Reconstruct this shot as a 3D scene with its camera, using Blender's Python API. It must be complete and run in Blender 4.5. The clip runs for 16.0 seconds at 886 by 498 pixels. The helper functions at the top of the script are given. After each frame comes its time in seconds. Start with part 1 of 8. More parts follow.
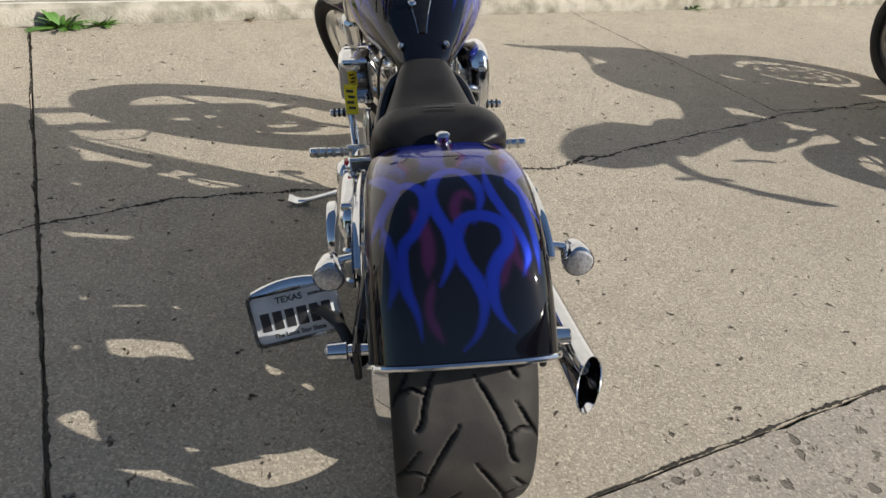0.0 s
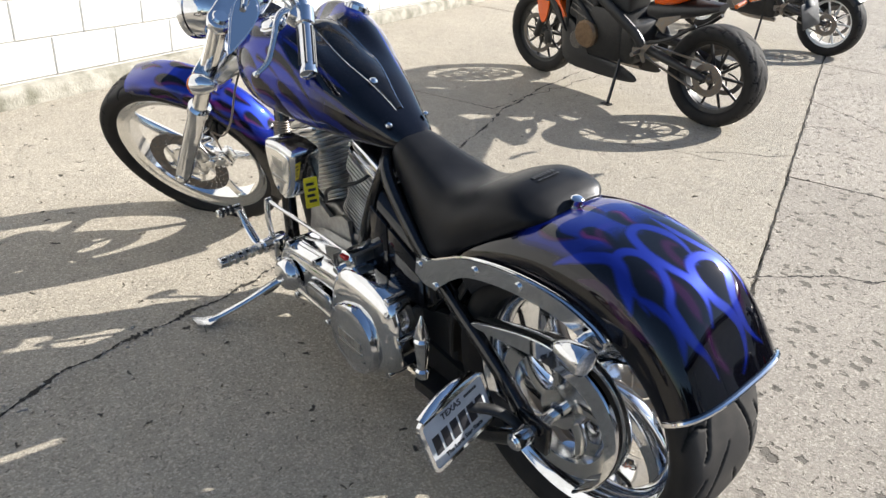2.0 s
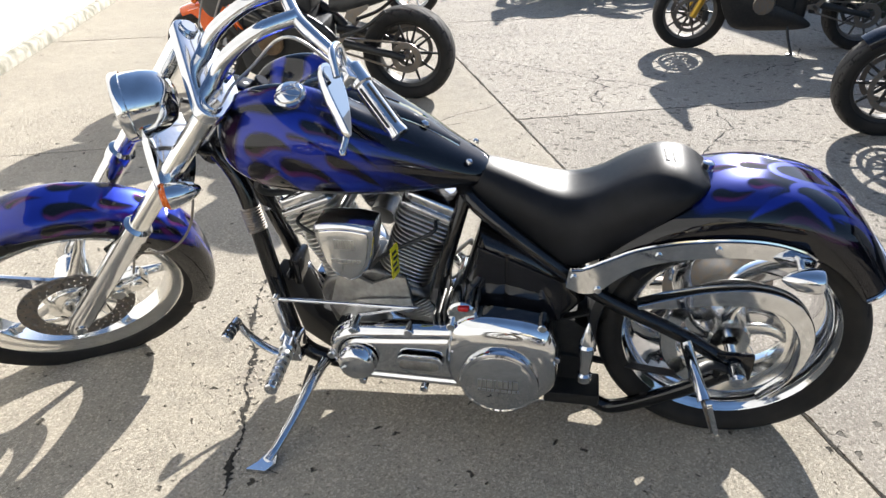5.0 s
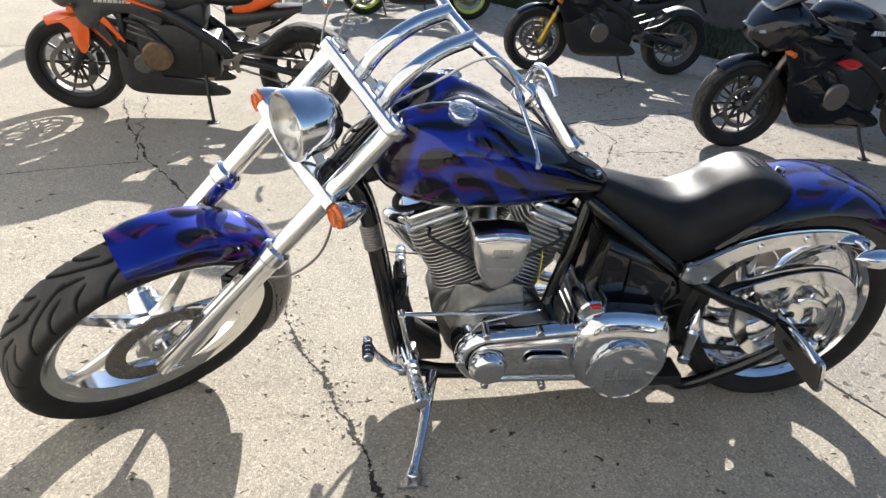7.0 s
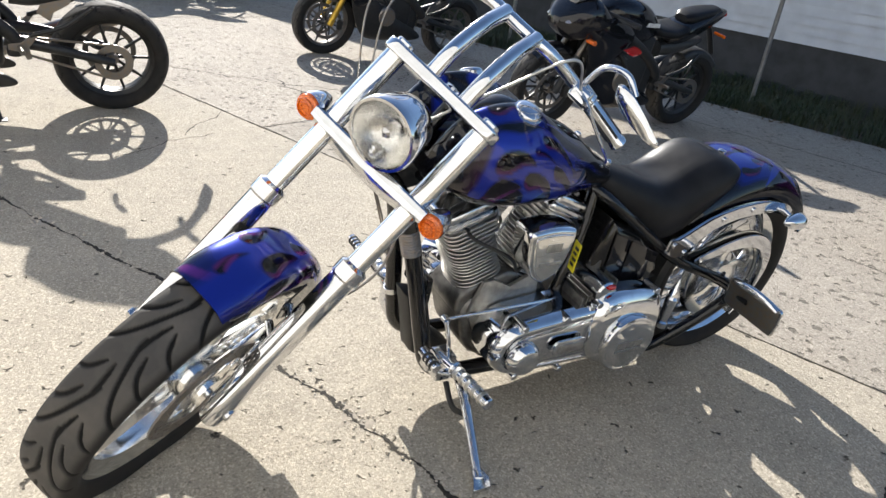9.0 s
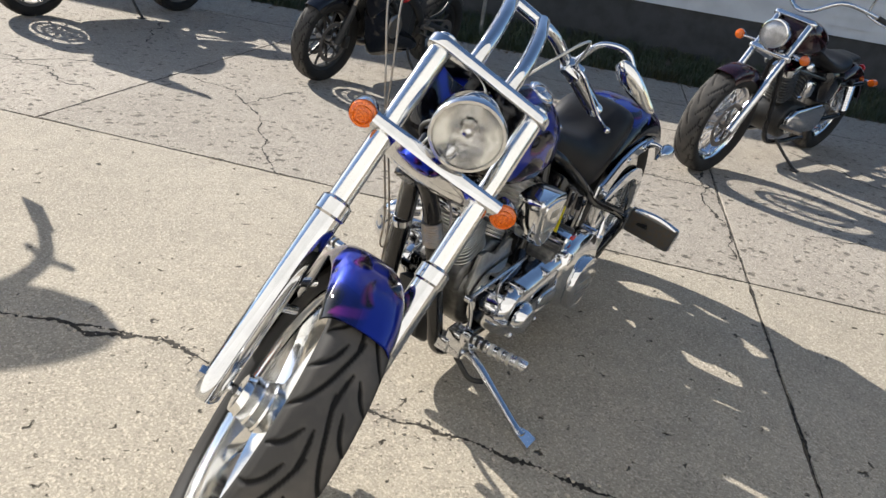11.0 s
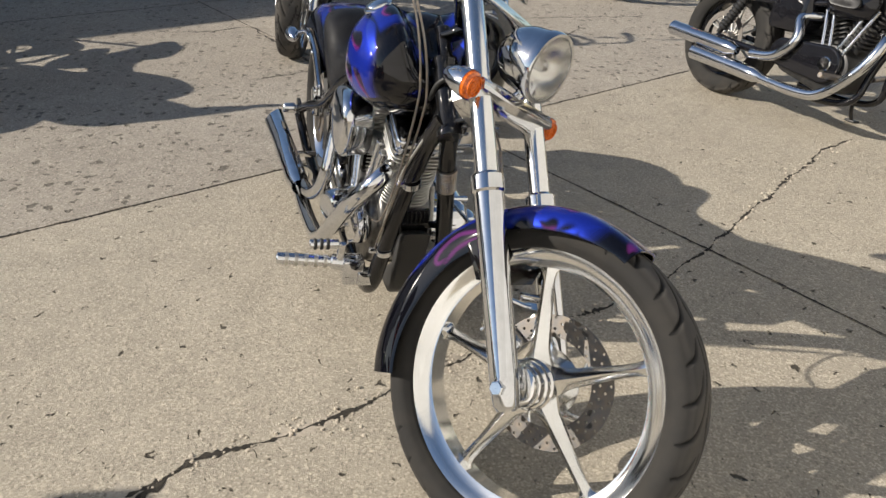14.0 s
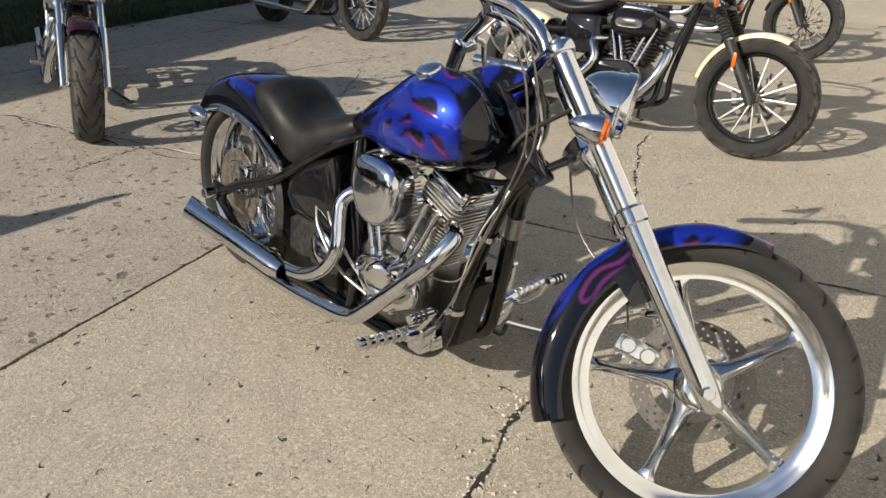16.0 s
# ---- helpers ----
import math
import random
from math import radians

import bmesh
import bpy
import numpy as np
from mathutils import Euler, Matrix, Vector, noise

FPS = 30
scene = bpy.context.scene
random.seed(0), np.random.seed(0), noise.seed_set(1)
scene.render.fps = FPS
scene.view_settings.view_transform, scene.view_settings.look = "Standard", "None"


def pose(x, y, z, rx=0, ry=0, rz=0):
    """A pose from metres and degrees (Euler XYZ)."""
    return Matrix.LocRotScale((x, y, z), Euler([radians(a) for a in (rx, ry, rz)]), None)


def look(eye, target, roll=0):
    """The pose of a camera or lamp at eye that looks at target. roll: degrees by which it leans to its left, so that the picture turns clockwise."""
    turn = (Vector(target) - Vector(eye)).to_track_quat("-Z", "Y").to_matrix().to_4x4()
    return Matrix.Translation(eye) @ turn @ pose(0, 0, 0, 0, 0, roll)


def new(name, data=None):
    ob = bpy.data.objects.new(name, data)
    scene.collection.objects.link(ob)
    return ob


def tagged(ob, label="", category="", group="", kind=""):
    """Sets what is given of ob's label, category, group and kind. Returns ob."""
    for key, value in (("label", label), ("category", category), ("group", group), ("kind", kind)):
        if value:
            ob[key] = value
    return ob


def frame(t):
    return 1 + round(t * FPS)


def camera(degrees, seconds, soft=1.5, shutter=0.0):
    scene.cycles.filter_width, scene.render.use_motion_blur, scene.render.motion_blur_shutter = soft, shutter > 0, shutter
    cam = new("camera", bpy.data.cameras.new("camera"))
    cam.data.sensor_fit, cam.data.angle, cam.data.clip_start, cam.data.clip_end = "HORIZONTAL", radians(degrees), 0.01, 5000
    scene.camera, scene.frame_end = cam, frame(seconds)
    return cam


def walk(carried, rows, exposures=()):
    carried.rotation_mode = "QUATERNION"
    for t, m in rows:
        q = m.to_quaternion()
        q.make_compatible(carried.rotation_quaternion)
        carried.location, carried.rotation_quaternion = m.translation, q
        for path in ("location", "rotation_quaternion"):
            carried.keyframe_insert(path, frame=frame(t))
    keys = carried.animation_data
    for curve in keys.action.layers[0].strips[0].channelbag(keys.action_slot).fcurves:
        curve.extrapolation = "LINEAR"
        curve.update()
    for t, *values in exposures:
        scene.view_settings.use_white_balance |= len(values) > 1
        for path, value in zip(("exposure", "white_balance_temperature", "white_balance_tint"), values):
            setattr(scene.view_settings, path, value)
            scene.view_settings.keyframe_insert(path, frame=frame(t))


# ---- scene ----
cam = camera(63.5, 16.0)
PATH = [
    (0, (-0.01, 0.054, 1.242), (-0.014, 1.746, 0.175), 6.8),
    (0.5, (-0.232, 0.099, 1.23), (-0.011, 1.818, 0.232), 9.8),
    (1, (-0.493, 0.096, 1.261), (0.025, 1.763, 0.284), 8.9),
    (1.5, (-0.74, 0.216, 1.249), (0.022, 1.806, 0.304), 6.6),
    (2, (-0.965, 0.354, 1.251), (0.032, 1.821, 0.326), 5.2),
    (2.5, (-1.206, 0.45, 1.272), (0.057, 1.714, 0.373), 4.6),
    (3, (-1.366, 0.611, 1.277), (0.042, 1.702, 0.367), -0.7),
    (3.5, (-1.471, 0.801, 1.294), (-0.001, 1.798, 0.375), -4.9),
    (3.7, (-1.511, 0.868, 1.292), (-0.02, 1.828, 0.367), -5.7),
    (5.8, (-1.815, 1.675, 1.278), (-0.029, 1.998, 0.438), 1.8),
    (6, (-1.878, 1.768, 1.288), (-0.076, 2.025, 0.458), 1.8),
    (6.5, (-1.931, 1.974, 1.287), (-0.137, 2.108, 0.415), 3.4),
    (7, (-1.901, 2.172, 1.282), (-0.089, 2.168, 0.434), 4.0),
    (7.5, (-1.875, 2.357, 1.269), (-0.063, 2.188, 0.44), 6.3),
    (8, (-1.911, 2.574, 1.272), (-0.12, 2.167, 0.48), 8.0),
    (8.5, (-1.863, 2.757, 1.245), (-0.137, 2.184, 0.413), 9.4),
    (8.7, (-1.809, 2.829, 1.244), (-0.106, 2.187, 0.415), 9.1),
    (10.8, (-1.336, 3.533, 1.252), (-0.125, 2.19, 0.397), 9.2),
    (11, (-1.28, 3.582, 1.252), (-0.136, 2.185, 0.393), 9.4),
    (11.5, (-1.144, 3.762, 1.273), (-0.248, 2.183, 0.435), 9.6),
    (12, (-0.93, 3.853, 1.27), (-0.229, 2.189, 0.41), 10.2),
    (12.5, (-0.682, 3.861, 1.28), (-0.126, 2.142, 0.422), 9.6),
    (13, (-0.473, 3.965, 1.265), (-0.199, 2.211, 0.344), 6.9),
    (13.5, (-0.258, 4.05, 1.267), (-0.278, 2.339, 0.23), 3.7),
    (14, (0.003, 3.997, 1.279), (-0.237, 2.282, 0.278), 1.8),
    (14.5, (0.245, 3.946, 1.284), (-0.191, 2.245, 0.326), 2.4),
    (15, (0.503, 3.944, 1.314), (-0.205, 2.312, 0.4), 1.9),
    (15.5, (0.692, 3.838, 1.297), (-0.186, 2.281, 0.399), 1.3),
    (16, (0.875, 3.67, 1.305), (-0.121, 2.183, 0.412), 0.7),
]
EXPOSURE = [(0, 0.42, 6450, 10), (0.5, 0.62, 6400, 10), (1.5, 0.98, 6150, 10), (2.5, 1.07, 6130, 10), (3.5, 1.14, 6100, 10), (6, 1.15, 6120, 10), (8.5, 1.17, 6190, 10), (11, 0.95, 6280, 10), (12.5, 0.66, 6380, 10), (14, 0.48, 6600, 10), (16, 0.48, 6780, 10)]
walk(cam, [(t, look(eye, target, roll)) for t, eye, target, roll in PATH], EXPOSURE)

# ---------------- light ----------------
SUN_EL, SUN_AZ = 28.0, -3.0          # height of the sun, its bearing from +x towards +y
sun = new("sun", bpy.data.lights.new("sun", "SUN"))
sun.data.energy, sun.data.angle, sun.data.color = 5.0, radians(0.53), (1.0, 0.93, 0.83)
_s = Vector((math.cos(radians(SUN_EL)) * math.cos(radians(SUN_AZ)), math.cos(radians(SUN_EL)) * math.sin(radians(SUN_AZ)), math.sin(radians(SUN_EL))))
sun.matrix_world = look(_s * 30, (0, 0, 0))
world = bpy.data.worlds.new("sky")
scene.world = world
world.use_nodes = True
_sky = world.node_tree.nodes.new("ShaderNodeTexSky")
_sky.sky_type, _sky.sun_disc, _sky.sun_elevation, _sky.sun_rotation = "NISHITA", False, radians(SUN_EL), radians(90 - SUN_AZ)
_sky.dust_density, _sky.ozone_density = 0.5, 1.8
_bg = world.node_tree.nodes["Background"]
_bg.inputs[1].default_value = 0.080
world.node_tree.links.new(_sky.outputs[0], _bg.inputs[0])

# ---------------- materials ----------------


def mat(name, base, rough=0.5, metal=0.0, noise=None, bump=None, coat=0.0, rand=0.0, rough_var=0.0, spec=0.5):
    """A node material. noise: (scale, other colour, contrast low, high); bump: (scale, strength, distance)."""
    m = bpy.data.materials.new(name)
    m.use_nodes = True
    nt = m.node_tree
    b = nt.nodes["Principled BSDF"]
    b.inputs["Base Color"].default_value = (*base, 1)
    b.inputs["Roughness"].default_value, b.inputs["Metallic"].default_value = rough, metal
    b.inputs["Coat Weight"].default_value, b.inputs["Coat Roughness"].default_value = coat, 0.03
    b.inputs["Specular IOR Level"].default_value = spec
    tc = nt.nodes.new("ShaderNodeTexCoord")
    out = None
    if noise:
        n = nt.nodes.new("ShaderNodeTexNoise")
        n.inputs["Scale"].default_value, n.inputs["Detail"].default_value = noise[0], 6
        r = nt.nodes.new("ShaderNodeMapRange")
        r.inputs["From Min"].default_value, r.inputs["From Max"].default_value = noise[2], noise[3]
        x = nt.nodes.new("ShaderNodeMix")
        x.data_type = "RGBA"
        x.inputs["A"].default_value, x.inputs["B"].default_value = (*base, 1), (*noise[1], 1)
        nt.links.new(tc.outputs["Object"], n.inputs["Vector"])
        nt.links.new(n.outputs["Fac"], r.inputs["Value"])
        nt.links.new(r.outputs["Result"], x.inputs["Factor"])
        out = x.outputs["Result"]
        if rough_var:
            q = nt.nodes.new("ShaderNodeMapRange")
            q.inputs["To Min"].default_value, q.inputs["To Max"].default_value = rough, rough + rough_var
            nt.links.new(r.outputs["Result"], q.inputs["Value"])
            nt.links.new(q.outputs["Result"], b.inputs["Roughness"])
    if rand:
        oi = nt.nodes.new("ShaderNodeObjectInfo")
        q = nt.nodes.new("ShaderNodeMapRange")
        q.inputs["To Min"].default_value, q.inputs["To Max"].default_value = 1 - rand, 1 + rand
        h = nt.nodes.new("ShaderNodeHueSaturation")
        h.inputs["Color"].default_value = (*base, 1)
        nt.links.new(oi.outputs["Random"], q.inputs["Value"])
        nt.links.new(q.outputs["Result"], h.inputs["Value"])
        if out:
            nt.links.new(out, h.inputs["Color"])
        out = h.outputs["Color"]
    if out:
        nt.links.new(out, b.inputs["Base Color"])
    if bump:
        n = nt.nodes.new("ShaderNodeTexNoise")
        n.inputs["Scale"].default_value, n.inputs["Detail"].default_value = bump[0], 5
        p = nt.nodes.new("ShaderNodeBump")
        p.inputs["Strength"].default_value, p.inputs["Distance"].default_value = bump[1], bump[2]
        nt.links.new(tc.outputs["Object"], n.inputs["Vector"])
        nt.links.new(n.outputs["Fac"], p.inputs["Height"])
        nt.links.new(p.outputs["Normal"], b.inputs["Normal"])
    return m


def concrete(name, light, dark, pit_scale, pit_size, pit_dark, stone_scale):
    """Exposed-aggregate concrete: sandy ground mass, stones, pits and large stains."""
    m = mat(name, light, 0.9, spec=0.25)
    nt = m.node_tree
    N, L = nt.nodes.new, nt.links.new
    b = nt.nodes["Principled BSDF"]
    geo = N("ShaderNodeNewGeometry")
    oi = N("ShaderNodeObjectInfo")

    def noise_at(scale, detail=4):
        n = N("ShaderNodeTexNoise")
        n.inputs["Scale"].default_value, n.inputs["Detail"].default_value = scale, detail
        L(geo.outputs["Position"], n.inputs["Vector"])
        return n.outputs["Fac"]

    def ramp(v, lo, hi, a=0.0, c=1.0):
        r = N("ShaderNodeMapRange")
        for k, x in zip(("From Min", "From Max", "To Min", "To Max"), (lo, hi, a, c)):
            r.inputs[k].default_value = x
        L(v, r.inputs["Value"])
        return r.outputs["Result"]

    def mix(f, a, c, mode="MIX"):
        x = N("ShaderNodeMix")
        x.data_type, x.blend_type = "RGBA", mode
        for k, v in (("Factor", f), ("A", a), ("B", c)):
            if isinstance(v, tuple):
                x.inputs[k].default_value = (*v, 1)
            elif isinstance(v, float):
                x.inputs[k].default_value = v
            else:
                L(v, x.inputs[k])
        return x.outputs["Result"]

    stone = N("ShaderNodeTexVoronoi")
    stone.voronoi_dimensions = "2D"
    stone.inputs["Scale"].default_value = stone_scale
    L(geo.outputs["Position"], stone.inputs["Vector"])
    sep = N("ShaderNodeSeparateColor")
    L(stone.outputs["Color"], sep.inputs["Color"])
    fine = noise_at(420)
    c = mix(ramp(noise_at(0.9, 5), 0.38, 0.66), light, dark)
    c = mix(ramp(noise_at(7, 6), 0.42, 0.70, 0.0, 0.45), c, tuple(v * 0.62 for v in light))
    c = mix(ramp(noise_at(75, 3), 0.56, 0.68, 0.0, 0.5), c, tuple(v * 0.5 for v in light))
    c = mix(ramp(sep.outputs[0], 0.78, 0.90, 0.0, 0.55), c, tuple(min(1, v * 1.65) for v in light))
    c = mix(ramp(sep.outputs[1], 0.82, 0.94, 0.0, 0.60), c, tuple(v * 0.40 for v in light))
    c = mix(ramp(fine, 0.42, 0.63, 0.0, 0.56), c, tuple(v * 0.48 for v in light))
    c = mix(ramp(noise_at(210, 3), 0.55, 0.68, 0.0, 0.55), c, tuple(v * 0.50 for v in light))
    c = mix(ramp(noise_at(150, 3), 0.52, 0.66, 0.0, 0.6), c, tuple(min(1, v * 1.35) for v in light))
    pit = N("ShaderNodeTexVoronoi")
    pit.voronoi_dimensions = "2D"
    pit.inputs["Scale"].default_value = pit_scale
    warp = N("ShaderNodeVectorMath")
    warp.operation = "MULTIPLY_ADD"
    wn = N("ShaderNodeTexNoise")
    wn.inputs["Scale"].default_value, wn.inputs["Detail"].default_value = pit_scale * 2.5, 5
    L(geo.outputs["Position"], wn.inputs["Vector"])
    L(wn.outputs["Color"], warp.inputs[0])
    warp.inputs[1].default_value = (0.85 / pit_scale,) * 3
    L(geo.outputs["Position"], warp.inputs[2])
    L(warp.outputs[0], pit.inputs["Vector"])
    psep = N("ShaderNodeSeparateColor")
    L(pit.outputs["Color"], psep.inputs["Color"])
    size = ramp(psep.outputs[0], 0.48, 1.0, 0.0, pit_size)
    sub = N("ShaderNodeMath")
    sub.operation = "SUBTRACT"
    L(size, sub.inputs[0]), L(pit.outputs["Distance"], sub.inputs[1])
    hole = ramp(sub.outputs[0], 0.0, 0.060)
    small = N("ShaderNodeTexVoronoi")
    small.voronoi_dimensions = "2D"
    small.inputs["Scale"].default_value = pit_scale * 2.7
    L(warp.outputs[0], small.inputs["Vector"])
    ssep = N("ShaderNodeSeparateColor")
    L(small.outputs["Color"], ssep.inputs["Color"])
    sub2 = N("ShaderNodeMath")
    sub2.operation = "SUBTRACT"
    L(ramp(ssep.outputs[0], 0.62, 1.0, 0.0, pit_size * 1.1), sub2.inputs[0]), L(small.outputs["Distance"], sub2.inputs[1])
    both = N("ShaderNodeMath")
    both.operation = "MAXIMUM"
    L(hole, both.inputs[0]), L(ramp(sub2.outputs[0], 0.0, 0.10, 0.0, 0.8), both.inputs[1])
    hole = both.outputs[0]
    c = mix(hole, c, tuple(v * pit_dark for v in light))
    var = ramp(oi.outputs["Random"], 0, 1, 0.93, 1.05)
    hs = N("ShaderNodeHueSaturation")
    L(var, hs.inputs["Value"]), L(c, hs.inputs["Color"])
    L(hs.outputs["Color"], b.inputs["Base Color"])
    h1 = mix(0.5, fine, sep.outputs[2])
    hsub = N("ShaderNodeMath")
    hsub.operation = "MULTIPLY_ADD"
    hsub.inputs[1].default_value = -3.0
    L(hole, hsub.inputs[0])
    grey = N("ShaderNodeRGBToBW")
    L(h1, grey.inputs[0])
    L(grey.outputs[0], hsub.inputs[2])
    bp = N("ShaderNodeBump")
    bp.inputs["Strength"].default_value, bp.inputs["Distance"].default_value = 1.0, 0.0055
    L(hsub.outputs[0], bp.inputs["Height"])
    L(bp.outputs["Normal"], b.inputs["Normal"])
    return m


def paint(name):
    """Gloss black with blue and purple flames, which the mesh carries as the colour layer 'paint'."""
    m = mat(name, (0.004, 0.004, 0.006), 0.16, spec=0.0, coat=1.0)
    nt = m.node_tree
    N, L = nt.nodes.new, nt.links.new
    at = N("ShaderNodeAttribute")
    at.attribute_name = "paint"
    sep = N("ShaderNodeSeparateColor")
    L(at.outputs["Color"], sep.inputs["Color"])
    n = N("ShaderNodeTexNoise")
    n.inputs["Scale"].default_value = 900
    tc = N("ShaderNodeTexCoord")
    L(tc.outputs["Object"], n.inputs["Vector"])
    blue = N("ShaderNodeMix")
    blue.data_type = "RGBA"
    blue.inputs["A"].default_value, blue.inputs["B"].default_value = (0.006, 0.015, 0.20, 1), (0.012, 0.032, 0.36, 1)
    L(n.outputs["Fac"], blue.inputs["Factor"])
    a = N("ShaderNodeMix")
    a.data_type = "RGBA"
    a.inputs["A"].default_value, a.inputs["B"].default_value = (0.003, 0.003, 0.005, 1), (0.16, 0.02, 0.17, 1)
    L(sep.outputs[1], a.inputs["Factor"])
    c = N("ShaderNodeMix")
    c.data_type = "RGBA"
    L(sep.outputs[0], c.inputs["Factor"]), L(a.outputs["Result"], c.inputs["A"]), L(blue.outputs["Result"], c.inputs["B"])
    L(c.outputs["Result"], nt.nodes["Principled BSDF"].inputs["Base Color"])
    flake = N("ShaderNodeMath")
    flake.operation = "MULTIPLY"
    flake.inputs[1].default_value = 0.55
    L(sep.outputs[0], flake.inputs[0])
    L(flake.outputs[0], nt.nodes["Principled BSDF"].inputs["Metallic"])
    rough = N("ShaderNodeMapRange")
    rough.inputs["To Min"].default_value, rough.inputs["To Max"].default_value = 0.16, 0.38
    L(sep.outputs[0], rough.inputs["Value"])
    L(rough.outputs["Result"], nt.nodes["Principled BSDF"].inputs["Roughness"])
    return m


CHROME = mat("chrome", (0.70, 0.71, 0.73), 0.05, 1.0, noise=(30, (0.62, 0.63, 0.65), 0.4, 0.7), rough_var=0.05)
POLISH = mat("polished_alloy", (0.84, 0.84, 0.83), 0.11, 1.0, noise=(9, (0.74, 0.74, 0.73), 0.4, 0.75), rough_var=0.12)
SATIN = mat("satin_alloy", (0.62, 0.61, 0.58), 0.32, 1.0, noise=(40, (0.5, 0.49, 0.46), 0.35, 0.7), rough_var=0.15)
# cast alloy darkened to put engine shade into its colour; also other dark castings
DARKCAST = mat("darkened_cast_alloy", (0.20, 0.195, 0.185), 0.42, 0.9, noise=(60, (0.12, 0.115, 0.11), 0.35, 0.7), bump=(300, 0.2, 0.001))
CAST = mat("cast_alloy", (0.42, 0.41, 0.38), 0.42, 0.85, noise=(60, (0.30, 0.29, 0.27), 0.35, 0.7), bump=(300, 0.2, 0.001))
STEEL = mat("dark_steel", (0.25, 0.24, 0.23), 0.38, 1.0, noise=(60, (0.32, 0.26, 0.2), 0.4, 0.7), rough_var=0.2)
BLACK = mat("gloss_black", (0.006, 0.006, 0.007), 0.12, spec=0.0, coat=1.0, noise=(40, (0.012, 0.011, 0.010), 0.45, 0.7))
SATINBLACK = mat("satin_black", (0.012, 0.012, 0.012), 0.42, noise=(50, (0.03, 0.028, 0.025), 0.45, 0.75), rough_var=0.2)
LEATHER = mat("black_vinyl", (0.010, 0.010, 0.011), 0.35, spec=0.14, noise=(9, (0.02, 0.02, 0.021), 0.4, 0.7), bump=(420, 0.18, 0.0012), rough_var=0.12)
RUBBER = mat("tyre_rubber", (0.020, 0.0193, 0.0185), 0.72, spec=0.18, noise=(12, (0.036, 0.0335, 0.030), 0.42, 0.75), bump=(260, 0.25, 0.001), rough_var=0.2)
_nt = RUBBER.node_tree
_at, _mx, _tr = _nt.nodes.new("ShaderNodeAttribute"), _nt.nodes.new("ShaderNodeMix"), _nt.nodes.new("ShaderNodeMix")       # clean rubber inside the grooves with their recess shade put into its colour, scuffed dusty tread outside
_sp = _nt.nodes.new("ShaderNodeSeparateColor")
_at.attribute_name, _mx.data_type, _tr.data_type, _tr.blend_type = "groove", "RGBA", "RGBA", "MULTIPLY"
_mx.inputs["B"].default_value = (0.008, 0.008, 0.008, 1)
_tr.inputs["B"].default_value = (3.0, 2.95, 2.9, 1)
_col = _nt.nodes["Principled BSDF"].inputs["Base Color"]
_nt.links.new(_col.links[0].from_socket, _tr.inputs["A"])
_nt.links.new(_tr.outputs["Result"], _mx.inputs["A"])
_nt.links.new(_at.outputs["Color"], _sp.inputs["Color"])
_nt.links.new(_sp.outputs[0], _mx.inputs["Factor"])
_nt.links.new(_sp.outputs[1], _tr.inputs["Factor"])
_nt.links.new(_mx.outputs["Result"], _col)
GRIPRUBBER = mat("black_rubber", (0.015, 0.015, 0.015), 0.6, bump=(200, 0.2, 0.001))
FLAME = paint("flame_paint")
AMBER = mat("amber_lens", (0.75, 0.16, 0.01), 0.12, coat=0.6, noise=(260, (0.45, 0.07, 0.0), 0.4, 0.6))
CLEARLENS = mat("clear_lens", (0.55, 0.55, 0.56), 0.08, 0.3, coat=1.0, noise=(170, (0.32, 0.32, 0.33), 0.35, 0.65))
REFLECTOR = mat("lamp_reflector", (0.92, 0.90, 0.85), 0.25, 1.0, noise=(60, (0.75, 0.73, 0.68), 0.4, 0.7), bump=(50, 0.4, 0.004))
YELLOW = mat("yellow_tag", (0.85, 0.72, 0.02), 0.5, noise=(80, (0.7, 0.6, 0.02), 0.4, 0.7))
PLATE = mat("plate_white", (0.62, 0.64, 0.66), 0.35, noise=(30, (0.52, 0.54, 0.56), 0.4, 0.7))
INK = mat("dark_ink", (0.02, 0.02, 0.025), 0.5)
ORANGE = mat("orange_plastic", (0.80, 0.12, 0.008), 0.2, coat=0.8, noise=(14, (0.70, 0.10, 0.008), 0.4, 0.7))
DARKPLASTIC = mat("dark_plastic", (0.018, 0.018, 0.019), 0.35, noise=(30, (0.03, 0.03, 0.03), 0.4, 0.7), rough_var=0.2)
GREYPLASTIC = mat("grey_plastic", (0.050, 0.050, 0.051), 0.30, noise=(30, (0.036, 0.036, 0.036), 0.4, 0.7))
GLOSSDARK = mat("deep_black_paint", (0.008, 0.008, 0.010), 0.1, spec=0.0, coat=1.0)
MAROON = mat("maroon_paint", (0.020, 0.004, 0.006), 0.12, spec=0.0, coat=1.0)
CREAM = mat("cream_paint", (0.62, 0.55, 0.36), 0.18, coat=0.8, noise=(10, (0.58, 0.50, 0.32), 0.4, 0.7))
GREEN = mat("green_plastic", (0.05, 0.40, 0.03), 0.3, coat=0.4, noise=(12, (0.04, 0.33, 0.03), 0.4, 0.7))
LIME = mat("lime_paint", (0.50, 0.62, 0.02), 0.3, noise=(12, (0.42, 0.55, 0.02), 0.4, 0.7))
WHITEPLASTIC = mat("white_plastic", (0.75, 0.75, 0.74), 0.3, noise=(12, (0.68, 0.68, 0.66), 0.4, 0.7))
REDLENS = mat("red_lens", (0.45, 0.01, 0.01), 0.12, coat=0.8)
BRONZE = mat("bronze_cover", (0.22, 0.15, 0.09), 0.4, 0.7, noise=(40, (0.15, 0.10, 0.06), 0.4, 0.7))
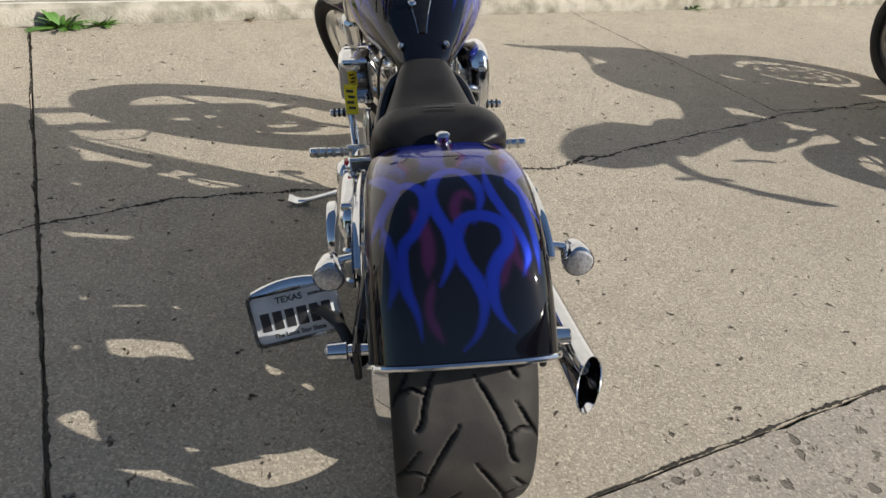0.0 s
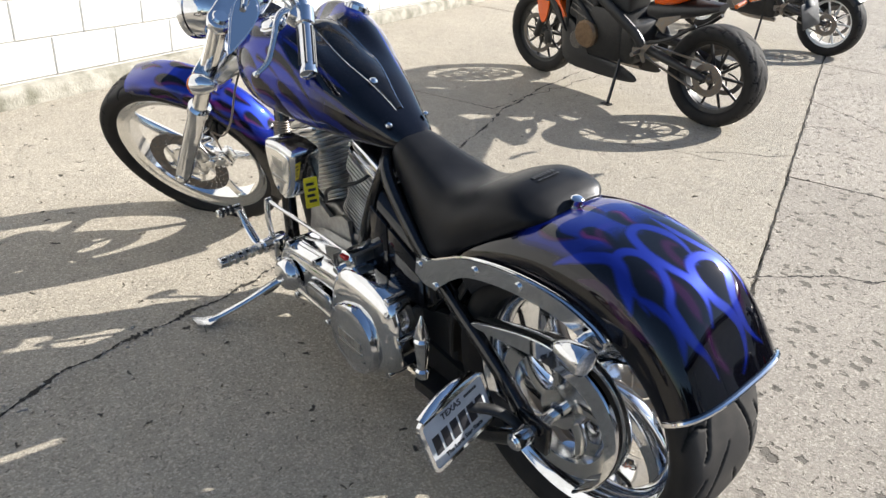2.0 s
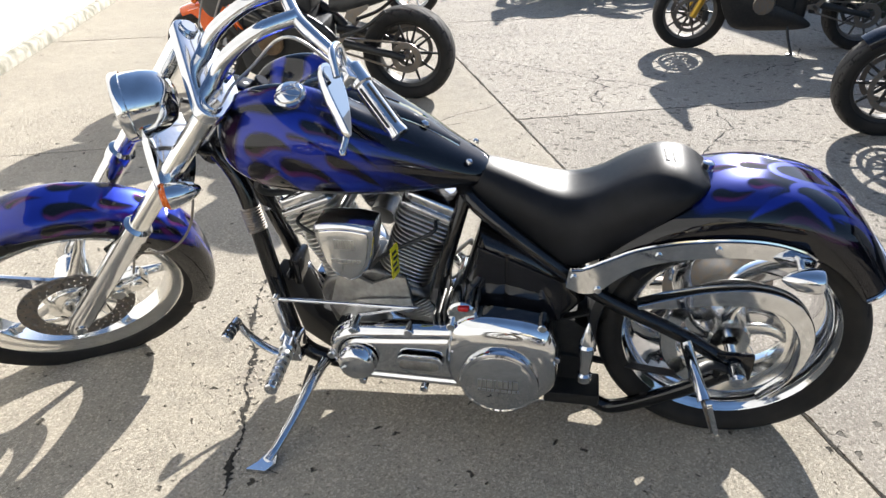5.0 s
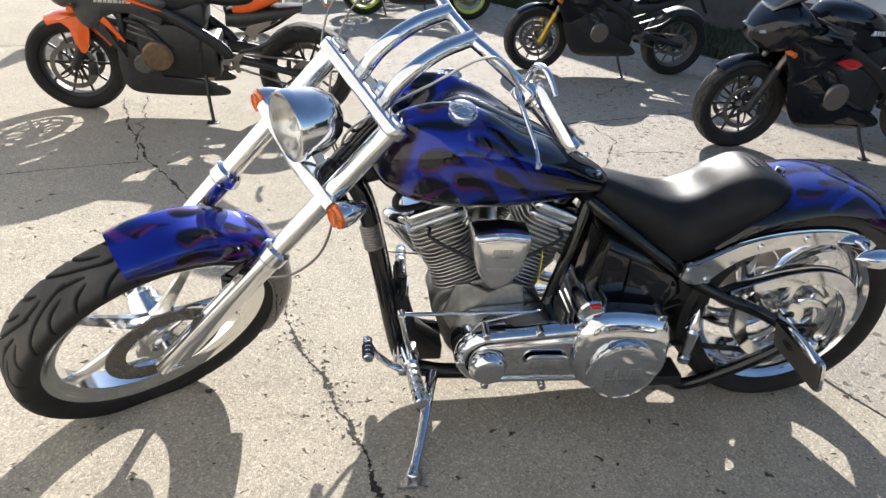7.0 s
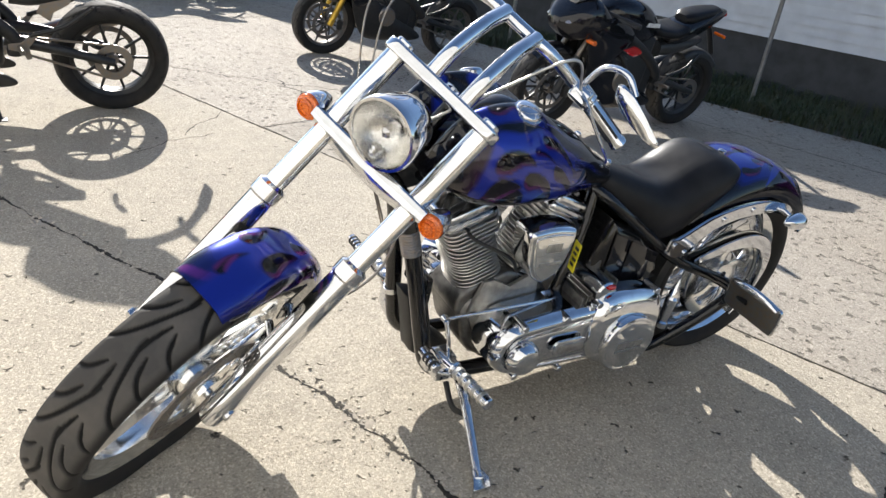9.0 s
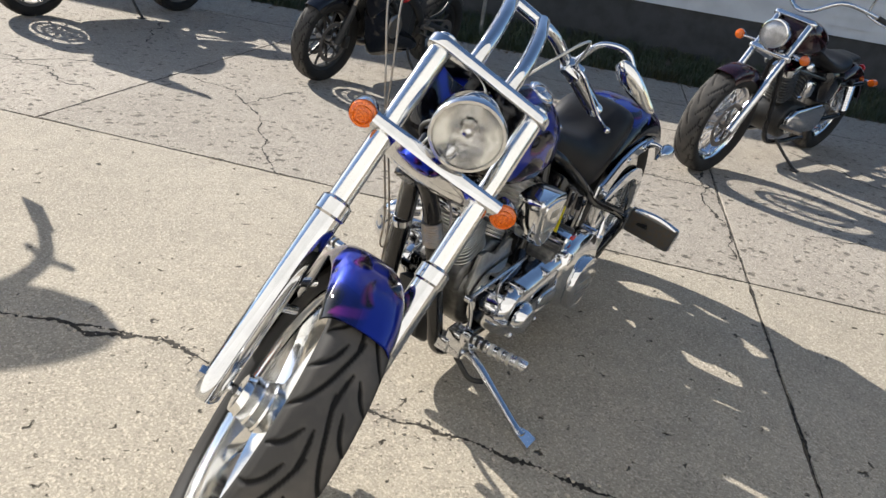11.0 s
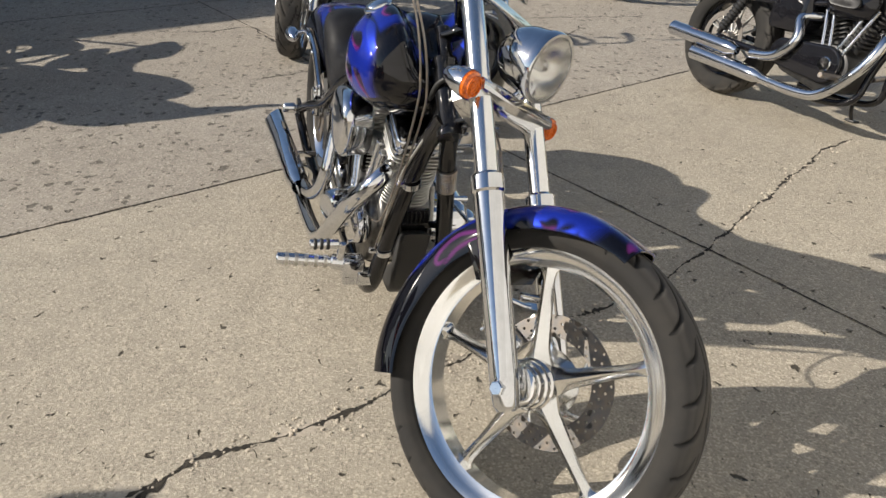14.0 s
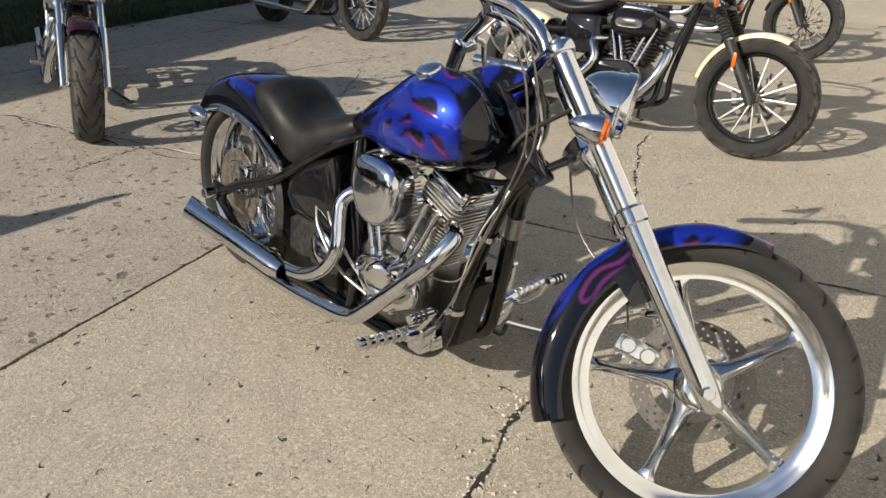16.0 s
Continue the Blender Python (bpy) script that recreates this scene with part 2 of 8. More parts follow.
SMOKE = mat("smoked_screen", (0.05, 0.05, 0.055), 0.05, coat=1.0)
GLASS = mat("mirror_glass", (0.50, 0.52, 0.54), 0.02, 1.0)

DISC = mat("worn_brake_disc", (0.13, 0.125, 0.12), 0.5, 0.7, noise=(60, (0.20, 0.17, 0.14), 0.4, 0.7), rough_var=0.15)
SLAB = concrete("concrete_slab", (0.448, 0.400, 0.320), (0.375, 0.332, 0.266), 11.0, 0.125, 0.16, 170)
ROUGHSLAB = concrete("weathered_slab", (0.445, 0.398, 0.332), (0.368, 0.326, 0.271), 15, 0.30, 0.40, 150)
# crack dirt, coloured near black to hold the deep shade inside the cracks
DIRT_SHADE = mat("crack_dirt_shade", (0.020, 0.017, 0.013), 0.95, noise=(60, (0.05, 0.042, 0.03), 0.45, 0.7), bump=(120, 0.6, 0.004))
GRAVEL = mat("crumbled_concrete", (0.42, 0.37, 0.30), 0.9, noise=(90, (0.34, 0.30, 0.24), 0.4, 0.7), bump=(150, 0.5, 0.004), rand=0.25)
EARTH = mat("soil", (0.07, 0.055, 0.038), 0.95, noise=(3, (0.045, 0.05, 0.022), 0.4, 0.65), bump=(40, 0.6, 0.02))
WALLPAINT = mat("white_wall_paint", (0.80, 0.79, 0.76), 0.75, noise=(3.5, (0.70, 0.68, 0.63), 0.45, 0.75), bump=(55, 0.35, 0.006), rand=0.03)
MORTAR = mat("painted_mortar", (0.72, 0.71, 0.68), 0.85, noise=(9, (0.58, 0.56, 0.51), 0.4, 0.7), bump=(70, 0.4, 0.006))
FOOTING = mat("stained_footing", (0.45, 0.42, 0.35), 0.9, noise=(8, (0.20, 0.19, 0.14), 0.40, 0.68), bump=(60, 0.5, 0.008))
SIDING = mat("grey_siding", (0.64, 0.65, 0.66), 0.55, noise=(5, (0.55, 0.56, 0.57), 0.4, 0.7), rand=0.05)
FOUND = mat("dark_foundation", (0.060, 0.060, 0.060), 0.85, noise=(6, (0.040, 0.040, 0.038), 0.4, 0.7), bump=(50, 0.4, 0.006), rand=0.08)
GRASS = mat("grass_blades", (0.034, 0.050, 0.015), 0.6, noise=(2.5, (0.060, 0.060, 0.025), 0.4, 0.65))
HEDGE = mat("hedge_leaf", (0.030, 0.045, 0.016), 0.6, noise=(6, (0.05, 0.06, 0.02), 0.4, 0.65))
LEAF = mat("weed_leaf", (0.06, 0.16, 0.02), 0.5, noise=(20, (0.10, 0.20, 0.04), 0.4, 0.7))
DEADLEAF = mat("dead_leaf", (0.14, 0.085, 0.04), 0.8, rand=0.4)
GALV = mat("galvanised_post", (0.30, 0.30, 0.29), 0.5, 0.8, noise=(30, (0.22, 0.21, 0.2), 0.4, 0.7))
WALK = concrete("path_concrete", (0.52, 0.50, 0.46), (0.46, 0.44, 0.40), 8, 0.15, 0.6, 60)

# ---------------- mesh helpers ----------------
I4 = Matrix.Identity(4)


def axis(p, d, up=(0, 0, 1)):
    """Matrix whose z axis runs along d from p."""
    z = Vector(d).normalized()
    x = Vector(up).cross(z)
    if x.length < 1e-4:
        x = Vector((1, 0, 0)).cross(z)
    x.normalize()
    y = z.cross(x)
    m = Matrix((x, y, z)).transposed().to_4x4()
    m.translation = Vector(p)
    return m


def part(name, bm, material, parent=None, label="", sharp=38, keep=False, mats=()):
    """Links a bmesh as one mesh object under a thing or a part."""
    if not keep:
        bmesh.ops.recalc_face_normals(bm, faces=bm.faces)
    me = bpy.data.meshes.new(name)
    bm.to_mesh(me)
    bm.free()
    for m in (material, *mats):
        me.materials.append(m)
    me.shade_smooth()
    me.set_sharp_from_angle(angle=radians(sharp))
    ob = new(name, me)
    if parent:
        ob.parent = parent
    if label:
        ob["label"] = label
    return ob


def loft(bm, rings, close=True, caps=True, wrap=False, mi=0):
    """Skins rings of equal length. close: each ring is a loop. wrap: the last ring joins the first."""
    vs = [[bm.verts.new(p) for p in ring] for ring in rings]
    n, k = len(vs[0]), len(vs)
    for i in range(k if wrap else k - 1):
        a, b = vs[i], vs[(i + 1) % k]
        for j in range(n if close else n - 1):
            j2 = (j + 1) % n
            f = bm.faces.new((a[j], a[j2], b[j2], b[j]))
            f.material_index = mi
    if caps and not wrap and close:
        for r in (vs[0], vs[-1]):
            try:
                bm.faces.new(r).material_index = mi
            except ValueError:
                pass
    return vs


def lathe(bm, prof, m=I4, seg=32, closed=False, mi=0):
    """Turns the profile [(height, radius)] round the z axis of m."""
    rings = []
    for i in range(seg):
        a = 2 * math.pi * i / seg
        c, s = math.cos(a), math.sin(a)
        rings.append([m @ Vector((r * c, r * s, h)) for h, r in prof])
    loft(bm, rings, close=closed, caps=False, wrap=True, mi=mi)


def cyl(bm, p, q, r, r2=None, seg=18, bev=0.15, mi=0):
    """A turned pin from p to q with chamfered ends."""
    p, q = Vector(p), Vector(q)
    r2 = r if r2 is None else r2
    L = (q - p).length
    e = min(bev * min(r, r2), L * 0.3)
    lathe(bm, [(0, 0.0005), (0, r - e), (e, r), (L - e, r2), (L, r2 - e), (L, 0.0005)], axis(p, q - p), seg, mi=mi)


def spline(pts, n=6):
    """Points on a smooth curve through pts."""
    P = [Vector(p) for p in pts]
    P = [2 * P[0] - P[1]] + P + [2 * P[-1] - P[-2]]
    out = []
    for i in range(1, len(P) - 2):
        for k in range(n):
            t = k / n
            a, b, c, d = P[i - 1:i + 3]
            out.append(0.5 * (2 * b + (c - a) * t + (2 * a - 5 * b + 4 * c - d) * t * t + (3 * b - a - 3 * c + d) * t ** 3))
    out.append(P[-2])
    return out


def tube(bm, pts, r, seg=12, n=6, caps=True, flat=1.0, mi=0):
    """Sweeps a round (or flattened) section along a smooth curve. r: a radius or one per given point."""
    P = spline(pts, n) if n > 1 else [Vector(p) for p in pts]
    if not isinstance(r, (int, float)):
        rr = []
        for i in range(len(P)):
            x = i / (len(P) - 1) * (len(r) - 1)
            k = min(int(x), len(r) - 2)
            rr.append(r[k] + (r[k + 1] - r[k]) * (x - k))
    else:
        rr = [r] * len(P)
    t = (P[1] - P[0]).normalized()
    x = Vector((0, 0, 1)).cross(t)
    if x.length < 0.05:
        x = Vector((1, 0, 0)).cross(t)
    x.normalize()
    rings = []
    for i, p in enumerate(P):
        t = (P[min(i + 1, len(P) - 1)] - P[max(i - 1, 0)]).normalized()
        x = (x - t * x.dot(t)).normalized()
        y = t.cross(x)
        rings.append([p + rr[i] * (x * math.cos(2 * math.pi * j / seg) + y * flat * math.sin(2 * math.pi * j / seg)) for j in range(seg)])
    loft(bm, rings, caps=caps, mi=mi)


def inset(poly, d):
    """A closed 2D outline moved inwards by d (outline runs anticlockwise)."""
    out, n = [], len(poly)
    for i in range(n):
        p, q, s = Vector(poly[i - 1]), Vector(poly[i]), Vector(poly[(i + 1) % n])
        a, b = (q - p), (s - q)
        if a.length < 1e-9 or b.length < 1e-9:
            out.append(q)
            continue
        a.normalize(), b.normalize()
        na, nb = Vector((-a.y, a.x)), Vector((-b.y, b.x))
        m = na + nb
        m = m / max(0.35, m.length_squared / 2) if m.length > 1e-6 else na
        out.append(q + m * d / 1.0 * (1 if m.length < 3 else 3 / m.length))
    return out


def prism(bm, poly, h0, h1, m=I4, bev=0.004, steps=2, mi=0):
    """Extrudes a 2D outline along z of m from h0 to h1, with rounded rims."""
    area = sum(poly[i - 1][0] * poly[i][1] - poly[i][0] * poly[i - 1][1] for i in range(len(poly)))
    if area < 0:
        poly = poly[::-1]
    rings = []
    seq = [(h0 + bev * (1 - math.sin(math.pi / 2 * k / steps)), bev * (1 - math.cos(math.pi / 2 * k / steps))) for k in range(steps, -1, -1)]
    seq += [(h0 + h1 - h, d) for h, d in reversed(seq)]
    for h, d in seq:
        rings.append([m @ Vector((p[0], p[1], h)) for p in inset(poly, d)])
    loft(bm, rings, mi=mi)


def rounded(w, h, r, n=4, cx=0.0, cy=0.0):
    """Outline of a rounded rectangle."""
    out = []
    for sx, sy, a0 in ((1, 1, 0), (-1, 1, 90), (-1, -1, 180), (1, -1, 270)):
        for k in range(n + 1):
            a = radians(a0 + 90 * k / n)
            out.append((cx + sx * (w / 2 - r) + r * math.cos(a), cy + sy * (h / 2 - r) + r * math.sin(a)))
    return out


def box(bm, c, s, m=I4, r=0.006, mi=0):
    """A block of size s about c, with rounded upright edges and rims."""
    r = min(r, min(s) * 0.45)
    prism(bm, rounded(s[0], s[1], r, 3, c[0], c[1]), c[2] - s[2] / 2, c[2] + s[2] / 2, m, r * 0.8, mi=mi)


def hull(circles, n=40):
    """Convex outline round circles [(x, y, r)]."""
    pts = sorted((round(x + r * math.cos(2 * math.pi * i / n), 5), round(y + r * math.sin(2 * math.pi * i / n), 5)) for x, y, r in circles for i in range(n))

    def half(ps):
        h = []
        for p in ps:
            while len(h) > 1 and (h[-1][0] - h[-2][0]) * (p[1] - h[-2][1]) - (h[-1][1] - h[-2][1]) * (p[0] - h[-2][0]) <= 1e-9:
                h.pop()
            h.append(p)
        return h[:-1]
    return half(pts) + half(pts[::-1])


SIDE = Matrix(((0, 0, 1, 0), (1, 0, 0, 0), (0, 1, 0, 0), (0, 0, 0, 1)))    # plane outline (y, z), thickness along x


def moved(bm, m):
    bmesh.ops.transform(bm, matrix=m, verts=bm.verts)
    return bm


def thing(name, m, label, category, group="", kind=""):
    """An Empty that carries the parts of a thing."""
    ob = new(name)
    ob.matrix_world = m
    ob.empty_display_size = 0.1
    return tagged(ob, label, category, group, kind)


def bars(bm, w, h, rows, m, seed=1, mi=0):
    """Plain bars in place of small writing: rows of short blocks in a field w by h, 0.6 mm thick."""
    rnd = random.Random(seed)
    for i, (y, t) in enumerate(rows):
        x = -w / 2
        while x < w / 2 - 0.002:
            l = min(rnd.uniform(0.06, 0.16) * w, w / 2 - x)
            box(bm, (x + l / 2, y * h, 0.0005), (l, t * h, 0.0010), m, 0.0002, mi=mi)
            x += l + 0.03 * w
    return bm

# ---------------- wheels ----------------


def smoothstep(a, b, x):
    t = np.clip((x - a) / (b - a), 0, 1)
    return t * t * (3 - 2 * t)


FRONT_TREAD = [[(0.12, -0.06), (0.0, 0.02), (-0.16, 0.16), (-0.34, 0.34), (-0.50, 0.58), (-0.60, 0.86), (-0.62, 1.02)], [(0.0, 0.02), (0.16, 0.03), (0.32, 0.10)],
               [(0.02, 0.28), (-0.14, 0.46), (-0.24, 0.74), (-0.27, 0.98)], [(0.30, 0.30), (0.16, 0.52), (0.08, 0.84)]]
REAR_TREAD = [[(0.0, 0.10), (0.30, 0.30), (0.66, 0.48), (0.95, 0.55), (1.05, 0.62)], [(0.66, 0.50), (0.60, 0.66), (0.68, 0.86)], [(0.30, 0.60), (0.62, 0.80), (0.80, 0.92)]]


def tyre(name, parent, m, R, W, bead, lines, pitch, step=0.0036, deep=0.005, half_width=0.0026, label=""):
    """A tyre round the z axis of m. lines: grooves as (pitches along, part of the half width) on one side, staggered on the other."""
    h = R - bead
    half = [(0.40, 0.0), (0.475, 0.22), (0.5, 0.46), (0.485, 0.68), (0.42, 0.86), (0.30, 0.955), (0.16, 0.99), (0.0, 1.0)]
    fine = np.array([(p.x, p.y) for p in spline([(-a * W, bead + b * h, 0) for a, b in half] + [(a * W, bead + b * h, 0) for a, b in half[-2::-1]], 12)])
    L = np.concatenate(([0], np.cumsum(np.hypot(*np.diff(fine, axis=0).T))))
    na = max(18, int(L[-1] / step))
    arc = np.linspace(0, L[-1], na + 1)
    w, r = np.interp(arc, L, fine[:, 0]), np.interp(arc, L, fine[:, 1])
    across = arc - L[-1] / 2
    reach = across[r > bead + 0.5 * h].max()
    count = max(1, round(2 * math.pi * R / pitch))
    pitch = 2 * math.pi * R / count
    nc = max(12, int(pitch / step))
    along = np.arange(nc) * pitch / nc
    U, V = np.meshgrid(along, across, indexing="ij")
    near = np.full(U.shape, 9.0)
    for line in lines:
        pts = spline([(a, b, 0) for a, b in line], 10)
        for k, p in enumerate(pts):
            thin = half_width * (0.45 + 0.55 * min(1.0, k / 5, (len(pts) - 1 - k) / 5))
            for side, off in ((1, 0.0), (-1, 0.5)):
                for lap in (-2, -1, 0, 1, 2):
                    near = np.minimum(near, np.hypot(U - (p.x + off + lap) * pitch, V - side * p.y * reach) - thin)
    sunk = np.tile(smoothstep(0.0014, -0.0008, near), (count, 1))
    ang = np.arange(nc * count) * 2 * math.pi / (nc * count)
    rad = r[None, :] - deep * sunk
    rad = np.concatenate((rad, np.full((len(ang), 2), bead - 0.004)), axis=1)
    wid = np.concatenate((w, (0.36 * W, -0.36 * W)))[None, :].repeat(len(ang), 0)
    co = np.stack((rad * np.cos(ang)[:, None], rad * np.sin(ang)[:, None], wid), axis=2).reshape(-1, 3)
    M = np.array(m)
    co = co @ M[:3, :3].T + M[:3, 3]
    n, seg = rad.shape[1], len(ang)
    I, J = np.meshgrid(np.arange(seg), np.arange(n), indexing="ij")
    I2, J2 = (I + 1) % seg, (J + 1) % n
    quads = np.stack((I * n + J, I * n + J2, I2 * n + J2, I2 * n + J), axis=2).reshape(-1, 4)
    me = bpy.data.meshes.new(name)
    me.from_pydata(co.tolist(), [], quads.tolist())
    me.materials.append(RUBBER)
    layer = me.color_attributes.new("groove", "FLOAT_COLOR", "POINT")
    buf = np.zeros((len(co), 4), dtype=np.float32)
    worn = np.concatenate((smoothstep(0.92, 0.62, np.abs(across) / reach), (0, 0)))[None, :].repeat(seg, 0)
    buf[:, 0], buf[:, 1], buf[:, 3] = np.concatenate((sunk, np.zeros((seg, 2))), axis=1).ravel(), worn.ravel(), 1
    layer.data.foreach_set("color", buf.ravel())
    bm = bmesh.new()
    bm.from_mesh(me)
    bmesh.ops.recalc_face_normals(bm, faces=bm.faces)
    bm.to_mesh(me)
    bm.free()
    me.shade_smooth()
    ob = new(name, me)
    ob.parent = parent
    if label:
        ob["label"] = label
    return ob


def blade(bm, m, a0, r0, r1, twist, w0, w1, t0, t1, z=0.0, n=8, fork=0.0):
    """A curved spoke in the plane of a wheel, from radius r0 to r1."""
    rings = []
    for k in range(n + 1):
        f = k / n
        r = r0 + (r1 - r0) * f
        a = a0 + twist * f ** 1.3
        w = w0 + (w1 - w0) * f + fork * max(0.0, f - 0.75) * 4
        t = t0 + (t1 - t0) * f
        c, s = math.cos(a), math.sin(a)
        ring = []
        for j in range(12):
            b = 2 * math.pi * j / 12
            u = 0.5 * w * math.copysign(abs(math.cos(b)) ** 0.5, math.cos(b))
            v = 0.5 * t * math.copysign(abs(math.sin(b)) ** 0.7, math.sin(b))
            ring.append(m @ Vector((r * c - u * s, r * s + u * c, z + v)))
        rings.append(ring)
    loft(bm, rings)


def ridge_spoke(bm, m, a0, r0, r1, n=18):
    """A cast spoke with a raised ridge on both faces, which widens into the rim."""
    rings = []
    c, s = math.cos(a0), math.sin(a0)
    for k in range(n + 1):
        f = k / n
        r = r0 + (r1 - r0) * f
        w = 0.023 - 0.010 * min(1.0, f * 1.5) + 0.030 * max(0.0, (f - 0.84) / 0.16) ** 2 + 0.010 * max(0.0, (0.15 - f) / 0.15)
        t = 0.026 - 0.012 * f
        rings.append([m @ Vector((r * c - u * s, r * s + u * c, v)) for u, v in ((w, 0.22 * t), (0.45 * w, 0.72 * t), (0, t), (-0.45 * w, 0.72 * t), (-w, 0.22 * t), (-w, -0.22 * t), (-0.45 * w, -0.72 * t), (0, -t), (0.45 * w, -0.72 * t), (w, -0.22 * t))])
    loft(bm, rings)


def rim_profile(R, W, lip=0.014):
    """Closed section of a rim as (height, radius)."""
    h = W / 2
    return [(-h, R), (-h + 0.006, R + 0.003), (-h + 0.012, R - 0.002), (-h + 0.02, R - 0.016), (-0.3 * h, R - 0.034), (0.3 * h, R - 0.034), (h - 0.02, R - 0.016),
            (h - 0.012, R - 0.002), (h - 0.006, R + 0.003), (h, R), (h - 0.002, R - 0.3 * lip), (h - 0.007, R - 0.7 * lip), (h - 0.012, R - lip), (h - 0.018, R - lip - 0.008), (h * 0.55, R - lip - 0.022), (-h * 0.55, R - lip - 0.022), (-h + 0.018, R - lip - 0.008), (-h + 0.012, R - lip), (-h + 0.007, R - 0.7 * lip), (-h + 0.002, R - 0.3 * lip)]


def disc(bm, m, r0, r1, z0, z1, holes=0, seg=60):
    """A brake disc; holes: how many rows of drillings sunk into both faces."""
    ring = [(z0, r0), (z0, r1 - 0.001), (z0 + 0.001, r1), (z1 - 0.001, r1), (z1, r1 - 0.001), (z1, r0)]
    lathe(bm, ring, m, seg, closed=True)


def strokes(U, V, lines, soft):
    """Tapered licks along smooth curves. lines: (half width, (u, v), (u, v), ...)."""
    out = np.full(U.shape, 9.0)
    for wide, *pts in lines:
        P = spline([(a, b, 0) for a, b in pts], 14)
        for k, p in enumerate(P):
            s = k / (len(P) - 1)
            out = np.minimum(out, np.hypot(U - p.x, V - p.y) - wide * min(1.0, 0.12 + 4.5 * s, 0.12 + 4.5 * (1 - s)))
    return smoothstep(soft, -soft, out)


def drops(U, V, shapes, soft):
    """Dark teardrops (head u, v, radius, tail length, sway) and a crescent along one flank of each."""
    out, flank = np.full(U.shape, 9.0), np.zeros(U.shape)
    for u0, v0, R, L, sway in shapes:
        for s in np.linspace(0, 1, 60):
            cv = v0 + sway * math.sin(math.pi * 1.2 * s)
            d = np.hypot(U - u0 - s * L, V - cv) - R * (1 - s) ** 0.75
            nearer = d < out
            out = np.where(nearer, d, out)
            flank = np.where(nearer, smoothstep(-0.2 * R, 0.8 * R, np.abs(V) - abs(cv)), flank)
    hole = smoothstep(soft, -soft, out)
    return hole, hole * flank * smoothstep(-0.016, -0.005, out)


def painted(ob, blue, purple):
    """Stores the flame layers on the mesh, a value for each vertex."""
    me = ob.data
    layer = me.color_attributes.new("paint", "FLOAT_COLOR", "POINT")
    buf = np.zeros((len(me.vertices), 4), dtype=np.float32)
    buf[:, 0], buf[:, 1], buf[:, 3] = blue, purple, 1
    layer.data.foreach_set("color", buf.ravel())


def shell(name, parent, outer, nu, nv, thick_dir, thick, uv, flames, label=""):
    """A curved sheet outer(i, j) -> point with an inner skin; uv(i, j) -> metres along and across; flames(U, V) -> blue, purple."""
    rows, UV = [], []
    for i in range(nu + 1):
        ring, line = [], []
        for j in range(nv + 1):
            ring.append(outer(i / nu, j / nv)), line.append(uv(i / nu, j / nv))
        for j in range(nv, -1, -1):
            ring.append(ring[j] + thick_dir(i / nu, j / nv) * thick), line.append((9, 9))
        rows.append(ring), UV.append(line)
    bm = bmesh.new()
    loft(bm, rows, close=True, caps=True)
    ob = part(name, bm, FLAME, parent, label, sharp=50)
    A = np.array(UV).reshape(-1, 2)
    painted(ob, *flames(A[:, 0], A[:, 1]))
    return ob


# ---------------- the custom motorcycle ----------------
BIKE = pose(0.058, 1.19, 0) @ pose(0, 0, 0, 0, 0, 8.9) @ pose(0, 0, 0, 0, -6.5, 0)
bike = thing("motorcycle", BIKE, "black custom chopper motorcycle with blue flame paint and chrome trim", "motorcycle")
RAKE = radians(39.7)
UP = Vector((0, -math.sin(RAKE), math.cos(RAKE)))
STEER = radians(40)
FR = Vector((math.cos(STEER), 0, 0)) + UP.cross(Vector((1, 0, 0))) * math.sin(STEER)
FN = UP.cross(FR)
FORK = Matrix((FR, FN, UP)).transposed().to_4x4()          # fork frame: x right, y ahead, z up the legs, from the axle
FORK.translation = Vector((-0.103, 1.744, 0.317))
LEG = 0.1255                                               # half the distance between the legs


def fk(name, bm, material, label="", parent=None, sharp=38):
    return part(name, moved(bm, FORK), material, parent or bike, label, sharp)


# rear wheel
RW = Matrix.Translation((0, 0, 0.315)) @ SIDE
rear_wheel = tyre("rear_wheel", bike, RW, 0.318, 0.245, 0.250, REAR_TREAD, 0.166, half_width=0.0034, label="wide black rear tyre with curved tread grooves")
bm = bmesh.new()
lathe(bm, rim_profile(0.257, 0.204), RW, 72, closed=True)
part("rim", bm, CHROME, rear_wheel, "polished rear rim")
for k in range(5):
    bm = bmesh.new()
    blade(bm, RW, 2 * math.pi * k / 5 + 0.3, 0.045, 0.224, 0.80, 0.064, 0.054, 0.07, 0.05, -0.02, 12)
    part("spoke", bm, CHROME, rear_wheel)
bm = bmesh.new()
lathe(bm, [(-0.12, 0.018), (-0.12, 0.045), (-0.10, 0.05), (-0.05, 0.06), (0.05, 0.06), (0.09, 0.05), (0.10, 0.018)], RW, 32)
part("hub", bm, POLISH, rear_wheel)
bm = bmesh.new()
lathe(bm, [(-0.120, 0.124), (-0.120, 0.158), (-0.117, 0.161), (-0.114, 0.158), (-0.113, 0.146), (-0.090, 0.146), (-0.089, 0.160), (-0.085, 0.160), (-0.085, 0.124)], RW, 64, closed=True)
for k in range(5):
    blade(bm, RW, 2 * math.pi * k / 5, 0.04, 0.132, 0.6, 0.034, 0.03, 0.012, 0.012, -0.102)
part("pulley", bm, POLISH, rear_wheel, "polished belt pulley")
bm = bmesh.new()
disc(bm, RW, 0.095, 0.138, 0.105, 0.111)
lathe(bm, [(0.09, 0.03), (0.09, 0.055), (0.112, 0.092), (0.116, 0.092), (0.116, 0.03)], RW, 40, closed=True)
part("brake_disc", bm, STEEL, rear_wheel)
bm = bmesh.new()
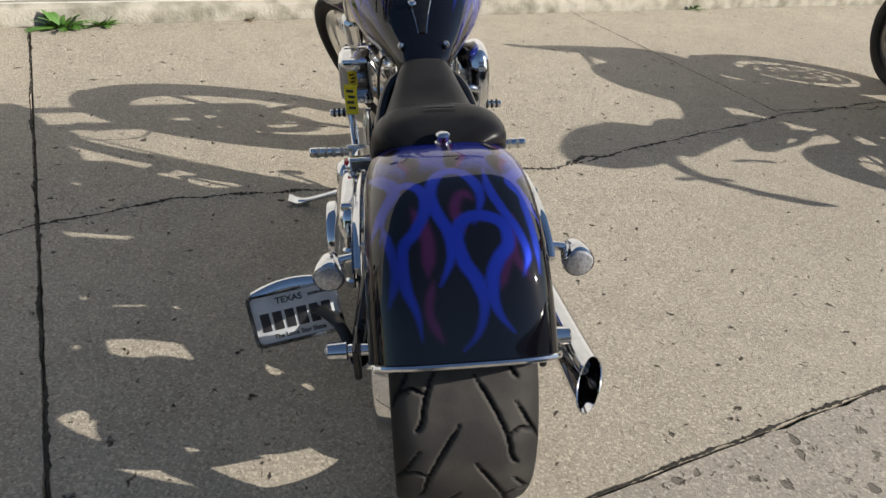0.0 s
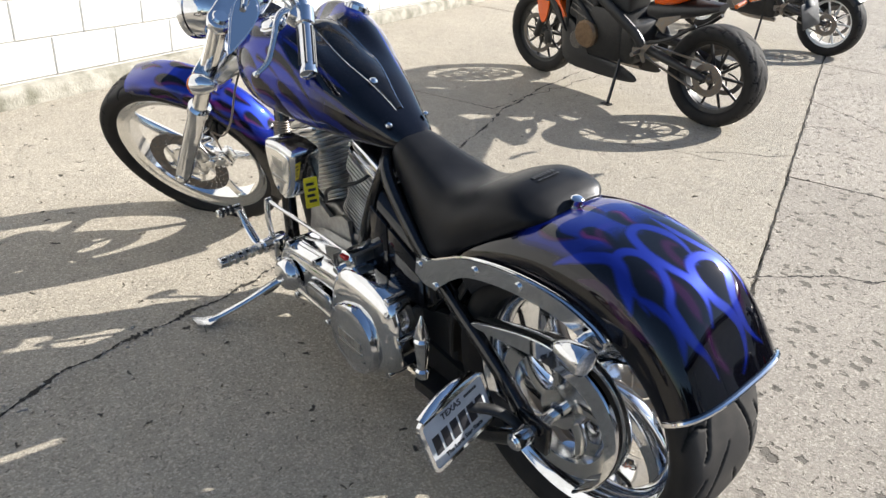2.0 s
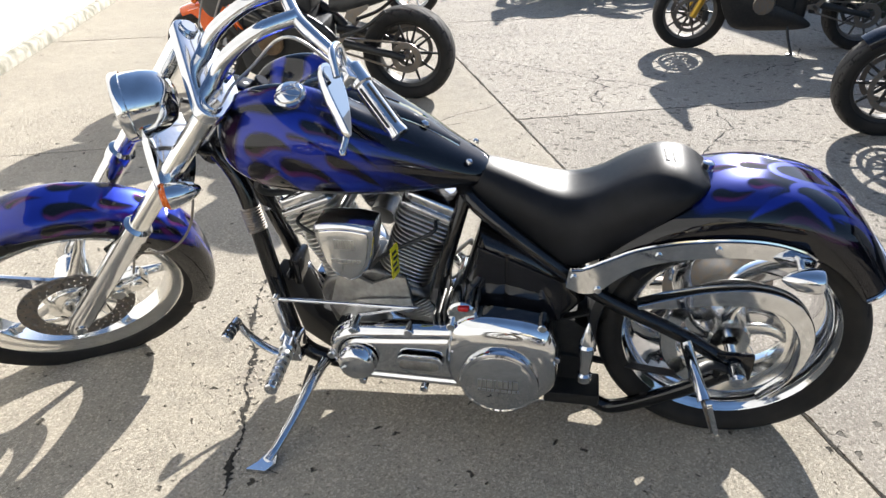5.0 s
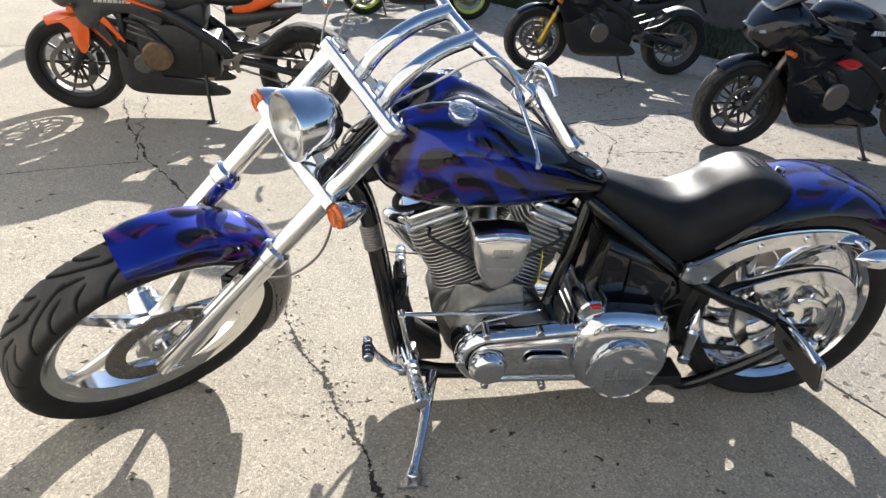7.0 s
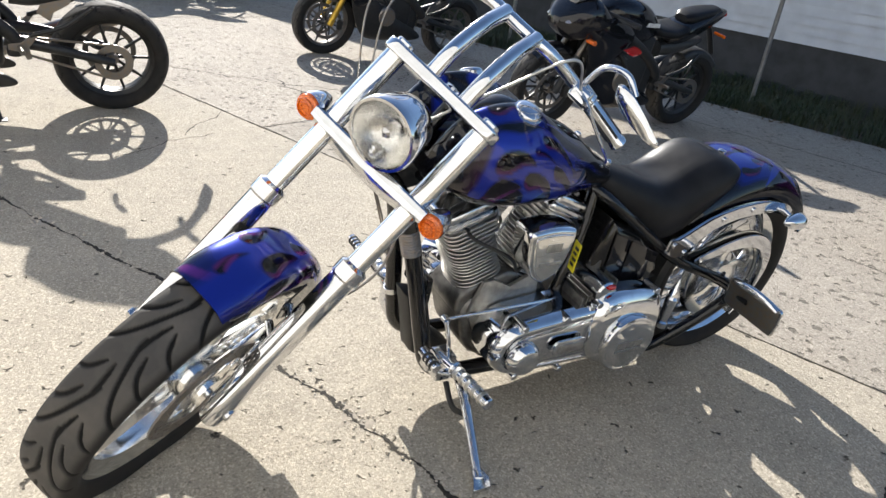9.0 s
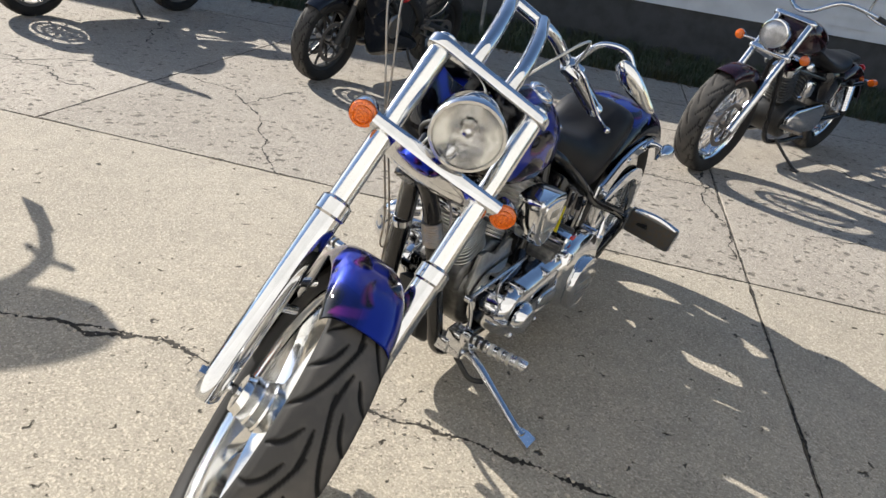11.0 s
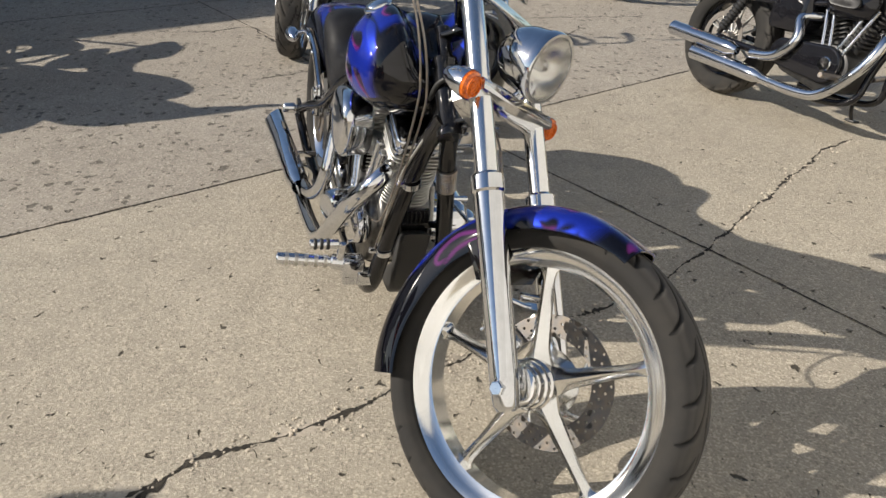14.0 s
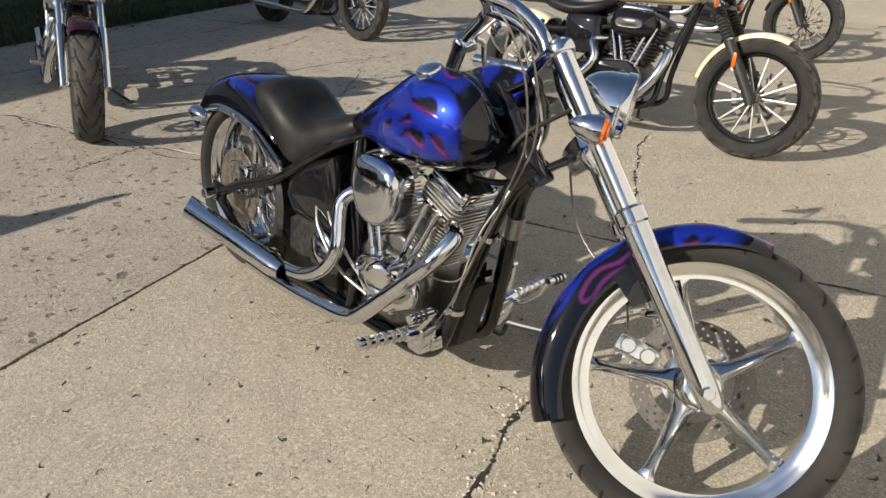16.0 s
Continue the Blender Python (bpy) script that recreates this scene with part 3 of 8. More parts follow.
cyl(bm, (-0.252, 0, 0.307), (0.235, 0, 0.307), 0.0135)
for s in (-1, 1):
    cyl(bm, (s * 0.205, 0, 0.307), (s * 0.248, 0, 0.307), 0.021, 0.019, 24)
part("axle", bm, CHROME, bike)

# rear fender
FH, FW = 0.105, 0.152
FA0, FA1 = -52.0, 55.5


def even_arc(w, h, ew, eh, n=400):
    """Angles at even steps of length along half a superellipse section."""
    th = np.linspace(0, np.pi, n)
    x = -w * np.sign(np.cos(th)) * np.abs(np.cos(th)) ** ew
    y = h * np.abs(np.sin(th)) ** eh
    L = np.concatenate(([0], np.cumsum(np.hypot(np.diff(x), np.diff(y)))))
    return L / L[-1], th, L[-1]


REAR_ARC = even_arc(FW, FH, 0.62, 0.72)
FRONT_ARC = even_arc(0.078, 0.072, 0.6, 0.7)


def fender_point(f, g, out=0.0):
    """Point on the rear fender: f from the seat to the tail, g across."""
    a = radians(FA0 + (FA1 - FA0) * f)
    th = float(np.interp(g, REAR_ARC[0], REAR_ARC[1]))
    c, s = math.cos(th), math.sin(th)
    tail = smoothstep(0.70, 1.0, f)
    w = FW * math.copysign(abs(c) ** 0.62, -c)
    h = (FH - 0.030 * tail + 0.012 * smoothstep(0.35, 0.0, f)) * abs(s) ** 0.72
    r = 0.298 + h + out
    return Vector((w * (1 + out * 4), -r * math.sin(a), 0.315 + r * math.cos(a)))


LICKS = [(0.0100, (0.718, -0.004), (0.690, 0.020), (0.647, 0.031), (0.612, 0.022), (0.581, 0.004), (0.542, -0.004), (0.511, 0.010), (0.504, 0.040), (0.519, 0.071), (0.554, 0.076), (0.581, 0.057), (0.608, 0.046), (0.644, 0.046), (0.671, 0.057), (0.694, 0.075)),
         (0.0092, (0.616, -0.034), (0.577, -0.016), (0.538, -0.014), (0.491, -0.032), (0.449, -0.038), (0.405, -0.022), (0.396, 0.010), (0.425, 0.034), (0.468, 0.042), (0.520, 0.026)),
         (0.0088, (0.700, -0.066), (0.655, -0.073), (0.612, -0.088), (0.554, -0.089), (0.527, -0.068), (0.488, -0.050), (0.448, -0.051), (0.425, -0.073), (0.433, -0.098), (0.480, -0.116), (0.540, -0.128)),
         (0.0075, (0.500, -0.122), (0.540, -0.112), (0.575, -0.104), (0.605, -0.105), (0.645, -0.118)), (0.0075, (0.390, 0.055), (0.445, 0.059), (0.491, 0.075), (0.530, 0.095), (0.569, 0.107), (0.606, 0.096)),
         (0.0075, (0.400, 0.085), (0.430, 0.112), (0.480, 0.118), (0.540, 0.126), (0.600, 0.128)), (0.012, (0.330, -0.160), (0.390, -0.118), (0.430, -0.098), (0.470, -0.118), (0.520, -0.150)), (0.011, (0.330, 0.150), (0.380, 0.118), (0.420, 0.100), (0.450, 0.118), (0.500, 0.150))]
EYES = [(0.275, -0.100, 0.018, 0.07, -0.008), (0.352, -0.070, 0.019, 0.07, 0.006), (0.345, 0.012, 0.019, 0.07, -0.006), (0.275, 0.000, 0.014, 0.06, 0.004), (0.372, -0.142, 0.015, 0.06, -0.004), (0.275, 0.085, 0.017, 0.07, 0.006), (0.350, 0.085, 0.018, 0.06, -0.004)]
BLOOM = [(0.006, (0.608, -0.045), (0.655, -0.054), (0.702, -0.036)), (0.006, (0.500, 0.090), (0.534, 0.087), (0.577, 0.087), (0.609, 0.108)), (0.006, (0.400, -0.080), (0.360, -0.058), (0.360, -0.012)),
         (0.009, (0.390, -0.165), (0.450, -0.150), (0.520, -0.165), (0.590, -0.150)), (0.008, (0.470, 0.030), (0.455, 0.012), (0.490, -0.002), (0.530, 0.010)), (0.006, (0.560, 0.086), (0.590, 0.070), (0.625, 0.058)), (0.010, (0.480, -0.070), (0.540, -0.050), (0.600, -0.052))]


def rear_flames(U, V):
    base = smoothstep(0.20, 0.25, U) * smoothstep(0.425, 0.375, U + 0.25 * np.abs(np.sin(V * 40)) * 0.08) * smoothstep(0.150, 0.125, np.abs(V))
    hole, crescent = drops(U, V, EYES, 0.004)
    blue = np.maximum(0.65 * base * (1 - hole), strokes(U, V, LICKS, 0.0030)) * (1 - 0.65 * smoothstep(0.60, 0.76, U + 0.4 * np.maximum(0, -V)))
    return blue, np.maximum(0.45 * crescent * base, 0.16 * strokes(U, V, BLOOM, 0.006)) * smoothstep(2, 1, np.abs(V))


rear_fender = shell("rear_fender", bike, fender_point, 190, 110, lambda f, g: (Vector((0, 0, 0.315)) - fender_point(f, g)).normalized(), 0.006,
                    lambda f, g: ((FA1 - FA0) * f * math.pi / 180 * 0.395, (g - 0.5) * REAR_ARC[2]), rear_flames, "black rear fender with blue flames")
bm = bmesh.new()
tube(bm, [fender_point(1.0, k / 24, 0.002) for k in range(25)], 0.0052, 8, 3)
part("trim", bm, CHROME, rear_fender, "chrome bead along the fender tip")
bm = bmesh.new()
lathe(bm, [(0, 0.015), (0.003, 0.015), (0.004, 0.011), (0.006, 0.011), (0.007, 0.013), (0.018, 0.013), (0.021, 0.009), (0.021, 0.0005)], axis((0, 0.10, 0.706), (0, -0.12, 1)), 20)
part("seat_knob", bm, CHROME, rear_fender)

# struts and tail lamps on both sides
for s in (-1, 1):
    bm = bmesh.new()
    mid = [(0.385, 0.500), (0.345, 0.497), (0.295, 0.532), (0.235, 0.568), (0.15, 0.593), (0.06, 0.605), (-0.02, 0.605), (-0.085, 0.591), (-0.115, 0.579)]
    wid = [0.018, 0.027, 0.020, 0.0155, 0.0145, 0.014, 0.0135, 0.012, 0.007]
    S = spline([(a, b, c) for (a, b), c in zip(mid, wid)], 5)
    up, dn = [], []
    for i, q in enumerate(S):
        t = (S[min(i + 1, len(S) - 1)] - S[max(i - 1, 0)])
        t.z = 0
        t.normalize()
        nrm = Vector((-t.y, t.x))
        up.append((q.x + nrm.x * q.z, q.y + nrm.y * q.z)), dn.append((q.x - nrm.x * q.z, q.y - nrm.y * q.z))
    prism(bm, up + dn[::-1], s * 0.158, s * 0.158 + s * 0.015, SIDE, 0.005 * s)
    strut = part("fender_strut", bm, CHROME, bike, "chrome fender strut")
    for y, z in ((0.377, 0.507), (0.322, 0.478), (0.20, 0.580), (0.08, 0.604)):
        bm = bmesh.new()
        cyl(bm, (s * 0.165, y, z), (s * 0.178, y, z), 0.009, seg=12)
        part("bolt", bm, CHROME, strut)
    bm = bmesh.new()
    cyl(bm, (s * 0.165, -0.085, 0.588), (s * 0.196, -0.085, 0.582), 0.008)
    lathe(bm, [(-0.042, 0.0005), (-0.038, 0.006), (-0.024, 0.016), (-0.004, 0.024), (0.02, 0.0275), (0.032, 0.0275), (0.036, 0.026)], axis((s * 0.213, -0.085, 0.570), (0, -1, 0.02)), 28)
    lamp = part("tail_lamp", bm, CHROME, bike, "chrome bullet tail lamp")
    bm = bmesh.new()
    lathe(bm, [(0.034, 0.026), (0.040, 0.022), (0.043, 0.012), (0.044, 0.0005)], axis((s * 0.213, -0.085, 0.570), (0, -1, 0.02)), 28)
    part("lens", bm, CLEARLENS, lamp)

# seat
SEATS = [(0.645, 0.700, 0.045, 0.665), (0.60, 0.707, 0.075, 0.635), (0.52, 0.690, 0.104, 0.580), (0.44, 0.672, 0.134, 0.528), (0.385, 0.668, 0.148, 0.512), (0.33, 0.683, 0.154, 0.535),
         (0.27, 0.716, 0.157, 0.585), (0.21, 0.740, 0.155, 0.632), (0.16, 0.738, 0.147, 0.668), (0.125, 0.724, 0.126, 0.690), (0.100, 0.708, 0.085, 0.699)]
S = spline([(y, z, w * 0.88) for y, z, w, b in SEATS], 6)
SB = spline([(y, b, 0) for y, z, w, b in SEATS], 6)
bm = bmesh.new()
rings = []
for q, b in zip(S, SB):
    y, zt, w, zb = q.x, q.y, q.z, b.y
    dip = 0.012 * math.exp(-((y - 0.40) / 0.12) ** 2)
    ring = []
    for j in range(36):
        th = 2 * math.pi * j / 36
        c, s = math.cos(th), math.sin(th)
        x = w * math.copysign(abs(c) ** 0.75, c)
        z = zb + (zt - zb) * (abs(s) ** 0.62) if s > 0 else zb - 0.012 * abs(s)
        z -= dip * math.exp(-(x / 0.06) ** 2) * (s > 0)
        ring.append((x, y, z))
    rings.append(ring)
loft(bm, rings)
seat = part("seat", bm, LEATHER, bike, "black vinyl solo seat with a raised rear", sharp=70)
bm = bmesh.new()
bars(bm, 0.06, 0.03, ((0.15, 0.34), (-0.35, 0.16)), axis((0, 0.185, 0.7415), (0, 0.03, 1)) @ pose(0, 0, 0, 0, 0, 180), 4)
part("emblem", bm, DARKPLASTIC, seat, "stitched grey emblem")

# fuel tank
TANKS = [(1.212, 0.075, 0.815, 0.755), (1.200, 0.120, 0.852, 0.728), (1.165, 0.165, 0.900, 0.690), (1.10, 0.192, 0.928, 0.660), (1.02, 0.200, 0.932, 0.648), (0.93, 0.182, 0.905, 0.642), (0.84, 0.152, 0.853, 0.640),
         (0.75, 0.118, 0.803, 0.645), (0.67, 0.085, 0.752, 0.650), (0.61, 0.060, 0.718, 0.655), (0.585, 0.035, 0.700, 0.665)]
NS = 18
T1 = spline([(y, w, 0) for y, w, a, b in TANKS], NS)
T2 = spline([(y, a, b) for y, w, a, b in TANKS], NS)
rows, UV, floor_line = [], [], []
NJ = 180
for q, q2 in zip(T1, T2):
    y, w, zt, zb = q.x, q.y, q2.y, q2.z
    ring, line = [], []
    zm = zb + 0.42 * (zt - zb)
    valley = min(0.030 * smoothstep(0.74, 0.95, y) + 0.090 * smoothstep(0.96, 1.16, y), 0.95 * (zt - zm))
    floor_line.append((y, zt - valley))
    for j in range(NJ):
        th = 2 * math.pi * j / NJ + math.pi / 2
        c, s = math.cos(th), math.sin(th)
        x = w * math.copysign(abs(c) ** 0.80, c)
        z = zm + (zt - zm) * abs(s) ** 0.80 if s > 0 else zm - (zm - zb) * abs(s) ** 0.88
        if s > 0:
            z -= valley * math.exp(-(x / 0.078) ** 4)
        ring.append((x, y, z))
        line.append((1.22 - y, 9.0) if s < -0.55 else (1.22 - y, (abs(x) * 0.9 + (zt - z) * 0.95) * (1 if c > 0 else -1)))
    rows.append(ring), UV.append(line)
bm = bmesh.new()
loft(bm, rows)
tank = part("fuel_tank", bm, FLAME, bike, "stretched black fuel tank with blue and purple flames", sharp=60)
A = np.array(UV).reshape(-1, 2)
EYES = [(0.140, 0.258, 0.025, 0.075, 0.004), (0.200, 0.309, 0.014, 0.050, 0.004), (0.158, 0.345, 0.020, 0.075, -0.006), (0.300, 0.236, 0.013, 0.060, -0.006), (0.395, 0.205, 0.010, 0.080, -0.008), (0.098, 0.325, 0.016, 0.035, 0.0), (0.285, 0.300, 0.012, 0.060, -0.010),
        (0.146, -0.288, 0.031, 0.080, 0.006), (0.135, -0.350, 0.026, 0.060, 0.0), (0.218, -0.333, 0.022, 0.120, 0.010), (0.262, -0.216, 0.019, 0.140, 0.010), (0.312, -0.276, 0.018, 0.130, 0.014), (0.225, -0.258, 0.008, 0.080, 0.004),
        (0.140, 0.125, 0.026, 0.080, -0.010), (0.140, -0.125, 0.026, 0.080, 0.010)]
LICKS = [(0.009, (0.34, 0.265), (0.42, 0.235), (0.50, 0.190), (0.60, 0.135)), (0.007, (0.30, 0.330), (0.38, 0.290), (0.46, 0.245), (0.54, 0.190)), (0.007, (0.36, 0.205), (0.45, 0.165), (0.56, 0.115)), (0.006, (0.24, 0.160), (0.36, 0.130), (0.48, 0.095)),
         (0.009, (0.36, -0.255), (0.44, -0.215), (0.52, -0.180), (0.60, -0.140)), (0.008, (0.30, -0.325), (0.38, -0.280), (0.46, -0.250), (0.56, -0.190)), (0.007, (0.34, -0.200), (0.44, -0.160), (0.55, -0.115)), (0.006, (0.24, -0.160), (0.36, -0.130), (0.48, -0.095))]
side, aV = A[:, 1] > 0, np.abs(A[:, 1])
top = np.where(side, 0.190, 0.205) - 0.15 * (A[:, 0] - 0.14) + 0.012 * np.sin(A[:, 0] * 42)
low = np.where(side, 0.385, 0.368) - 0.42 * np.maximum(0, A[:, 0] - 0.24) + 0.012 * np.sin(A[:, 0] * 60)
base = smoothstep(-0.008, 0.010, aV - top) * smoothstep(-0.006, 0.010, low - aV) * smoothstep(np.where(side, 0.045, 0.085), np.where(side, 0.075, 0.105), A[:, 0] + 0.3 * (aV - 0.28) * ~side) * smoothstep(0.47, 0.33, A[:, 0])
base = np.maximum(base, smoothstep(0.078, 0.092, aV) * smoothstep(0.182, 0.168, aV) * smoothstep(0.075, 0.10, A[:, 0]) * smoothstep(0.30, 0.22, A[:, 0]))
hole, crescent = drops(A[:, 0], A[:, 1], EYES, 0.0045)
blue = np.maximum(base * (1 - hole), 0.75 * strokes(A[:, 0], A[:, 1], LICKS, 0.004)) * (1 - np.where(side, 0.60, 0.80) * smoothstep(0.30, 0.58, A[:, 0])) * (aV < 2)
rim = smoothstep(0.045, 0.085, A[:, 0]) * smoothstep(0.125, 0.09, A[:, 0]) * (aV > 0.2) * (aV < 0.37)
painted(tank, blue, np.maximum(np.where(side, 0.70, 0.40) * crescent * smoothstep(0.40, 0.22, A[:, 0]), 0.10 * rim))
for s in (-1, 1):
    bm = bmesh.new()
    lathe(bm, [(-0.01, 0.036), (0.004, 0.036), (0.006, 0.031), (0.010, 0.030), (0.013, 0.027), (0.016, 0.012), (0.017, 0.0005)], axis((s * 0.128, 1.005, 0.903), (s * 0.50, 0.0, 1)), 32)
    part("fuel_cap", bm, CHROME, tank, "flat chrome fuel cap")
DASH = [Vector((y, z - 0.007, 0.040 - 0.030 * smoothstep(0.82, 0.65, y))) for y, z in floor_line if 0.65 < y < 1.17][::4]
bm = bmesh.new()
loft(bm, [[(x * q.z, q.x, q.y + h) for x, h in ((-1, -0.012), (-0.97, 0.006), (-0.85, 0.010), (0, 0.013), (0.85, 0.010), (0.97, 0.006), (1, -0.012))] for q in DASH])
part("dash_panel", bm, BLACK, tank, "gloss black panel between the tank lobes")
for s in (-1, 1):
    bm = bmesh.new()
    tube(bm, [(s * q.z, q.x, q.y + 0.007) for q in DASH], 0.0014, 8, 1)
    part("dash_trim", bm, CHROME, tank)
for c, d, r in (((-0.02, 0.735, 0.798), (0, -0.5, 1), 0.010), ((0.055, 0.63, 0.724), (0.4, -0.5, 1), 0.008), ((-0.055, 0.63, 0.724), (-0.4, -0.5, 1), 0.008)):
    bm = bmesh.new()
    lathe(bm, [(0, r), (0.005, r), (0.009, r * 0.6), (0.010, 0.0005)], axis(c, d), 16)
    part("tank_bolt", bm, CHROME, tank)

# frame
bm = bmesh.new()
AX = Vector((0, 1.668, 0.2415))


def on_axis(s):
    return AX + UP * s


lathe(bm, [(0.575, 0.001), (0.575, 0.030), (0.585, 0.032), (0.60, 0.027), (0.74, 0.027), (0.755, 0.032), (0.765, 0.030), (0.765, 0.001)], axis(AX, UP), 28)
n0, n1 = on_axis(0.60), on_axis(0.735)
tube(bm, [n1 + Vector((0, -0.01, 0)), (0, 1.05, 0.80), (0, 0.82, 0.72), (0, 0.62, 0.645)], 0.024, 14)
for s in (-1, 1):
    tube(bm, [n0 + Vector((s * 0.012, 0, 0.02)), (s * 0.03, 1.215, 0.62), (s * 0.065, 1.165, 0.42), (s * 0.088, 1.13, 0.26), (s * 0.098, 1.10, 0.17), (s * 0.10, 1.03, 0.128), (s * 0.10, 0.90, 0.118), (s * 0.10, 0.5, 0.108), (s * 0.11, 0.32, 0.105)], 0.0225, 16)
    tube(bm, [(s * 0.02, 0.66, 0.66), (s * 0.09, 0.60, 0.625), (s * 0.125, 0.45, 0.525), (s * 0.138, 0.30, 0.430), (s * 0.165, 0.12, 0.360), (s * 0.185, 0.0, 0.300)], 0.0175, 14)
    tube(bm, [(s * 0.05, 0.64, 0.64), (s * 0.080, 0.670, 0.53), (s * 0.095, 0.705, 0.40), (s * 0.098, 0.725, 0.28), (s * 0.10, 0.70, 0.12)], 0.018, 12)
    tube(bm, [(s * 0.11, 0.36, 0.112), (s * 0.125, 0.30, 0.085), (s * 0.135, 0.24, 0.085), (s * 0.165, 0.10, 0.19), (s * 0.185, 0.0, 0.285)], 0.0185, 14)
    box(bm, (s * 0.187, 0.0, 0.300), (0.016, 0.085, 0.075), r=0.006)
tube(bm, [(-0.13, 0.30, 0.44), (0, 0.30, 0.44), (0.13, 0.30, 0.44)], 0.017, 12, 1)
prism(bm, [(1.275, 0.700), (1.21, 0.775), (1.10, 0.750), (1.11, 0.690), (1.21, 0.665)], -0.014, 0.014, SIDE, 0.005)
frame_part = part("frame", bm, BLACK, bike, "gloss black tubular frame")
bm = bmesh.new()
for k in range(9):
    f = 0.30 + 0.035 * k
    c = Vector((-0.03 - 0.035 * f, 1.215 - 0.05 * f, 0.62 - 0.20 * f * 1.0))
    lathe(bm, [(-0.004, 0.019), (-0.0035, 0.025), (0, 0.027), (0.0035, 0.025), (0.004, 0.019)], axis(c, (0.17, 0.24, 1)), 20, closed=True)
part("oil_hose_coil", bm, STEEL, frame_part, "ribbed steel sleeve on the down tube")
for z, y, x in ((0.52, 1.195, 0.046), (0.30, 1.142, 0.083)):
    bm = bmesh.new()
    lathe(bm, [(-0.008, 0.0215), (-0.008, 0.0245), (0.008, 0.0245), (0.008, 0.0215)], axis((x, y, z), (0.15, 0.22, 1)), 20, closed=True)
    box(bm, (x + 0.030, y, z), (0.024, 0.012, 0.014), r=0.003)
    part("clamp", bm, CHROME, frame_part)
# battery and oil box
bm = bmesh.new()
prism(bm, [(0.60, 0.585), (0.47, 0.535), (0.37, 0.47), (0.345, 0.40), (0.40, 0.33), (0.63, 0.33), (0.655, 0.40)][::-1], -0.140, 0.140, SIDE, 0.045, 5)
oilbox = part("oil_tank", bm, BLACK, bike, "gloss black oil tank")
for x in (-0.140,):
    for q, (y0, y1) in enumerate(((0.60, 0.535), (0.528, 0.40))):
        bm = bmesh.new()
        poly = [(y0, 0.36), (y0, 0.555 - (0.60 - y0) * 0.42), (y1, 0.555 - (0.60 - y1) * 0.42), (y1, 0.36)]
        prism(bm, poly, min(x, x * 1.05), max(x, x * 1.05), SIDE, 0.003, 2)
        part("side_panel", bm, GLOSSDARK, oilbox)
bm = bmesh.new()
prism(bm, [(0.62, 0.10), (0.62, 0.34), (0.40, 0.34), (0.33, 0.30), (0.33, 0.10)], -0.10, 0.10, SIDE, 0.012)
box(bm, (-0.115, 0.36, 0.115), (0.09, 0.14, 0.035))
box(bm, (0.0, 0.76, 0.165), (0.16, 0.30, 0.10), r=0.03)
gearbox = part("gearbox", bm, SATINBLACK, bike, "black gearbox housing")
bm = bmesh.new()
loft(bm, [[(x * k, -r * math.sin(radians(a)), 0.315 + r * math.cos(radians(a))) for x, k, r in ((-0.135, 1, 0.315), (-0.125, 1, 0.335), (0.125, 1, 0.335), (0.135, 1, 0.315), (0.131, 1, 0.312), (0.122, 1, 0.330), (-0.122, 1, 0.330), (-0.131, 1, 0.312))] for a in range(-40, -106, -6)])
part("inner_fender", bm, SATINBLACK, bike)
bm = bmesh.new()
box(bm, (0, 1.105, 0.365), (0.085, 0.020, 0.080), r=0.006)
box(bm, (0, 1.120, 0.365), (0.130, 0.012, 0.020), r=0.004)
plate_bm = bmesh.new()
prism(plate_bm, [(1.168, 0.36), (1.140, 0.26), (1.118, 0.16), (1.05, 0.105), (0.98, 0.105), (0.98, 0.15), (1.06, 0.22), (1.095, 0.34)], -0.040, 0.040, SIDE, 0.015)
part("engine_mount", plate_bm, GRIPRUBBER, bike, "black engine mount between the down tubes")
reg = part("voltage_regulator", bm, BLACK, bike, "black finned voltage regulator")
for k in range(7):
    bm = bmesh.new()
    box(bm, (-0.036 + 0.012 * k, 1.119, 0.365), (0.004, 0.012, 0.074), r=0.0015)
    part("fin", bm, BLACK, reg)
bm = bmesh.new()
lathe(bm, [(0, 0.001), (0, 0.062), (0.02, 0.060), (0.028, 0.052), (0.034, 0.02), (0.034, 0.001)], axis((0.10, 0.56, 0.27), (1, 0, 0)), 32)
part("gearbox_cover", bm, CHROME, gearbox)

# engine
engine = None
bm = bmesh.new()
prism(bm, hull([(0.88, 0.25, 0.115), (0.80, 0.29, 0.09), (0.955, 0.30, 0.06)]), -0.085, 0.10, SIDE, 0.02, 3)
prism(bm, hull([(0.88, 0.37, 0.05), (0.80, 0.33, 0.06), (0.97, 0.33, 0.06)]), -0.075, 0.075, SIDE, 0.012, 3)
engine = part("engine", bm, DARKCAST, bike, "air-cooled V-twin engine with finned cylinders")
# left face in the lighter cast tone; the case behind has shade in its colour
bm = bmesh.new()
prism(bm, [(0.77, 0.30), (0.79, 0.41), (0.82, 0.415), (0.88, 0.385), (0.94, 0.415), (0.97, 0.41), (1.00, 0.31), (0.95, 0.22), (0.82, 0.22)][::-1], -0.094, -0.080, SIDE, 0.003)
part("crankcase_side", bm, CAST, engine)
CR = Vector((0, 0.88, 0.215))
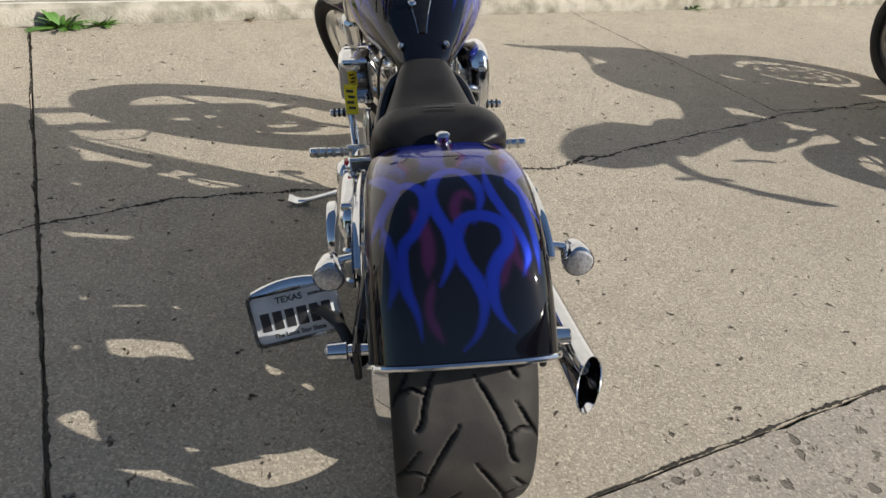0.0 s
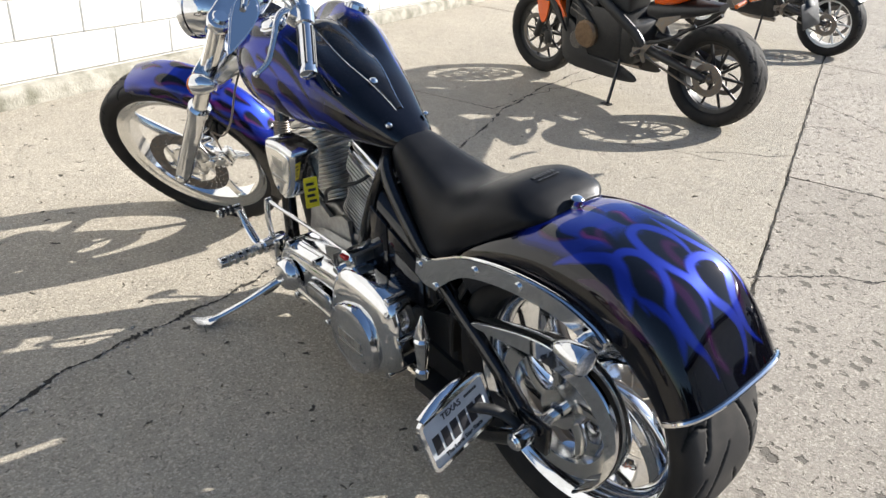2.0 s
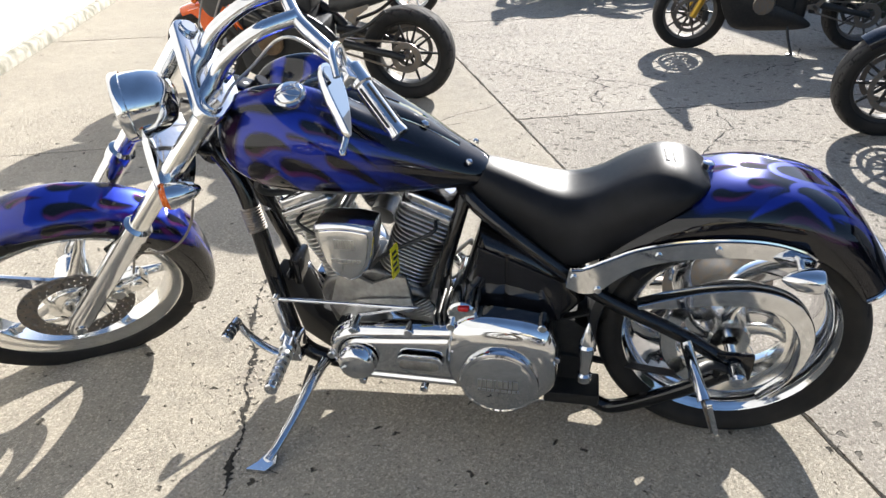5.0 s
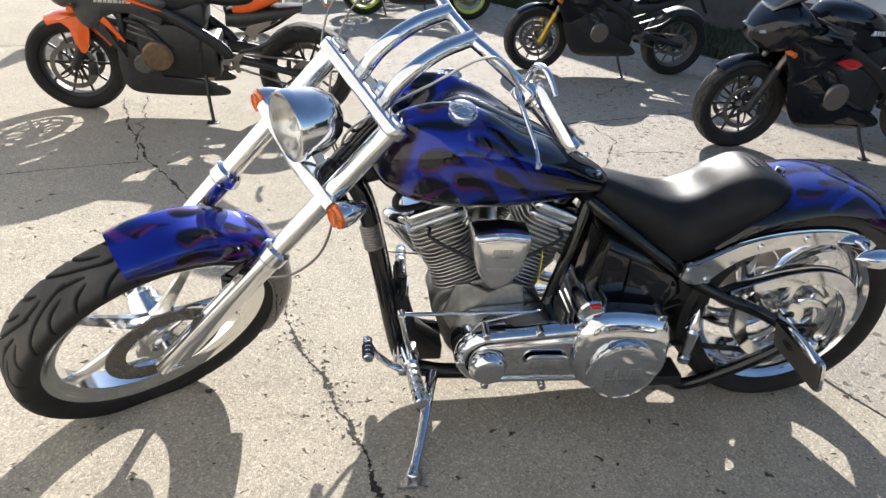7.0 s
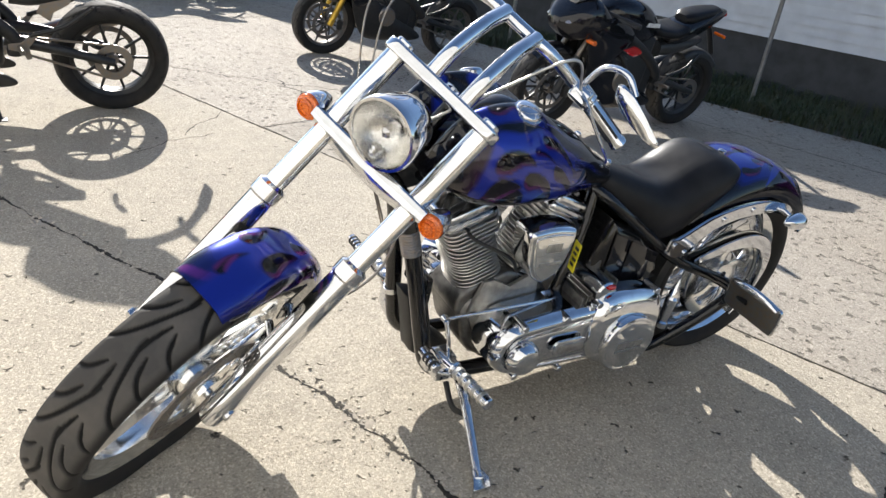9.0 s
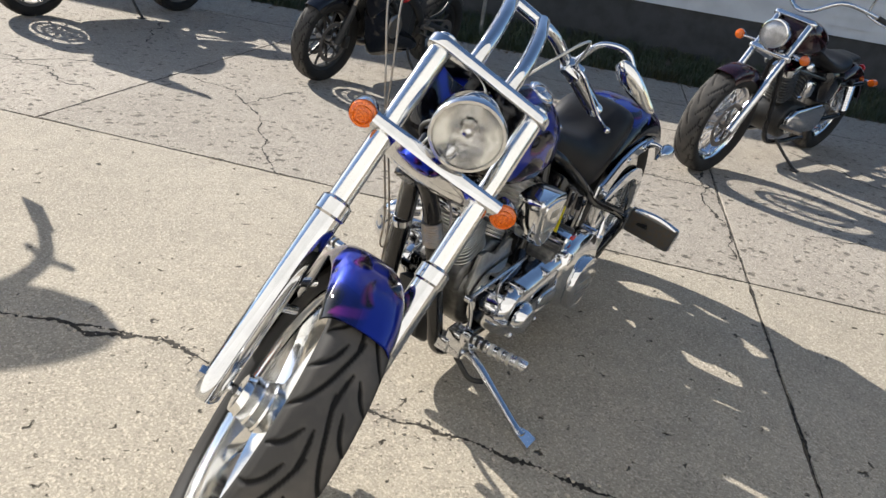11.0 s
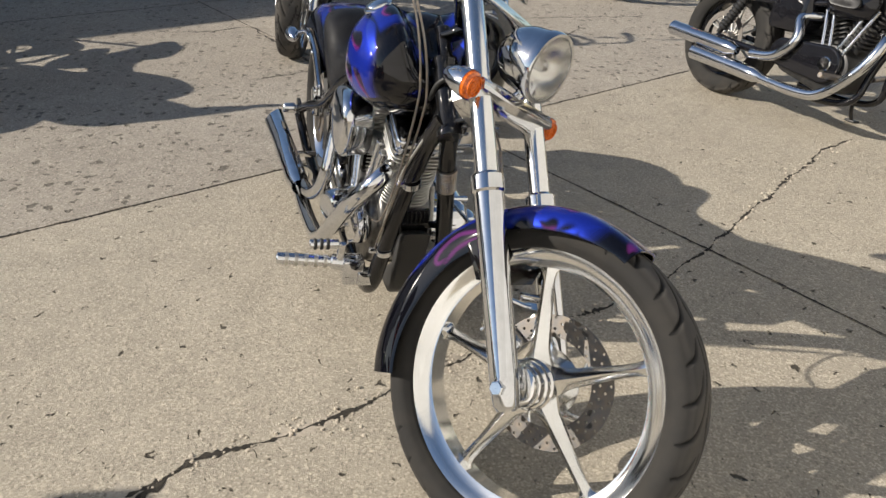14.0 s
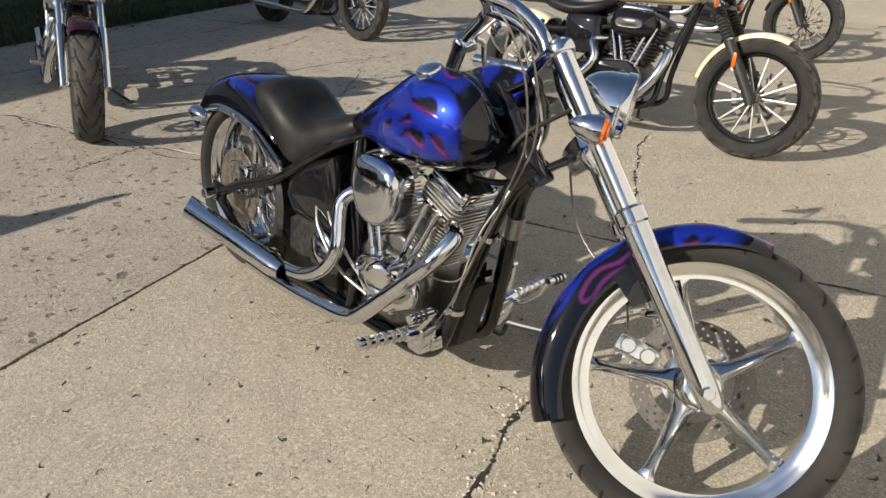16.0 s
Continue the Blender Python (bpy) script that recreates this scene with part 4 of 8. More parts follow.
for sgn in (-1, 1):
    t = radians(22.5) * sgn
    cm = Matrix.Translation(CR) @ Matrix.Rotation(-t, 4, "X")       # z along the cylinder
    bm = bmesh.new()
    lathe(bm, [(0.13, 0.001), (0.13, 0.058), (0.40, 0.058), (0.40, 0.001)], cm, 28)
    cylp = part("cylinder", bm, CAST, engine)
    for k in range(15):
        bm = bmesh.new()
        h = 0.165 + 0.0115 * k
        w = 0.142 + 0.004 * math.sin(k * 0.7)
        prism(bm, rounded(w, w, 0.045, 5), h, h + 0.0042, cm, 0.0012, 1)
        part("cooling_fin", bm, SATIN, cylp)
    bm = bmesh.new()
    for k in range(4):
        h = 0.345 + 0.013 * k
        prism(bm, rounded(0.155, 0.158, 0.03, 4), h, h + 0.006, cm, 0.0015, 1)
    prism(bm, rounded(0.120, 0.125, 0.03, 4), 0.34, 0.40, cm, 0.004)
    part("cylinder_head", bm, SATIN, cylp)
    bm = bmesh.new()
    prism(bm, rounded(0.150, 0.155, 0.020, 4), 0.398, 0.412, cm, 0.003)
    prism(bm, rounded(0.142, 0.148, 0.022, 4), 0.413, 0.445, cm, 0.010, 3)
    part("rocker_cover", bm, CHROME, cylp)
    for x in (-0.055, 0.055):
        for y in (-0.06, 0.06):
            bm = bmesh.new()
            cyl(bm, cm @ Vector((x, y, 0.44)), cm @ Vector((x, y, 0.452)), 0.007, seg=6)
            part("bolt", bm, CHROME, cylp)
    bm = bmesh.new()
    for dy in (-0.022, 0.022):
        p, q = Vector((0.115, 0.88 + dy * 0.8 + sgn * 0.035, 0.300)), cm @ Vector((0.085, dy, 0.36))
        cyl(bm, p, q, 0.0095, seg=14)
        cyl(bm, p, p + (q - p) * 0.25, 0.0135, seg=14)
        cyl(bm, q, q + (p - q) * 0.15, 0.0130, seg=14)
    part("pushrod_tube", bm, CHROME, cylp)
    bm = bmesh.new()
    tube(bm, [cm @ Vector((-0.065, 0.02 * sgn, 0.39)), cm @ Vector((-0.105, 0.02 * sgn, 0.38)), (-0.12, 0.88 + 0.05 * sgn, 0.50), (-0.10, 0.88, 0.44)], 0.0048, 8)
    part("spark_lead", bm, GRIPRUBBER, cylp)
# shield-shaped cover on the left of the engine
SHIELD = [(0.0, -0.098), (0.035, -0.080), (0.062, -0.040), (0.078, 0.020), (0.084, 0.075), (0.060, 0.086), (0.0, 0.092), (-0.060, 0.086), (-0.084, 0.075), (-0.078, 0.020), (-0.062, -0.040), (-0.035, -0.080)]
SH = Matrix.Translation((-0.165, 0.893, 0.563)) @ SIDE
S = [(p.x * 0.84, p.y * 0.84) for p in spline([(*p, 0) for p in SHIELD + SHIELD[:1]], 3)[:-1]]
bm = bmesh.new()
prism(bm, S, -0.055, 0.03, SH, 0.012, 3)
cover = part("horn_cover", bm, CHROME, engine, "shield-shaped chrome cover")
bm = bmesh.new()
prism(bm, [(x * 0.83, y * 0.83) for x, y in S], -0.060, -0.050, SH, 0.004)
part("inset_plate", bm, POLISH, cover)
bm = bmesh.new()
bars(bm, 0.07, 0.05, ((0.35, 0.16),), SH @ pose(0, 0, -0.0602, 180, 0, 0), 5)
bars(bm, 0.05, 0.05, ((-0.55, 0.50),), SH @ pose(0, 0, -0.0602, 180, 0, 0), 6)
part("lettering", bm, SATIN, cover)["kind"] = "stuff"
# air cleaner on the right
AIR = [(-0.090, 0.048), (-0.070, 0.085), (-0.010, 0.094), (0.060, 0.086), (0.092, 0.056), (0.094, 0.005), (0.075, -0.055), (0.025, -0.092), (-0.035, -0.092), (-0.078, -0.055), (-0.094, 0.0)]
S = [(p.x, p.y) for p in spline([(*p, 0) for p in AIR + AIR[:1]], 5)[:-1]]
AM = Matrix.Translation((0.10, 0.872, 0.560)) @ SIDE
bm = bmesh.new()
rings = []
for h, k in ((0.0, 0.86), (0.008, 0.93), (0.045, 0.96), (0.055, 1.0), (0.068, 1.0), (0.076, 0.97), (0.084, 0.90), (0.090, 0.78), (0.0935, 0.60), (0.095, 0.36), (0.0955, 0.12)):
    rings.append([AM @ Vector((x * k, y * k, h)) for x, y in S])
loft(bm, rings)
part("air_cleaner", bm, CHROME, engine, "domed chrome shield air cleaner", sharp=50)
bm = bmesh.new()
tube(bm, [(0.06, 0.88, 0.50), (0.11, 0.87, 0.52), (0.13, 0.865, 0.55)], 0.035, 20)
part("carburettor", bm, SATIN, engine)
# cam cover and oil filter
bm = bmesh.new()
prism(bm, hull([(0.88, 0.275, 0.085), (0.80, 0.29, 0.05), (0.97, 0.29, 0.055)]), 0.098, 0.135, SIDE, 0.012, 3)
cam_cover = part("cam_cover", bm, CHROME, engine, "chrome cam cover")
for y, z in ((0.77, 0.29), (0.83, 0.215), (0.94, 0.215), (1.0, 0.30), (0.88, 0.35)):
    bm = bmesh.new()
    cyl(bm, (0.13, y, z), (0.143, y, z), 0.007, seg=10)
    part("bolt", bm, CHROME, cam_cover)
bm = bmesh.new()
lathe(bm, [(0, 0.001), (0, 0.043), (0.006, 0.047), (0.078, 0.047), (0.090, 0.043), (0.093, 0.036), (0.090, 0.030), (0.090, 0.001)], axis((0.130, 0.930, 0.345), (1, 0.40, -0.02)), 36)
part("oil_filter", bm, CHROME, engine, "chrome oil filter")

# primary drive on the left
PC = hull([(0.888, 0.255, 0.088), (0.56, 0.270, 0.106)], 48)
bm = bmesh.new()
rings = []
for x, d in ((-0.10, 0.0), (-0.182, 0.0), (-0.196, 0.002), (-0.208, 0.007), (-0.217, 0.014), (-0.222, 0.022), (-0.221, 0.028), (-0.216, 0.032), (-0.216, 0.038), (-0.221, 0.042), (-0.222, 0.060)):
    rings.append([(x, p[0], p[1]) for p in inset(PC, d)])
loft(bm, rings)
primary = part("primary_cover", bm, CHROME, bike, "long chrome primary cover", sharp=60)
for y, z in ((0.90, 0.338), (0.965, 0.25), (0.89, 0.172), (0.76, 0.345), (0.655, 0.375), (0.44, 0.392), (0.405, 0.30), (0.45, 0.165), (0.73, 0.163)):
    bm = bmesh.new()
    cyl(bm, (-0.17, y, z), (-0.226, y, z), 0.0105, seg=14)
    part("bolt", bm, CHROME, primary)
BELL = [(0.405, 0.345), (0.440, 0.392), (0.585, 0.405), (0.655, 0.365), (0.670, 0.250), (0.625, 0.175), (0.545, 0.150), (0.455, 0.165), (0.400, 0.225)]
TOPE = [(0.428, 0.285), (0.455, 0.318), (0.575, 0.330), (0.628, 0.310), (0.642, 0.250), (0.608, 0.198), (0.545, 0.175), (0.470, 0.188), (0.424, 0.240)]
OB = [(p.x, p.y) for p in spline([(*p, 0) for p in BELL + BELL[:1]], 5)[:-1]]
OT = [(p.x, p.y) for p in spline([(*p, 0) for p in TOPE + TOPE[:1]], 5)[:-1]]
bm = bmesh.new()
loft(bm, [[(x, a[0] + (b_[0] - a[0]) * k, a[1] + (b_[1] - a[1]) * k) for a, b_ in zip(OB, OT)] for x, k in ((-0.17, 0.0), (-0.210, 0.0), (-0.219, 0.03), (-0.227, 0.12), (-0.237, 0.34), (-0.244, 0.60), (-0.249, 0.86), (-0.251, 1.05), (-0.252, 1.3))])
part("clutch_housing", bm, CHROME, primary, "rounded chrome clutch housing", sharp=60)
bm = bmesh.new()
lathe(bm, [(0, 0.001), (0, 0.096), (0.016, 0.096), (0.022, 0.093), (0.024, 0.088), (0.022, 0.084), (0.024, 0.080), (0.025, 0.001)], axis((-0.248, 0.535, 0.250), (-1, 0, 0)), 48)
derby = part("clutch_cover", bm, CHROME, primary, "round polished clutch cover with lettering")
bm = bmesh.new()
bars(bm, 0.10, 0.03, ((0.1, 0.75), (-0.62, 0.2)), axis((-0.2735, 0.535, 0.250), (-1, 0, 0)), 7)
part("lettering", bm, SATIN, derby)["kind"] = "stuff"
bm = bmesh.new()
lathe(bm, [(0, 0.001), (0, 0.050), (0.012, 0.050), (0.03, 0.040), (0.034, 0.034), (0.035, 0.001)], axis((-0.228, 0.893, 0.250), (-1, 0, 0)), 40)
part("crank_cap", bm, CHROME, primary)
bm = bmesh.new()
prism(bm, rounded(0.120, 0.052, 0.026, 6, 0.735, 0.258), 0.231, 0.240, Matrix.Scale(-1, 4, (1, 0, 0)) @ SIDE, 0.003)
slot = part("inspection_cover", bm, CHROME, primary)
bm = bmesh.new()
prism(bm, rounded(0.100, 0.030, 0.015, 6, 0.735, 0.258), 0.238, 0.2425, Matrix.Scale(-1, 4, (1, 0, 0)) @ SIDE, 0.002)
part("inset_plate", bm, CAST, slot)
# starter housing, ribbed, above the primary
bm = bmesh.new()
cyl(bm, (-0.21, 0.63, 0.40), (0.0, 0.63, 0.40), 0.036, seg=24)
starter = part("starter_motor", bm, CHROME, bike)
for k in range(9):
    bm = bmesh.new()
    box(bm, (-0.150, 0.70 - 0.013 * k, 0.375 + 0.006 * k), (0.10, 0.006, 0.030), r=0.002)
    part("rib", bm, DARKCAST, starter)
bm = bmesh.new()
box(bm, (-0.205, 0.625, 0.425), (0.03, 0.028, 0.012))
part("red_terminal", bm, REDLENS, bike)

# belt and its guard
bm = bmesh.new()
belt = hull([(0.0, 0.315, 0.149), (0.46, 0.27, 0.045)], 60)
out = [(-0.112, p[0], p[1]) for p in belt], [(-0.091, p[0], p[1]) for p in belt]
ins = inset(belt, 0.006)
loft(bm, [out[0], out[1], [(-0.091, p[0], p[1]) for p in ins], [(-0.112, p[0], p[1]) for p in ins]], wrap=True)
part("drive_belt", bm, GRIPRUBBER, bike)
bm = bmesh.new()
path = [(0.225, 0.420), (0.15, 0.440), (0.06, 0.462), (-0.03, 0.468), (-0.10, 0.445), (-0.145, 0.390), (-0.158, 0.320), (-0.140, 0.235), (-0.085, 0.165)]
P = spline([(a, b, 0) for a, b in path], 5)
rings = []
for i, q in enumerate(P):
    t = (P[min(i + 1, len(P) - 1)] - P[max(i - 1, 0)]).normalized()
    nn = Vector((-t.y, t.x, 0))
    f = i / (len(P) - 1)
    w = 0.004 + 0.021 * math.sin(math.pi * min(1.0, f * 1.15 + 0.02)) ** 0.8
    rings.append([(x, q.x + nn.x * d, q.y + nn.y * d) for x, d in ((-0.150, w), (-0.154, w - 0.003), (-0.154, -w + 0.003), (-0.150, -w), (-0.122, -w), (-0.122, w))])
loft(bm, rings)
part("belt_guard", bm, CHROME, bike, "curved chrome belt guard")

# chrome finial by the gearbox (brake reservoir) and rear brake caliper
bm = bmesh.new()
lathe(bm, [(-0.085, 0.001), (-0.085, 0.016), (-0.066, 0.018), (-0.060, 0.012), (-0.05, 0.013), (0.008, 0.0185), (0.022, 0.019), (0.030, 0.013), (0.034, 0.019), (0.044, 0.017), (0.090, 0.002), (0.092, 0.0005)], axis((-0.205, 0.335, 0.315), (0, 0, 1)), 22)
part("finial", bm, CHROME, bike, "pointed chrome finial")
bm = bmesh.new()
box(bm, (0.128, 0.10, 0.37), (0.05, 0.06, 0.10), r=0.01)
part("rear_caliper", bm, CHROME, bike)

# exhaust
bm = bmesh.new()
tube(bm, [(0.075, 1.085, 0.515), (0.115, 1.135, 0.505), (0.165, 1.10, 0.43), (0.195, 1.00, 0.315), (0.212, 0.895, 0.210), (0.216, 0.84, 0.180), (0.222, 0.74, 0.168), (0.225, 0.62, 0.158), (0.226, 0.45, 0.150), (0.226, 0.30, 0.150)], 0.0238, 20, 7)
exhaust = part("exhaust", bm, CHROME, bike, "chrome two-into-one look exhaust with a slash-cut muffler")
bm = bmesh.new()
tube(bm, [(0.065, 0.775, 0.525), (0.115, 0.740, 0.520), (0.152, 0.705, 0.480), (0.168, 0.712, 0.42), (0.182, 0.728, 0.350), (0.196, 0.700, 0.280), (0.212, 0.620, 0.225), (0.222, 0.52, 0.207), (0.226, 0.43, 0.205)], 0.0215, 20, 7)
part("rear_pipe", bm, CHROME, exhaust)
bm = bmesh.new()
mm = axis((0.236, 0.52, 0.200), (0.040, -0.60, 0.040))
prof = [(0.0, 0.0275), (0.03, 0.031), (0.05, 0.0375), (0.36, 0.0375), (0.42, 0.0385), (0.575, 0.041), (0.600, 0.042), (0.600, 0.039), (0.50, 0.036), (0.40, 0.034), (0.38, 0.001)]
seg = 36
rings = []
for i in range(seg):
    a = 2 * math.pi * i / seg
    ring = []
    for h, r in prof:
        cut = -(0.045 * math.cos(a) + 0.025 * math.sin(a)) * max(0.0, (h - 0.42) / 0.18)
        ring.append(mm @ Vector((r * math.cos(a), r * math.sin(a), h + cut)))
    rings.append(ring)
loft(bm, rings, close=False, caps=False, wrap=True)
part("muffler", bm, CHROME, exhaust, "flared chrome muffler")
bm = bmesh.new()
lathe(bm, [(0.0, 0.028), (0.0, 0.0395), (0.02, 0.0395), (0.02, 0.028)], axis((0.222, 0.44, 0.205), (0.03, -0.60, 0.040)), 32, closed=True)
part("muffler_clamp", bm, CHROME, exhaust)
bm = bmesh.new()
box(bm, (0.20, 0.27, 0.222), (0.10, 0.014, 0.02), r=0.003)
part("muffler_bracket", bm, CHROME, exhaust)

# foot controls
for s in (-1, 1):
    bm = bmesh.new()
    box(bm, (s * 0.155, 1.095, 0.215), (0.06, 0.055, 0.075), r=0.008)
    box(bm, (s * 0.12, 1.11, 0.20), (0.05, 0.04, 0.04), r=0.006)
    cyl(bm, (s * 0.15, 1.10, 0.235), (s * 0.215, 1.09, 0.238), 0.022, seg=20)
    ctrl = part("foot_control", bm, CHROME, bike, "chrome forward foot control")
    bm = bmesh.new()
    lathe(bm, [(0, 0.001), (0, 0.015), (0.15, 0.0165), (0.158, 0.0165), (0.161, 0.0135), (0.162, 0.001)], axis((s * 0.20, 1.09, 0.237), (s * 1.0, -0.08, 0.05)), 24)
    peg = part("foot_peg", bm, CHROME, ctrl)
    for k in range(5):
        bm = bmesh.new()
        c = Vector((s * 0.20, 1.09, 0.237)) + Vector((s * 1.0, -0.08, 0.05)).normalized() * (0.03 + 0.026 * k)
        lathe(bm, [(-0.005, 0.0155), (-0.005, 0.0178), (0.005, 0.0178), (0.005, 0.0155)], axis(c, (s * 1.0, -0.08, 0.05)), 20, closed=True)
        part("peg_ring", bm, SATIN, peg)
    bm = bmesh.new()
    tip = (s * 0.235, 1.205, 0.330) if s < 0 else (s * 0.235, 1.185, 0.345)
    if s < 0:
        tube(bm, [(-0.205, 1.085, 0.225), (-0.21, 1.13, 0.235), (-0.215, 1.18, 0.28), (-0.22, 1.205, 0.330)], 0.0135, 12, flat=0.6)
    else:
        tube(bm, [(0.19, 1.09, 0.24), (0.20, 1.14, 0.28), (0.205, 1.185, 0.345)], 0.010, 10, flat=0.6)
    lever = part("shift_lever" if s < 0 else "brake_pedal", bm, CHROME, ctrl)
    bm = bmesh.new()
    cyl(bm, (tip[0] - s * 0.02, tip[1], tip[2]), (tip[0] + s * 0.055, tip[1], tip[2]), 0.0125, seg=18)
    part("toe_peg", bm, CHROME, lever)
    for k in range(3):
        bm = bmesh.new()
        cyl(bm, (tip[0] + s * (0.004 + 0.016 * k), tip[1], tip[2]), (tip[0] + s * (0.013 + 0.016 * k), tip[1], tip[2]), 0.0150, seg=18)
        part("rubber_ring", bm, GRIPRUBBER, lever)
bm = bmesh.new()
cyl(bm, (-0.160, 1.118, 0.366), (-0.130, 0.653, 0.350), 0.0058, seg=10)
for p in ((-0.160, 1.118, 0.366), (-0.130, 0.653, 0.350)):
    lathe(bm, [(-0.009, 0.0005), (-0.009, 0.010), (0.009, 0.010), (0.009, 0.0005)], axis(p, (1, 0, 0)), 16)
tube(bm, [(-0.165, 1.118, 0.366), (-0.175, 1.105, 0.31), (-0.175, 1.09, 0.245)], 0.009, 10, flat=0.6)
part("shift_rod", bm, CHROME, bike, "chrome shift rod")
# side stand
bm = bmesh.new()
tube(bm, [(-0.14, 1.02, 0.150), (-0.20, 1.035, 0.140), (-0.30, 1.06, 0.098), (-0.385, 1.085, 0.066), (-0.418, 1.095, 0.058)], [0.018, 0.016, 0.013, 0.012, 0.014], 14, flat=0.7)
stand = part("side_stand", bm, CHROME, bike, "chrome side stand, folded out")
bm = bmesh.new()
rings = [[(-0.385, 1.078, 0.0635), (-0.385, 1.098, 0.0635), (-0.385, 1.098, 0.052), (-0.385, 1.078, 0.052)], [(-0.425, 1.070, 0.062), (-0.425, 1.115, 0.062), (-0.425, 1.115, 0.050), (-0.425, 1.070, 0.050)],
         [(-0.455, 1.085, 0.066), (-0.455, 1.135, 0.066), (-0.455, 1.135, 0.054), (-0.455, 1.085, 0.054)]]
loft(bm, rings)
part("foot", bm, CHROME, stand)
bm = bmesh.new()
tube(bm, [(-0.15, 1.06, 0.135), (-0.21, 1.065, 0.10), (-0.25, 1.05, 0.105)], 0.008, 10)
part("spring", bm, SATINBLACK, stand)

# number plate on its side mount
PM = Matrix.Translation((-0.312, 0.088, 0.342)) @ Matrix.Rotation(radians(-6), 4, "Y") @ Matrix.Rotation(radians(8), 4, "Z") @ Matrix.Rotation(radians(72), 4, "X")
bm = bmesh.new()
prism(bm, rounded(0.178, 0.108, 0.012, 5), -0.004, 0.000, PM, 0.001)
plate_back = bmesh.new()
prism(plate_back, rounded(0.176, 0.106, 0.012, 5), -0.0125, -0.0075, PM, 0.001)
plate = part("number_plate", bm, PLATE, bike, "white motorcycle number plate in a chrome frame")
bm = bmesh.new()
o, i_ = rounded(0.188, 0.118, 0.016, 6), rounded(0.172, 0.102, 0.010, 6)
loft(bm, [[PM @ Vector((*p, h)) for p in ring] for ring, h in ((o, -0.007), (o, 0.003), (i_, 0.003), (i_, -0.007))], wrap=True)
rings = []
for k in range(9):
    a = math.pi * k / 8
    rings.append([PM @ Vector((x, 0.057 + 0.020 * math.sin(a) * (1 - (x / 0.085) ** 2 * 0.8), 0.004 - 0.026 * (1 - math.cos(a)) / 2)) for x in [-0.08 + 0.016 * q for q in range(11)]])
loft(bm, rings, close=False, caps=False)
part("plate_frame", bm, CHROME, plate)
part("backing_plate", plate_back, STEEL, plate)
for k, w in enumerate((0.019, 0.019, 0.019, 0.021, 0.019, 0.019)):
    bm = bmesh.new()
    box(bm, (-0.064 + 0.0255 * k, -0.006, 0.0006), (w, 0.040, 0.0012), PM, 0.0003)
    part("plate_bar", bm, INK, plate)
bm = bmesh.new()
bars(bm, 0.04, 0.01, ((3.6, 0.6),), PM @ pose(0.052, 0, 0), 9)
part("small_print", bm, INK, plate)["kind"] = "stuff"
for text, size, at, name in (("TEXAS", 0.019, (-0.008, 0.030, 0.0008), "state_name"), ("The Lone Star State", 0.0135, (0.0, -0.044, 0.0008), "motto")):
    fc = bpy.data.curves.new("plate_text", "FONT")
    fc.body, fc.size, fc.align_x, fc.extrude, fc.offset = text, size, "CENTER", 0.0005, 0.0003
    tx = new("plate_text", fc)
    me = bpy.data.meshes.new_from_object(tx.evaluated_get(bpy.context.evaluated_depsgraph_get()))
    bpy.data.objects.remove(tx)
    me.transform(PM @ pose(*at))
    me.materials.append(INK)
    tx = new(name, me)
    tx.parent = plate
bm = bmesh.new()
tube(bm, [(-0.20, 0.02, 0.300), (-0.225, 0.06, 0.330), (-0.27, 0.10, 0.345), (-0.30, 0.106, 0.348)], 0.013, 12, flat=0.7)
part("plate_bracket", bm, SATINBLACK, plate)

# front wheel
FX = Matrix(((0, 0, 1, 0), (1, 0, 0, 0), (0, 1, 0, 0), (0, 0, 0, 1)))
FWM = FORK @ Matrix.Translation((-0.012, 0, 0)) @ FX
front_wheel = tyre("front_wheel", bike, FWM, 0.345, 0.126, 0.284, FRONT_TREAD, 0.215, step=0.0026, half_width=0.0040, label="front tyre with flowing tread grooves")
bm = bmesh.new()
lathe(bm, rim_profile(0.2905, 0.092, 0.026), FWM, 96, closed=True)
part("rim", bm, POLISH, front_wheel, "polished front rim")
for k in range(5):
    bm = bmesh.new()
    ridge_spoke(bm, FWM, 2 * math.pi * k / 5 + 0.07, 0.040, 0.258)
    part("spoke", bm, POLISH, front_wheel, sharp=24)
bm = bmesh.new()
lathe(bm, [(-0.075, 0.012), (-0.075, 0.038), (-0.055, 0.042), (-0.03, 0.054), (0.03, 0.054), (0.034, 0.050), (0.050, 0.050), (0.054, 0.046), (0.072, 0.045), (0.076, 0.041), (0.088, 0.039), (0.090, 0.034), (0.090, 0.012)], FWM, 40)
part("hub", bm, POLISH, front_wheel)
bm = bmesh.new()
ED = (0.098, 0.110, 0.122, 0.134, 0.146)
NH = 26
for k in range(NH):
    for q in range(4):
        a0 = 2 * math.pi * (k + 0.5 * q) / NH
        da, r0, r1 = math.pi / NH, ED[q], ED[q + 1]
        out = [(r, a0 + x * da) for r, x in ((r1, -1), (r1, 0), (r1, 1), ((r0 + r1) / 2, 1), (r0, 1), (r0, 0), (r0, -1), ((r0 + r1) / 2, -1))]
        out = [(r * math.cos(a), r * math.sin(a)) for r, a in out]
        c = ((r0 + r1) / 2 * math.cos(a0), (r0 + r1) / 2 * math.sin(a0))
        hole = [Vector(c) + (Vector(o) - Vector(c)).normalized() * 0.0036 for o in out]
        loft(bm, [[FWM @ Vector((*v, z)) for v in ring] for ring, z in ((out, -0.063), (hole, -0.063), (hole, -0.068), (out, -0.068))], wrap=True)
